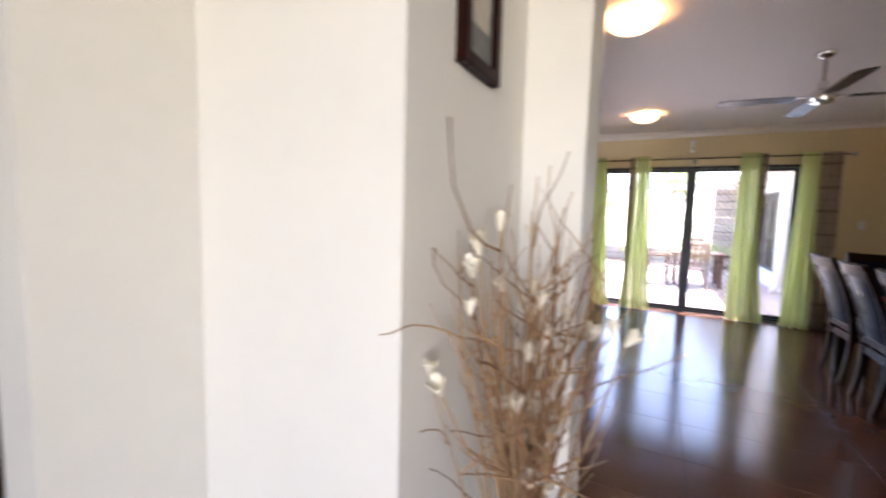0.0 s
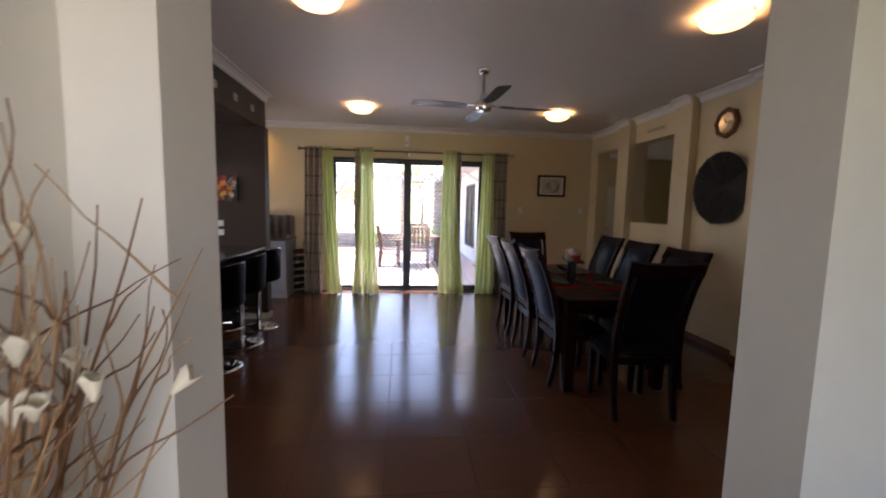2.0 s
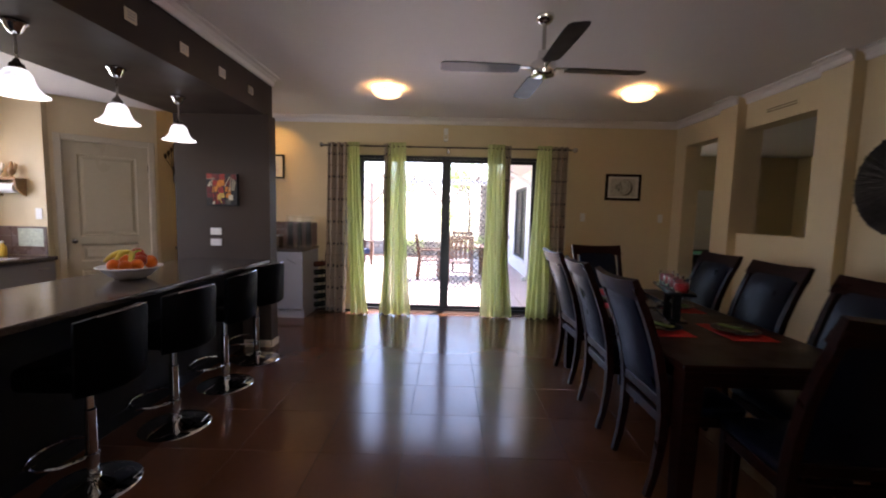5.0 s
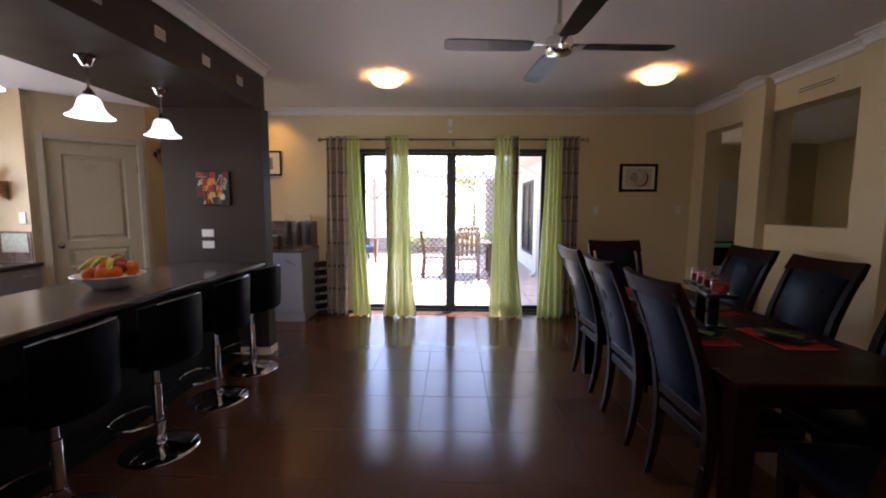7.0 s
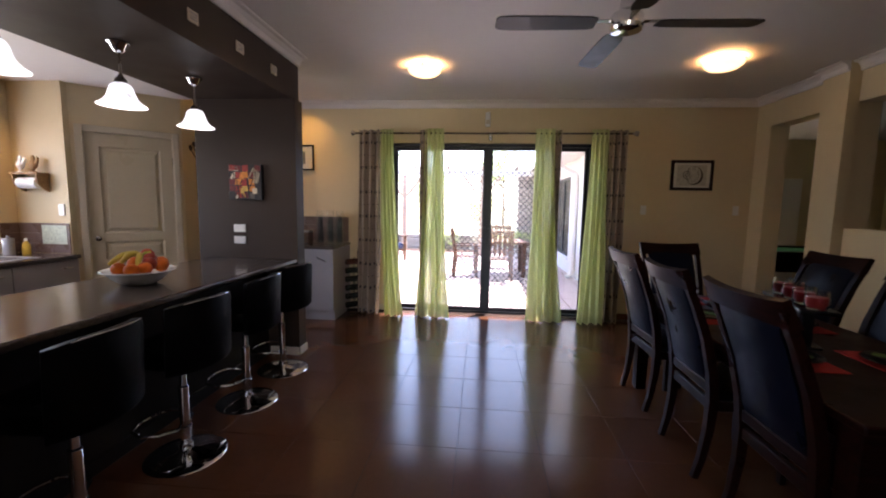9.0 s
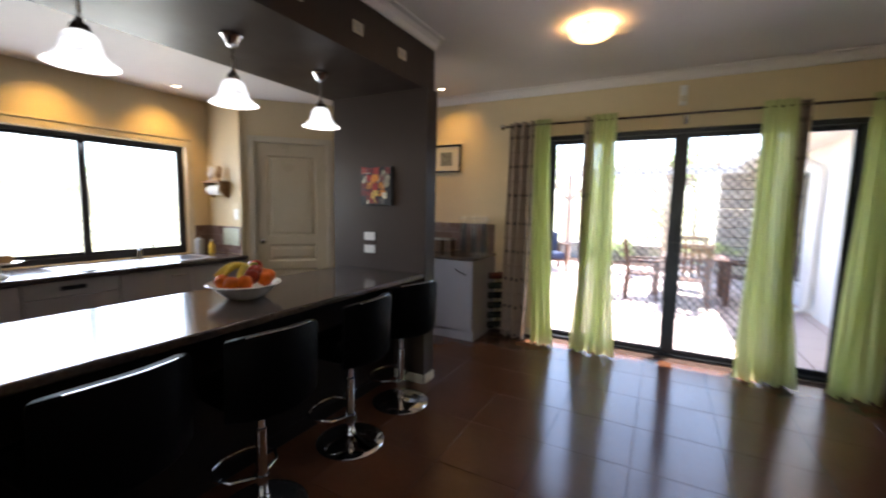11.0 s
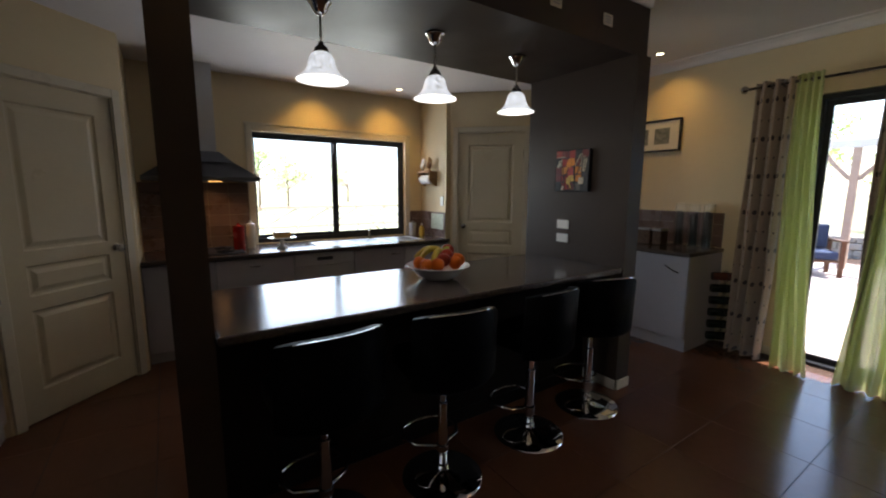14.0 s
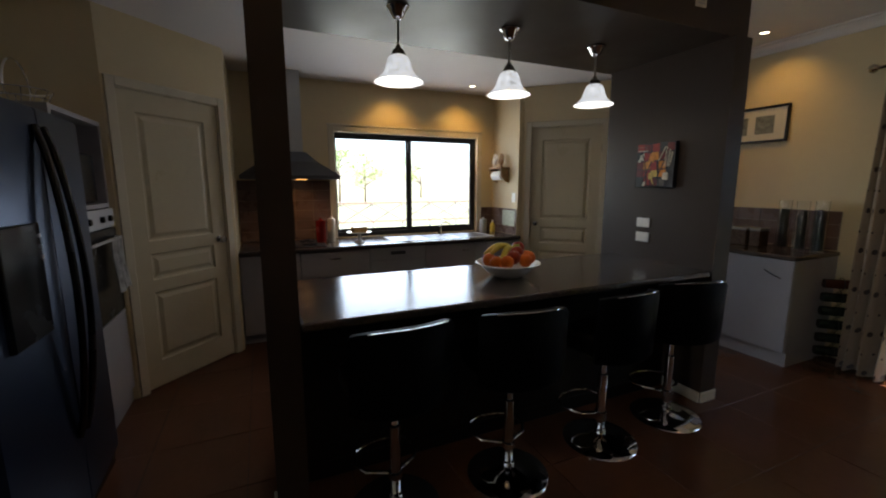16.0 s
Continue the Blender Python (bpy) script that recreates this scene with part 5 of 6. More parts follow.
for a, b in ((-2.93, -2.40), (-2.395, -1.86), (-1.855, -1.302)):
    dr = part("cabinet_door", box(a, b, 9.311, 9.329, 0.125, 0.88, 0.002), M_CAB, sb)
    bm = bmesh.new()
    tube(bm, [(b - 0.20, 9.31, 0.80), (b - 0.19, 9.285, 0.79), (b - 0.13, 9.28, 0.76), (b - 0.08, 9.285, 0.74), (b - 0.07, 9.31, 0.73)], 0.006, 6)
    part("handle", bm, M_CHROME, dr, smooth=True)
stp = thing("sideboard_worktop", "speckled brown laminate top of the wall cabinets", "worktop")
part("worktop", box(-2.945, -1.285, 9.285, 9.948, 0.884, 0.921, 0.01, 3), M_BENCH, stp)
M_VGLASS = mat("clear_vase_glass", (0.97, 0.98, 0.98), 0.03, var=0.0, rough_var=0.01, trans=1.0, ior=1.45)
M_STEM = mat("dark_dried_stems", (0.015, 0.018, 0.015), 0.8, var=0.4, scale=40)
for i, x in enumerate((-1.62, -1.49, -1.36)):
    v = thing("glass_vase", "tall clear glass cylinder vase with dark stems", "vase", pose(x, 9.74, 0.922), group="vases on the sideboard")
    b = bmesh.new()
    lathe(b, [(0.001, 0.0), (0.045, 0.0), (0.045, 0.42), (0.042, 0.42), (0.042, 0.012), (0.001, 0.012)], 24, cap=False)
    part("glass", b, M_VGLASS, v, smooth=True)
    s = bmesh.new()
    rs = random.Random(40 + i)
    for k in range(26):
        a, q = rs.uniform(0, 6.28), rs.uniform(0.005, 0.034)
        a2, q2 = a + rs.uniform(-1, 1), rs.uniform(0.01, 0.036)
        tube(s, [(q * math.cos(a), q * math.sin(a), 0.014), (q2 * math.cos(a2), q2 * math.sin(a2), rs.uniform(0.24, 0.36))], [0.008, 0.005], 5)
    part("stems", s, M_STEM, v)
M_TUB = mat("brown_filled_clear_tub", (0.10, 0.065, 0.045), 0.18, var=0.5, scale=35)
M_TUBLID = mat("clear_grey_plastic_lid", (0.30, 0.29, 0.28), 0.2, var=0.1, scale=12)
for i, (x, w) in enumerate(((-1.93, 0.20), (-1.76, 0.09))):
    c = thing("storage_container", "clear plastic container with brown contents", "container", pose(x, 9.66, 0.922))
    part("box", box(-w / 2, w / 2, -0.07, 0.07, 0, 0.14, 0.01, 2), M_TUB, c)
    part("lid", box(-w / 2 - 0.004, w / 2 + 0.004, -0.074, 0.074, 0.141, 0.165, 0.006, 2), M_TUBLID, c)
ts = thing("toaster", "black and steel toaster on the bench", "toaster", pose(-2.72, 9.55, 0.922))
part("body", box(-0.09, 0.09, -0.15, 0.15, 0.008, 0.2, 0.03, 3), M_BLACK, ts, smooth=True)
part("end_panel", box(-0.07, 0.07, -0.158, -0.1505, 0.03, 0.18, 0.003), M_STEEL, ts)
part("lever", box(-0.012, 0.012, -0.175, -0.1585, 0.12, 0.135, 0.003), M_BLACK, ts)


def picture(name, label, m, w, h, fw, frame_m, mat_m, art):
    t = thing(name, label, "picture", m)
    b = bmesh.new()
    for x0, x1, z0, z1 in ((-w / 2, -w / 2 + fw, -h / 2, h / 2), (w / 2 - fw, w / 2, -h / 2, h / 2), (-w / 2 + fw, w / 2 - fw, -h / 2, -h / 2 + fw), (-w / 2 + fw, w / 2 - fw, h / 2 - fw, h / 2)):
        bx(b, x0, x1, -0.026, -0.001, z0, z1, 0.003)
    part("frame", b, frame_m, t)
    part("mount", box(-w / 2 + fw, w / 2 - fw, -0.012, -0.002, -h / 2 + fw, h / 2 - fw), mat_m, t)
    for a in art:
        part("print", box(a[0], a[1], -0.0135, -0.0122, a[2], a[3]), a[4], t)
    return t


M_MOUNT = mat("off_white_mount_board", (0.66, 0.63, 0.55), 0.8, var=0.05, scale=10)
M_PHOTO = mat("grey_photo_print", (0.16, 0.17, 0.15), 0.4, var=0.8, scale=22)
M_SEPIA = mat("pale_sketch_print", (0.50, 0.46, 0.38), 0.6, var=0.25, scale=30)
picture("framed_picture", "black-framed landscape photographs in a white mount", pose(-2.09, 9.96, 2.038), 0.62, 0.335, 0.022, M_BLACK, M_MOUNT, [(-0.20, -0.04, -0.085, 0.08, M_PHOTO), (0.03, 0.19, -0.085, 0.08, M_PHOTO)])
M_INK = mat("brown_ink", (0.07, 0.045, 0.03), 0.7, var=0.4, scale=60)
sp = picture("framed_picture", "dark-framed spiral drawing in a cream mount", pose(3.047, 9.96, 1.857), 0.50, 0.37, 0.035, M_DARKWOOD, M_MOUNT, [(-0.175, 0.175, -0.125, 0.125, M_SEPIA)])
bm = bmesh.new()
tube(bm, [((0.008 + 0.0017 * k) * math.cos(k * 0.42) - 0.055, -0.0135, (0.008 + 0.0017 * k) * math.sin(k * 0.42) + 0.01) for k in range(30)], 0.0035, 5)
part("spiral", bm, M_DARKWOOD, sp)
bm = bmesh.new()
arc = [radians(-165 + 10 * k) for k in range(34)]
tube(bm, [(0.095 * math.cos(a) + 0.025, -0.0138, 0.108 * math.sin(a)) for a in arc], [0.002 + 0.011 * max(0.0, math.cos(a + 0.5)) for a in arc], 6)
tube(bm, [(0.068 * math.cos(a) + 0.01, -0.0138, 0.08 * math.sin(a)) for a in arc], 0.0022, 5)
part("crescent", bm, M_INK, sp)
al = thing("alarm_sensor", "small white alarm sensor on the wall", "sensor", pose(0.52, 9.96, 2.53))
part("housing", box(-0.032, 0.032, -0.045, -0.001, -0.09, 0.09, 0.012, 3), M_CERAMIC, al, smooth=True)
part("lens", box(-0.022, 0.022, -0.049, -0.0455, -0.06, -0.005, 0.002), M_TRIM, al)

# woven disc and clock on the east wall
M_WOVEN = mat("dark_woven_twigs", (0.038, 0.033, 0.030), 0.75, var=0.85, scale=22, bump=0.8, bump_scale=90)
wd = thing("wall_disc", "large round dark woven twig wall disc", "wall art", pose(3.76, 6.915, 1.709))
bm = bmesh.new()
lathe(bm, [(0.001, -0.004), (0.20, -0.012), (0.32, -0.03), (0.362, -0.05), (0.372, -0.058), (0.362, -0.062), (0.31, -0.046), (0.20, -0.034), (0.001, -0.026)], 48, axis='x')
part("disc", bm, M_WOVEN, wd)
bm = bmesh.new()
rs = random.Random(3)
for k in range(170):
    a = 2 * math.pi * k / 170 + rs.uniform(-0.02, 0.02)
    r0, r1 = rs.uniform(0.02, 0.16), rs.uniform(0.345, 0.381)
    b2 = a + rs.uniform(-0.10, 0.10)
    rm = 0.5 * (r0 + r1)
    am = 0.5 * (a + b2) + rs.uniform(-0.03, 0.03)
    tube(bm, [(-0.032, r0 * math.cos(a), r0 * math.sin(a)), (-0.040 - 0.06 * max(0.0, rm - 0.2), rm * math.cos(am), rm * math.sin(am)), (-0.066, r1 * math.cos(b2), r1 * math.sin(b2))], rs.uniform(0.003, 0.0055), 4)
part("weave", bm, M_WOVEN, wd)
co = thing("wall_clock", "octagonal wooden wall clock with silver face", "clock", pose(3.76, 6.93, 2.375))
M_CLOCKWOOD = wood("reddish_clock_wood", (0.10, 0.035, 0.015), (0.19, 0.07, 0.03), 0.3)
bm = bmesh.new()
lathe(bm, [(0.112, -0.002), (0.158, -0.002), (0.158, -0.03), (0.147, -0.045), (0.112, -0.04)], 8, cap=False, axis='x')
part("case", bm, M_CLOCKWOOD, co)
bm = bmesh.new()
lathe(bm, [(0.001, -0.004), (0.113, -0.004), (0.113, -0.03), (0.001, -0.032)], 32, axis='x')
part("dial", bm, M_NICKEL, co, "silver dial", True)
for an, l, w in ((60, 0.06, 0.006), (190, 0.09, 0.004)):
    bm = bmesh.new()
    a = radians(an)
    tube(bm, [(-0.035, 0, 0), (-0.035, l * math.cos(a), l * math.sin(a))], w / 2, 4)
    part("pointer", bm, M_BLACK, co)
vn = thing("wall_vent", "cream slotted vent above the hatch", "vent", pose(3.76, 8.14, 2.53))
part("plate", box(-0.008, -0.001, -0.2, 0.2, -0.035, 0.035, 0.002), M_WALL, vn)
# dark strips stand in for the shade inside the slots
for z in (-0.012, 0.012):
    part("slot", box(-0.0095, -0.0081, -0.18, 0.18, z - 0.004, z + 0.004), M_GROUT, vn)
# scrollwork wall ornament on the pantry end wall
M_IRON = mat("dark_wrought_iron", (0.035, 0.02, 0.015), 0.5, 0.6, var=0.2)
orn = thing("metal_ornament", "dark wrought-iron flower ornament on the wall", "wall art", pose(-2.95, 9.30, 1.72))
bm = bmesh.new()
rs = random.Random(9)
for k in range(7):
    s = (k - 3) / 3
    tube(bm, [(0.012, 0, 0.02), (0.02, 0.03 * s, 0.18), (0.02, 0.13 * s, 0.36 - 0.08 * abs(s)), (0.02, 0.17 * s, 0.46 - 0.14 * abs(s))], 0.005, 5)
part("stems", bm, M_IRON, orn)
for k in range(7):
    s = (k - 3) / 3
    bm = bmesh.new()
    lathe(bm, [(0.001, 0.0), (0.02, 0.004), (0.034, 0.012), (0.02, 0.016), (0.001, 0.012)], 8, (0.016, 0.17 * s, 0.47 - 0.14 * abs(s)), axis='x')
    part("flower", bm, M_IRON, orn)
bm = bmesh.new()
lathe(bm, [(0.001, 0), (0.025, 0.0), (0.04, 0.05), (0.03, 0.1), (0.022, 0.12), (0.001, 0.12)], 12, (0.045, 0, 0.0))
part("pot", bm, M_IRON, orn, smooth=True)

# bottle rack beside the curtain
wr = thing("bottle_rack", "wrought-iron rack holding a column of bottles", "wine rack", pose(-1.19, 9.82, 0, 0, 0, -45))
bm = bmesh.new()
for s in (-1, 1):
    tube(bm, [(s * 0.035, 0.06, 0.006), (s * 0.035, 0.06, 0.78), (s * 0.02, 0.06, 0.84), (0, 0.06, 0.80)], 0.006, 6)
tube(bm, [(0.11 * math.cos(2 * math.pi * k / 20), 0.11 * math.sin(2 * math.pi * k / 20), 0.008) for k in range(20)], 0.006, 5, True)
part("stand", bm, M_IRON, wr, smooth=True)
M_BOTTLE = mat("dark_green_bottle_glass", (0.01, 0.018, 0.012), 0.12, var=0.2, spec=0.6)
M_BOTTLE2 = mat("dark_red_bottle_glass", (0.09, 0.025, 0.015), 0.15, var=0.2, spec=0.6)
for k in range(6):
    z = 0.10 + 0.115 * k
    bm = bmesh.new()
    tube(bm, [(0.052 * math.cos(2 * math.pi * i / 16), -0.01, z + 0.052 * math.sin(2 * math.pi * i / 16)) for i in range(16)], 0.004, 5, True)
    part("ring", bm, M_IRON, wr)
    bt_ = thing("wine_bottle", "dark wine bottle lying in the rack", "bottle", pose(-1.19, 9.82, z, 0, 0, -45), group="bottles in the rack")
    bm = bmesh.new()
    lathe(bm, [(0.001, -0.125), (0.036, -0.125), (0.039, -0.115), (0.039, 0.04), (0.03, 0.07), (0.015, 0.095), (0.014, 0.125), (0.001, 0.125)], 16, axis='y')
    part("glass", bm, M_BOTTLE2 if k == 5 else M_BOTTLE, bt_, smooth=True)

# ---- on the dining table ----
M_MAT = mat("red_woven_placemat", (0.42, 0.012, 0.010), 0.6, var=0.25, scale=50, bump=0.3, bump_scale=300)
M_LIME = mat("lime_green_napkin", (0.10, 0.16, 0.03), 0.7, var=0.1)
M_WAX = mat("red_candle_wax", (0.45, 0.02, 0.02), 0.4, var=0.1)
for x, y, r in ((1.90, 6.55, 0), (2.33, 6.50, 0), (1.90, 7.25, 0), (2.33, 7.15, 0), (2.12, 7.72, 90)):
    t = thing("placemat", "red woven placemat on the dining table", "placemat", pose(x, y, 0.761, 0, 0, r), group="placemats on the table")
    part("mat", box(-0.13, 0.13, -0.18, 0.18, 0, 0.004, 0.0015), M_MAT, t)
for x, y, r in ((1.90, 6.55, 0), (2.33, 6.50, 0), (1.90, 7.25, 0), (2.33, 7.15, 0)):
    pl = thing("dinner_plate", "black dinner plate on a red placemat", "plate", pose(x, y, 0.7655), group="place settings")
    bm = bmesh.new()
    lathe(bm, [(0.001, 0.0), (0.07, 0.0), (0.12, 0.012), (0.13, 0.018), (0.126, 0.02), (0.07, 0.006), (0.001, 0.005)], 28)
    part("dish", bm, M_BLACK, pl, smooth=True)
    nk = thing("napkin", "folded lime green napkin on the plate", "napkin", pose(x, y, 0.786, 0, 0, r + 30), group="place settings")
    part("cloth", box(-0.02, 0.02, -0.09, 0.09, 0.0, 0.008, 0.003), M_LIME, nk)
tr = thing("candle_stand", "black footed stand holding small red candles", "candle stand", pose(2.13, 6.84, 0.761, 0, 0, -16))
part("top", box(-0.08, 0.08, -0.25, 0.25, 0.19, 0.212, 0.005, 2), M_BLACK, tr)
part("base", box(-0.06, 0.06, -0.17, 0.17, 0.0, 0.015, 0.004), M_BLACK, tr)
for y in (-0.12, 0.12):
    part("foot", box(-0.025, 0.025, y - 0.02, y + 0.02, 0.015, 0.19, 0.003), M_BLACK, tr)
for k in range(4):
    a = radians(-16)
    d = -0.2 + 0.133 * k
    cg = thing("candle", "red candle in a small clear glass", "candle", pose(2.13 - d * math.sin(a), 6.84 + d * math.cos(a), 0.974), group="candles on the stand")
    b = bmesh.new()
    lathe(b, [(0.001, 0.0), (0.040, 0.0), (0.050, 0.03), (0.046, 0.085), (0.043, 0.085), (0.047, 0.03), (0.037, 0.006), (0.001, 0.006)], 20, cap=False)
    part("glass", b, M_VGLASS, cg, smooth=True)
    b = bmesh.new()
    lathe(b, [(0.001, 0.007), (0.036, 0.008), (0.045, 0.03), (0.043, 0.058), (0.001, 0.056)], 18)
    part("wax", b, M_WAX, cg, smooth=True)
    b = bmesh.new()
    tube(b, [(0, 0, 0.056), (0.001, 0, 0.07)], 0.0015, 4)
    part("wick", b, M_BLACK, cg)
tray = thing("serving_tray", "long black tray below the candles", "tray", pose(2.18, 7.42, 0.761, 0, 0, -6))
bm = bmesh.new()
bx(bm, -0.12, 0.12, -0.3, 0.3, 0, 0.008, 0.002)
part("tray_base", bm, M_BLACK, tray)
for s in (-1, 1):
    part("rim", box(s * 0.12 - 0.006, s * 0.12 + 0.006, -0.3, 0.3, 0.0085, 0.03, 0.003), M_BLACK, tray)

# ---- hall: picture, vase with dried branches ----
picture("framed_picture", "dark-framed picture on the hall wall", pose(-0.26, 3.50, 1.99, 0, 0, 90), 0.2, 0.5, 0.03, M_DARKWOOD, M_PHOTO, [(-0.05, 0.05, -0.15, 0.15, M_SEPIA)])
M_TWIG = mat("pale_dry_twig", (0.38, 0.24, 0.12), 0.7, var=0.3, scale=30, bump=0.3)
M_TWIG2 = mat("brown_dry_twig", (0.20, 0.10, 0.045), 0.75, var=0.3, scale=30, bump=0.3)
M_PETAL = mat("cream_dried_petal", (0.74, 0.68, 0.52), 0.7, var=0.12, scale=30)
M_POT = mat("dark_brown_glazed_pot", (0.06, 0.03, 0.02), 0.3, var=0.3, scale=12)
VX, VY = -0.105, 3.46
vs = thing("floor_vase", "tall brown glazed floor vase", "vase", pose(VX, VY, 0))
bm = bmesh.new()
pr = [(0.001, 0.0), (0.07, 0.0), (0.085, 0.05), (0.11, 0.2), (0.115, 0.34), (0.09, 0.48), (0.06, 0.56), (0.065, 0.60)]
lathe(bm, pr + [(0.057, 0.598), (0.052, 0.56), (0.001, 0.5)], 28)
part("body", bm, M_POT, vs, smooth=True)
dbr = thing("dried_branches", "dried twigs with cream seed pods standing in the vase", "dried flowers", pose(VX, VY, 0.5))
rs = random.Random(21)


def grow(bm, p, d, l, r, n, wob):
    pts, rr_ = [Vector(p)], [r]
    q = Vector(p)
    dd = Vector(d).normalized()
    for k in range(n):
        dd = (dd + Vector((rs.uniform(-wob, wob), rs.uniform(-wob, wob), rs.uniform(-wob * 0.5, wob * 0.7)))).normalized()
        q = q + dd * (l / n)
        if q.x + VX < -0.245:
            q.x = -0.245 - VX
        pts.append(q.copy())
        rr_.append(max(r * (1 - 0.8 * (k + 1) / n), 0.0012))
    tube(bm, pts, rr_, 5)
    return pts


tips = []
for k in range(46):
    bm = bmesh.new()
    a = rs.uniform(0, 6.28)
    lean = rs.uniform(0.02, 0.34) * (0.75 if k > 33 else 1)
    d = (lean * math.cos(a) * 0.45 + 0.02, lean * math.sin(a) * 1.15, 1.0)
    pts = grow(bm, (0.02 * math.cos(a), 0.02 * math.sin(a), 0.0), d, rs.uniform(0.5 if k > 33 else 0.65, 0.85 if k > 33 else 1.02), 0.0062 if k < 34 else 0.0045, 9, 0.09)
    tips.append(pts[-1])
    for s in range(rs.randint(3, 5)):
        i = rs.randint(3, 8)
        e = grow(bm, pts[i], (rs.uniform(-0.6, 0.6), rs.uniform(-1, 1), rs.uniform(0.1, 0.9)), rs.uniform(0.10, 0.30), 0.003, 6, 0.28)
        if rs.random() < 0.55:
            tips.append(e[-1])
    part("branch", bm, M_TWIG2 if k % 2 else M_TWIG, dbr, smooth=True)


def pod(p, d, s):
    b = bmesh.new()
    m = Vector(d).normalized().to_track_quat('Z', 'Y').to_matrix()
    prof = [(0.003, 0.0), (0.007, 0.008), (0.014, 0.026), (0.021, 0.046), (0.024, 0.052)]
    rings = []
    for i, (r, z) in enumerate(prof):
        ring = []
        for q in range(10):
            a = 2 * math.pi * q / 10
            zz = z + (0.012 * math.cos(3 * a) if i == 4 else 0)
            ring.append(Vector(p) + m @ Vector((r * s * math.cos(a), r * s * math.sin(a), zz * s)))
        rings.append(ring)
    ring_loft(b, rings, cap=False)
    ob = part("seed_pod", b, M_PETAL, dbr, smooth=True)
    so = ob.modifiers.new("thickness", 'SOLIDIFY')
    so.thickness = 0.0015


# pods at the places where they catch the eye, on short stalks
for x, y, z, dx, dy in ((-0.185, 3.50, 1.40, 0.1, 0.2), (-0.15, 3.64, 1.37, 0, 0), (-0.165, 3.34, 1.36, -0.1, -0.2), (-0.17, 3.325, 1.32, 0.1, -0.5), (0.075, 3.60, 1.155, 0.8, 0.6), (-0.09, 3.43, 1.145, 0, 0), (-0.135, 3.41, 1.03, 0, -0.1), (-0.075, 3.52, 1.15, 0, 0.1), (-0.10, 3.56, 1.22, 0, 0.1), (-0.05, 3.50, 0.97, 0.2, 0.1), (-0.06, 3.36, 0.93, 0.2, -0.4), (-0.19, 3.25, 1.12, 0, -0.6)):
    p = Vector((x - VX, y - VY, z - 0.5))
    pod(p, (dx, dy, 1), 0.75)
    bm = bmesh.new()
    base = Vector((p.x * 0.25, p.y * 0.25, p.z * 0.35))
    mid = base.lerp(p, 0.55) + Vector((rs.uniform(-0.015, 0.015), rs.uniform(-0.02, 0.02), 0.01))
    tube(bm, [base * 0.3, base, mid, p], [0.004, 0.0035, 0.0028, 0.002], 5)
    part("branch", bm, M_TWIG, dbr, smooth=True)
for p in [q for q in tips if -0.22 < q.y < 0.25 and q.z < 0.8][::7]:
    pod(p, (rs.uniform(-0.3, 0.3), rs.uniform(-0.4, 0.4), 1), 0.6)

# front room seen past the hall wall
M_ORWOOD = wood("orange_brown_timber", (0.22, 0.08, 0.025), (0.36, 0.15, 0.05), 0.35)
ct = thing("low_cabinet", "orange-brown timber low cabinet against the wall", "cabinet", pose(-3.9, 3.0, 0))
part("body", box(-0.25, 0.25, -0.7, 0.85, 0.08, 0.47, 0.008), M_ORWOOD, ct)
part("plinth", box(-0.23, 0.23, -0.68, 0.83, 0.0, 0.08), M_DARKWOOD, ct)
for a, b in ((-0.69, 0.07), (0.08, 0.84)):
    dr = part("cabinet_door", box(0.251, 0.268, a, b, 0.1, 0.45, 0.003), M_ORWOOD, ct)
    part("handle", box(0.2685, 0.285, b - 0.1, b - 0.08, 0.3, 0.4, 0.004), M_NICKEL, dr)

# ---- games room ----
M_BAIZE = mat("green_pool_baize", (0.015, 0.14, 0.05), 0.9, var=0.1, scale=40)
pt2 = thing("pool_table", "pool table with green baize and dark rails", "pool table", pose(5.45, 11.85, 0, 0, 0, 90))
part("bed", box(-0.55, 0.55, -1.05, 1.05, 0.76, 0.79), M_BAIZE, pt2)
for x0, x1, y0, y1 in ((-0.66, -0.551, -1.16, 1.16), (0.551, 0.66, -1.16, 1.16), (-0.55, 0.55, -1.16, -1.051), (-0.55, 0.55, 1.051, 1.16)):
    part("rail", box(x0, x1, y0, y1, 0.68, 0.82, 0.01), M_DARKWOOD, pt2)
part("cabinet", box(-0.6, 0.6, -1.1, 1.1, 0.5, 0.759, 0.01), M_DARKWOOD, pt2)
for x in (-0.5, 0.5):
    for y in (-0.95, 0.95):
        part("leg", lathe(bmesh.new(), [(0.001, 0), (0.06, 0), (0.05, 0.05), (0.08, 0.3), (0.09, 0.5), (0.001, 0.5)], 14, (x, y, 0)), M_DARKWOOD, pt2, smooth=True)
picture("framed_picture", "dark picture on the games room wall", pose(7.9, 11.2, 1.6, 0, 0, -90), 0.6, 0.5, 0.04, M_DARKWOOD, M_MOUNT, [(-0.2, 0.2, -0.15, 0.15, M_PHOTO)])
wd5 = thing("wardrobe_door", "white panel door in the games room", "door", pose(6.0, 12.88, 0))
part("leaf", box(-0.42, 0.42, -0.04, -0.001, 0.0, 2.04, 0.005), M_CEIL, wd5)
part("knob", lathe(bmesh.new(), [(0.001, -0.041), (0.012, -0.041), (0.012, -0.06), (0.026, -0.07), (0.02, -0.09), (0.001, -0.092)], 14, (-0.36, 0, 1.0), axis='y'), M_NICKEL, wd5, smooth=True)
dsk = thing("dark_cabinet", "tall dark display cabinet beyond the hatch", "cabinet", pose(5.0, 5.35, 0))
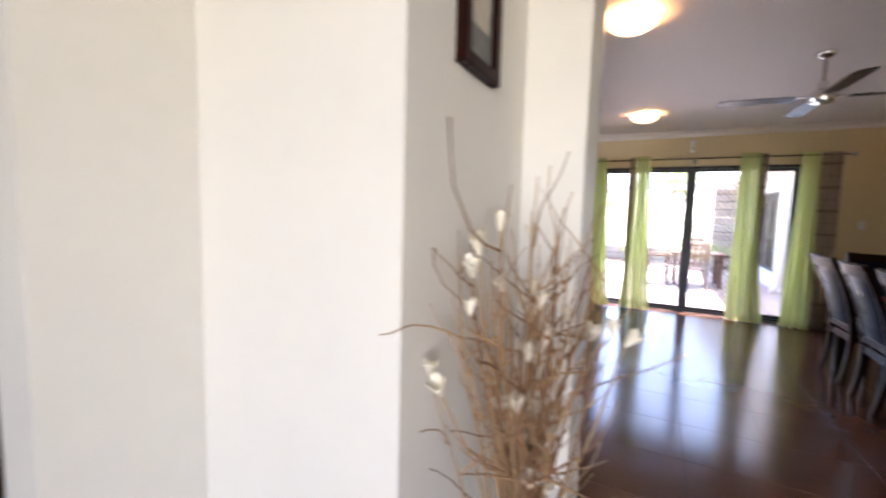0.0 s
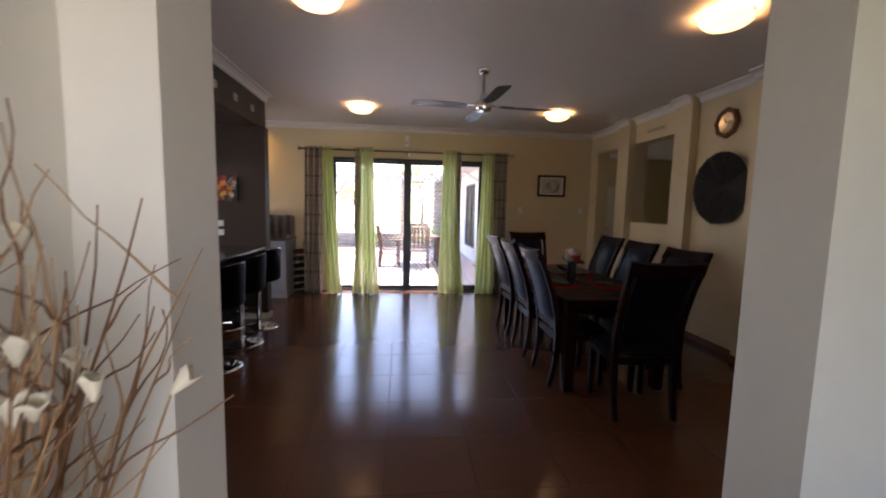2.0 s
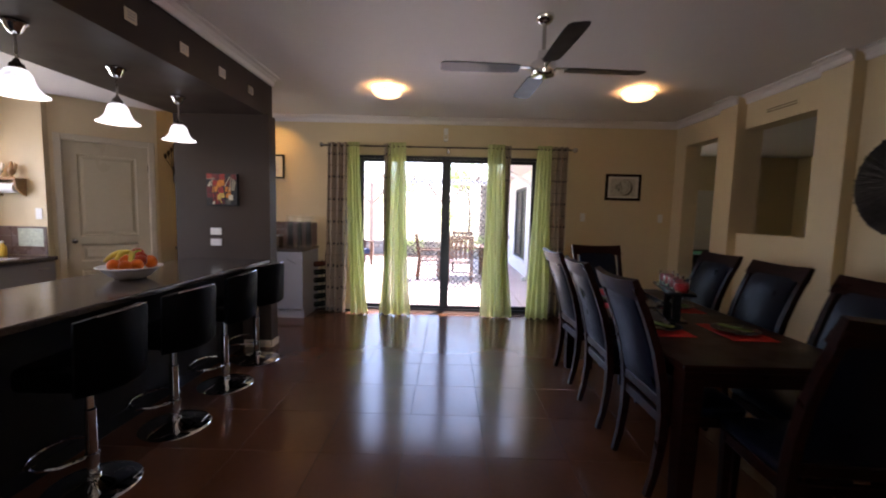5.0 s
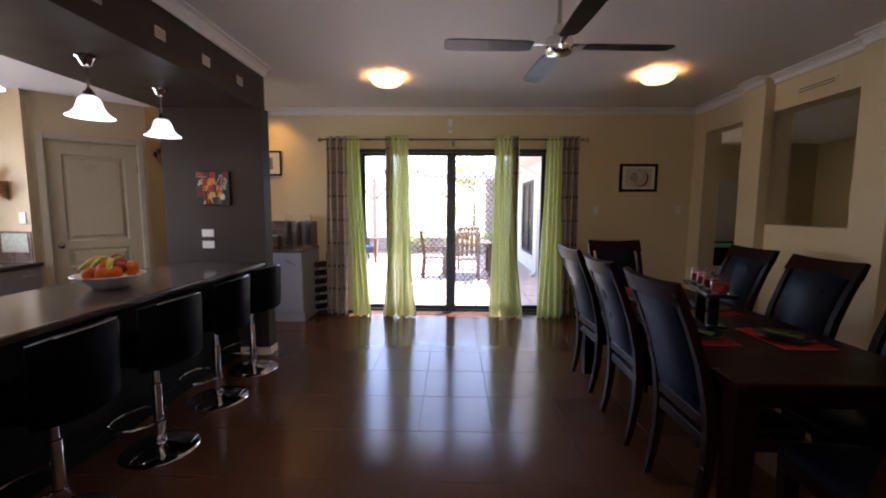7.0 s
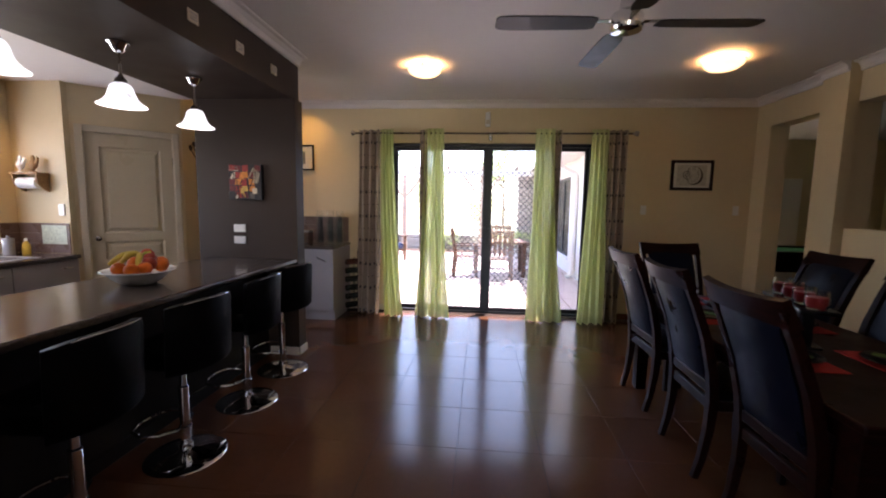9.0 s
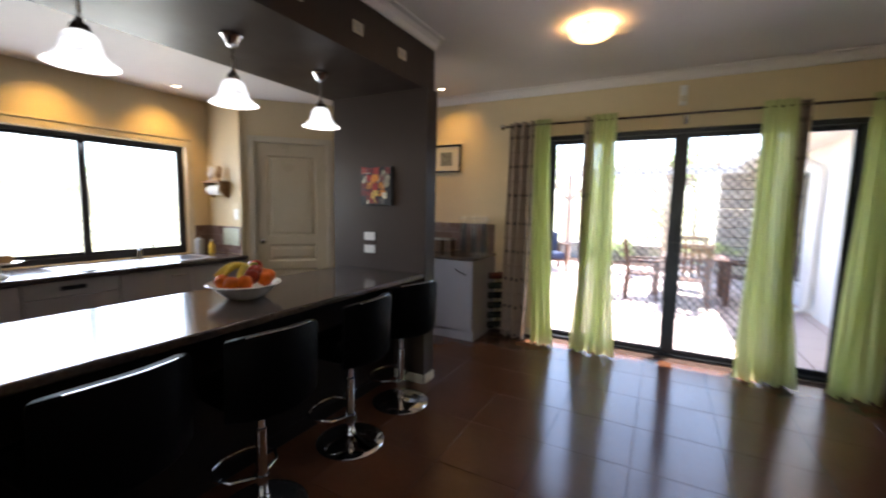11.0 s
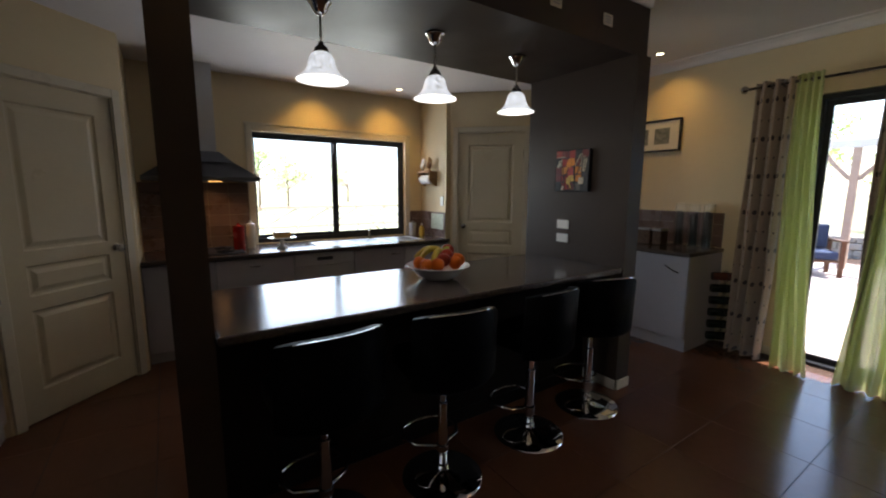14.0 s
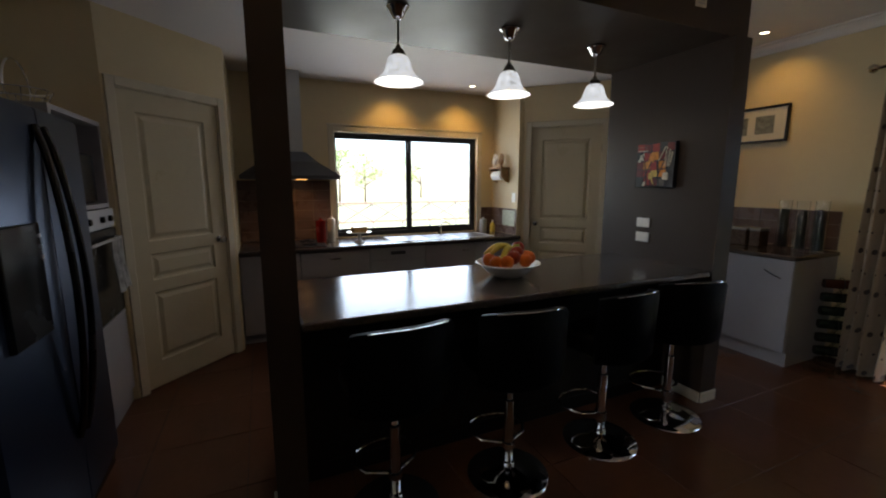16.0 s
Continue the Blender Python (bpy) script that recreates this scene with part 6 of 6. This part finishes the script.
part("body", box(-0.25, 0.25, -0.6, 0.6, 0.0, 2.0, 0.01), M_DARKWOOD, dsk)
for a, b in ((-0.58, -0.01), (0.01, 0.58)):
    dr = part("cabinet_door", box(-0.272, -0.251, a, b, 0.06, 1.96, 0.004), M_DARKWOOD, dsk)
    part("handle", box(-0.29, -0.2725, (b - 0.06 if a < 0 else a + 0.04), (b - 0.04 if a < 0 else a + 0.06), 1.0, 1.12, 0.004), M_CHROME, dr)

# ---- outside ----
M_GRASS = mat("dry_pale_grass", (0.36, 0.34, 0.18), 0.95, var=0.35, scale=0.6, bump=0.4, bump_scale=8)
M_PAVE = mat("pinkish_patio_paver", (0.48, 0.38, 0.33), 0.7, var=0.15, scale=3, rnd=0.3, bump=0.1, bump_scale=40)
M_RENDER = mat("white_rendered_wall", (0.72, 0.70, 0.66), 0.8, var=0.06, scale=3, bump=0.2, bump_scale=80)
M_TEAK = wood("oiled_outdoor_timber", (0.07, 0.029, 0.015), (0.135, 0.058, 0.03), 0.55)
# brown timber made paler: the outdoor glare is put into its colour
M_POSTW = wood("glare_paled_timber", (0.36, 0.25, 0.19), (0.48, 0.36, 0.28), 0.7)
M_ROOF = mat("pale_steel_roof", (0.45, 0.45, 0.46), 0.4, 0.4, var=0.1)
M_LEAF = mat("olive_green_leaf", (0.12, 0.15, 0.06), 0.6, var=0.4, scale=6, rnd=0.3)
_nt = M_LEAF.node_tree
_tl, _ad = _nt.nodes.new("ShaderNodeBsdfTranslucent"), _nt.nodes.new("ShaderNodeAddShader")
_tl.inputs[0].default_value = (0.24, 0.30, 0.10, 1)
_nt.links.new(_nt.nodes["Principled BSDF"].outputs[0], _ad.inputs[0])
_nt.links.new(_tl.outputs[0], _ad.inputs[1])
_nt.links.new(_ad.outputs[0], _nt.nodes["Material Output"].inputs[0])
M_BARK = mat("grey_brown_bark", (0.16, 0.12, 0.09), 0.9, var=0.3, scale=12, bump=0.6, bump_scale=40)
M_STONE = mat("pale_field_stone", (0.42, 0.38, 0.33), 0.85, var=0.25, scale=6, rnd=0.5, bump=0.5, bump_scale=30)
structure("ground", box(-400, 400, -400, 400, -0.4, -0.14), M_GRASS, "dry pale grass reaching the horizon", "ground")
structure("patio_slab", box(-6.5, 3.9, 10.17, 18.2, -0.139, -0.026), M_GROUT, "concrete patio slab under the pavers", "patio")
structure("threshold", box(-0.75, 1.87, 9.962, 10.168, -0.02, -0.003), M_PAVE, "paved sill below the sliding doors", "sill")


def pavers(name, label, x0, y0, nx, ny, s, z, material, category, gap=0.004, th=0.018, keep=None):
    t = thing(name, label, category, kind="structure")
    base = box(gap / 2, s - gap / 2, gap / 2, s - gap / 2, -th, 0, 0.0008)
    first = None
    for i in range(nx):
        for j in range(ny):
            if keep and not keep(x0 + (i + 0.5) * s, y0 + (j + 0.5) * s):
                continue
            if first is None:
                first = o = part("tile", base, material, t)
            else:
                o = first.copy()
                scene.collection.objects.link(o)
            o.location = (x0 + i * s, y0 + j * s, z)
    return t


ev = thing("eave", "white lined eave with gutter over the sliding doors", "eave", kind="structure")
part("soffit", box(-4.6, 1.88, 10.162, 10.62, 2.44, 2.46), M_RENDER, ev)
part("fascia", box(-4.6, 1.88, 10.621, 10.645, 2.42, 2.58), M_RENDER, ev)
b = bmesh.new()
ring_loft(b, [[(x, 10.68, 2.59), (x, 10.68, 2.62), (x, 10.20, 2.90), (x, 10.20, 2.87)] for x in (-4.6, 1.88)])
part("roof_edge", b, M_ROOF, ev)
b = bmesh.new()
ring_loft(b, [[(x, 10.647, 2.56), (x, 10.647, 2.47), (x, 10.67, 2.445), (x, 10.74, 2.45), (x, 10.752, 2.57), (x, 10.74, 2.57), (x, 10.735, 2.462), (x, 10.672, 2.458), (x, 10.66, 2.475), (x, 10.66, 2.56)] for x in (-4.6, 1.78)])
part("gutter", b, M_RENDER, ev)

wg = thing("house_wing", "white rendered house wing with eave and dark window", "house")
WX = 2.42
b = bmesh.new()
for q in ((10.17, 13.85, -0.14, 2.46), (15.55, 19.0, -0.14, 2.46), (13.85, 15.55, -0.14, 0.32), (13.85, 15.55, 2.12, 2.46)):
    bx(b, WX, WX + 0.2, *q)
part("wall", b, M_RENDER, wg)
w = bmesh.new()
for q in ((13.85, 13.91, 0.32, 2.12), (15.49, 15.55, 0.32, 2.12), (14.67, 14.73, 0.38, 2.06), (13.91, 15.49, 2.06, 2.12), (13.91, 15.49, 0.32, 0.38)):
    bx(w, WX + 0.03, WX + 0.07, *q)
wf = part("window", w, M_ALU, wg)
part("pane", box(WX + 0.05, WX + 0.056, 13.91, 15.49, 0.38, 2.06), M_BLACK, wf)
part("sill", box(WX - 0.03, WX + 0.029, 13.8, 15.6, 0.27, 0.319, 0.006), M_RENDER, wf)
part("soffit", box(1.9, WX - 0.001, 10.17, 19.3, 2.44, 2.46), M_RENDER, wg)
b = bmesh.new()
ring_loft(b, [[(1.88, y, 2.5), (1.88, y, 2.55), (3.7, y, 3.25), (3.7, y, 3.18)] for y in (10.17, 19.3)])
part("roof", b, M_ROOF, wg)
b = bmesh.new()
ring_loft(b, [[(1.898, y, 2.55), (1.898, y, 2.44), (1.87, y, 2.42), (1.80, y, 2.43), (1.79, y, 2.55), (1.80, y, 2.55), (1.81, y, 2.44), (1.865, y, 2.435), (1.88, y, 2.45), (1.885, y, 2.55)] for y in (10.3, 19.3)])
part("gutter", b, M_RENDER, wg)
b = bmesh.new()
tube(b, [(1.84, 13.1, 2.43), (1.86, 13.1, 2.36), (WX - 0.08, 13.1, 2.12), (WX - 0.05, 13.1, 2.02), (WX - 0.05, 13.1, 0.12), (WX - 0.09, 13.1, 0.04), (WX - 0.18, 13.1, 0.0)], 0.045, 10)
part("downpipe", b, M_RENDER, wg, smooth=True)


def pergola_post(x, y):
    t = thing("pergola_post", "timber pergola post with angled braces", "post", pose(x, y, -0.026), group="pergola posts")
    part("post", box(-0.06, 0.06, -0.06, 0.06, 0, 2.31, 0.01), M_POSTW, t)
    for s in (-1, 1):
        b = bmesh.new()
        sweep_box(b, [(s * 0.06, 0, 1.72), (s * 0.30, 0, 2.0), (s * 0.52, 0, 2.31)], 0.07, 0.075, (0, 1, 0))
        part("brace", b, M_POSTW, t)


for x in (-3.95, -1.75, 0.48):
    pergola_post(x, 16.4)
pb = thing("pergola_roof", "pale painted pergola beam with short rafters", "pergola")
part("beam", box(-6.4, 2.0, 16.33, 16.47, 2.286, 2.44, 0.006), M_RENDER, pb)
for k in range(9):
    part("rafter", box(-6.2 + 0.95 * k, -6.12 + 0.95 * k, 16.1, 18.1, 2.441, 2.54, 0.004), M_POSTW, pb)


def slat_chair(group):
    """Faces +y."""
    c = thing("outdoor_chair", "slatted timber outdoor chair", "chair", group=group)
    for x in (-0.24, 0.24):
        b = bmesh.new()
        sweep_box(b, [(x, -0.26, 0), (x, -0.22, 0.42), (x, -0.30, 0.98)], 0.045, 0.06)
        part("back_post", b, M_TEAK, c)
        part("leg", box(x - 0.025, x + 0.025, 0.18, 0.23, 0, 0.64), M_TEAK, c)
        part("armrest", box(x - 0.035, x + 0.035, -0.24, 0.26, 0.641, 0.67, 0.006), M_TEAK, c)
    for k in range(6):
        part("seat_slat", box(-0.215, 0.215, -0.20 + 0.072 * k, -0.14 + 0.072 * k, 0.41, 0.432), M_TEAK, c)
    for k in range(5):
        xx = -0.19 + 0.095 * k
        b = bmesh.new()
        sweep_box(b, [(xx, -0.225, 0.5), (xx, -0.30, 0.95)], 0.06, 0.016)
        part("back_slat", b, M_TEAK, c)
    b = bmesh.new()
    bx(b, -0.27, 0.27, -0.33, -0.27, 0.92, 1.0, 0.01)
    part("top_rail", b, M_TEAK, c)
    return c


oc = slat_chair("chairs on the patio")
oc.matrix_basis = pose(0.85, 12.75, -0.025, 0, 0, 0)
for x, y, r in ((0.18, 13.05, -84), (0.95, 14.3, 180), (1.62, 13.5, 90)):
    copy_thing(oc, pose(x, y, -0.025, 0, 0, r))
otb = thing("outdoor_table", "square slatted timber patio table", "table", pose(0.95, 13.45, -0.025))
for k in range(10):
    part("slat", box(-0.5 + 0.1 * k + 0.004, -0.4 + 0.1 * k - 0.004, -0.5, 0.5, 0.70, 0.73), M_TEAK, otb)
for x in (-0.42, 0.42):
    for y in (-0.42, 0.42):
        part("leg", box(x - 0.035, x + 0.035, y - 0.035, y + 0.035, 0, 0.6985), M_TEAK, otb)
    part("apron", box(x - 0.02, x + 0.02, -0.384, 0.384, 0.6, 0.6985), M_TEAK, otb)
M_CUSH = mat("navy_blue_cushion", (0.03, 0.045, 0.10), 0.9, var=0.2, scale=20)
so_ = thing("outdoor_armchair", "low timber armchair with navy cushion", "chair", pose(-1.95, 15.2, -0.025, 0, 0, -150))
for x in (-0.35, 0.35):
    for y in (-0.3, 0.3):
        part("leg", box(x - 0.03, x + 0.03, y - 0.03, y + 0.03, 0, 0.62), M_TEAK, so_)
    part("armrest", box(x - 0.05, x + 0.05, -0.36, 0.36, 0.621, 0.65), M_TEAK, so_)
part("seat_frame", box(-0.32, 0.32, -0.32, 0.32, 0.26, 0.3), M_TEAK, so_)
part("cushion", box(-0.31, 0.31, -0.3, 0.32, 0.301, 0.45, 0.04, 3), M_CUSH, so_, smooth=True)
part("back_cushion", box(-0.31, 0.31, -0.36, -0.22, 0.451, 0.9, 0.04, 3), M_CUSH, so_, smooth=True)

sw = thing("garden_wall", "low pale stone garden wall", "wall")
rs = random.Random(8)
base = None
for row in range(4):
    x = -6.4 + rs.uniform(0, 0.2)
    while x < 2.0:
        L = 0.42
        if base is None:
            base = o = part("stone", box(-0.205, 0.205, -0.15, 0.15, 0.0, 0.145, 0.02), M_STONE, sw)
        else:
            o = base.copy()
            scene.collection.objects.link(o)
        o.location = (x, 18.4 + rs.uniform(-0.02, 0.02), -0.139 + row * 0.15)
        x += L


pil = thing("stone_pillar", "pale stone pillar at the patio edge", "pillar")
for row in range(11):
    for sx in (0, 1):
        w = 0.28 + 0.1 * ((row + sx) % 2)
        x0 = 1.55 if sx == 0 else 1.55 + (0.28 + 0.1 * (row % 2)) + 0.01
        part("stone", box(x0, x0 + w, 16.9 + rs.uniform(-0.02, 0.02), 17.5, -0.02 + row * 0.22, -0.02 + row * 0.22 + 0.212, 0.025), M_STONE, pil)


def tree(x, y, h, seed, spread=1.0, label="pale olive gum tree beyond the garden"):
    rt = random.Random(seed)
    t = thing("tree", label, "tree", pose(x, y, -0.14), group="garden trees")
    tb = bmesh.new()
    tube(tb, [(0, 0, 0), (0.05, 0.02, h * 0.25), (-0.05, 0.05, h * 0.5), (0.03, 0, h * 0.8)], [0.05 * h / 2, 0.04 * h / 2, 0.025 * h / 2, 0.01], 8)
    ends = []
    for k in range(9):
        a, z = rt.uniform(0, 6.28), h * rt.uniform(0.3, 0.75)
        e = (spread * h * 0.3 * math.cos(a) * rt.uniform(0.5, 1), spread * h * 0.3 * math.sin(a) * rt.uniform(0.5, 1), z + h * rt.uniform(0.08, 0.25))
        tube(tb, [(0, 0, z), (e[0] * 0.5, e[1] * 0.5, (z + e[2]) / 2 - 0.05), e], [0.012 * h, 0.008 * h, 0.004], 6)
        ends.append(e)
    part("trunk", tb, M_BARK, t, smooth=True)
    V, F = [], []
    for e in ends + [(0, 0, h * 0.9)]:
        for k in range(150):
            d = Vector((rt.gauss(0, 1), rt.gauss(0, 1), rt.gauss(0, 0.7))) * h * 0.085
            c = Vector(e) + d
            s = h * 0.02
            u = Vector((rt.uniform(-1, 1), rt.uniform(-1, 1), rt.uniform(-1, 1))).normalized() * s
            v = u.cross(Vector((rt.uniform(-1, 1), rt.uniform(-1, 1), rt.uniform(-1, 1)))).normalized() * s * 0.5
            n = len(V)
            V += [c - u, c + v, c + u, c - v]
            F.append((n, n + 1, n + 2, n + 3))
    me = bpy.data.meshes.new("crown")
    me.from_pydata(V, [], F)
    me.materials.append(M_LEAF)
    cr = new("crown", me)
    cr.parent = t


for i, (x, y, h) in enumerate(((-6, 27, 5), (-2.5, 30, 4.2), (2, 33, 5.5), (6, 28, 5), (1.5, 16.1, 0.9), (0.9, 17.7, 0.8), (-0.6, 17.8, 0.7), (0.6, 24, 2.2), (-11, 31, 6), (-31, 11.0, 4.3), (-33, 13.4, 4.0), (-48, 24, 5))):
    tree(x, y, h, 100 + i, *((1.6, "leafy green garden shrub beside the patio") if h < 1 else (1.5,) if x < -30 else ()))
# braced timber fence beyond the kitchen window
fc = thing("fence", "pale painted timber fence with crossed braces", "fence")
for k in range(13):
    y = 7.0 + 1.1 * k
    part("post", box(-14.06, -13.94, y - 0.03, y + 0.03, -0.139, 0.9, 0.008), M_RENDER, fc)
    if k < 12:
        for za, zb in ((0.2, 0.78), (0.78, 0.2)):
            b = bmesh.new()
            sweep_box(b, [(-13.93 + 0.03 * (za > zb), y + 0.05, za), (-13.93 + 0.03 * (za > zb), y + 1.05, zb)], 0.025, 0.05, (1, 0, 0))
            part("brace", b, M_STONE, fc)
for z in (0.14, 0.80):
    part("rail", box(-13.94, -13.88, 6.9, 20.3, z, z + 0.07), M_POSTW, fc)

# ---- floor tiles and pavers ----
S = 0.492
X0T = 0.353 - 9 * S
pavers("floor_tiles", "glossy brown square porcelain floor tiles", X0T, 6.37 - 8 * S, 16, 16, S, 0.0, M_TILE, "floor tiles", gap=0.0028, th=0.0035, keep=lambda x, y: y < 9.9 and -4.2 < x < 3.9)
pavers("floor_tiles_outer", "glossy brown square porcelain floor tiles", X0T, 6.37 - 13 * S, 25, 5, S, 0.0, M_TILE, "floor tiles", gap=0.0028, th=0.0035)
pavers("patio_pavers", "pinkish square patio pavers", -3.2, 10.17, 12, 14, 0.5, -0.025 + 0.003, M_PAVE, "pavers", gap=0.01, th=0.003)
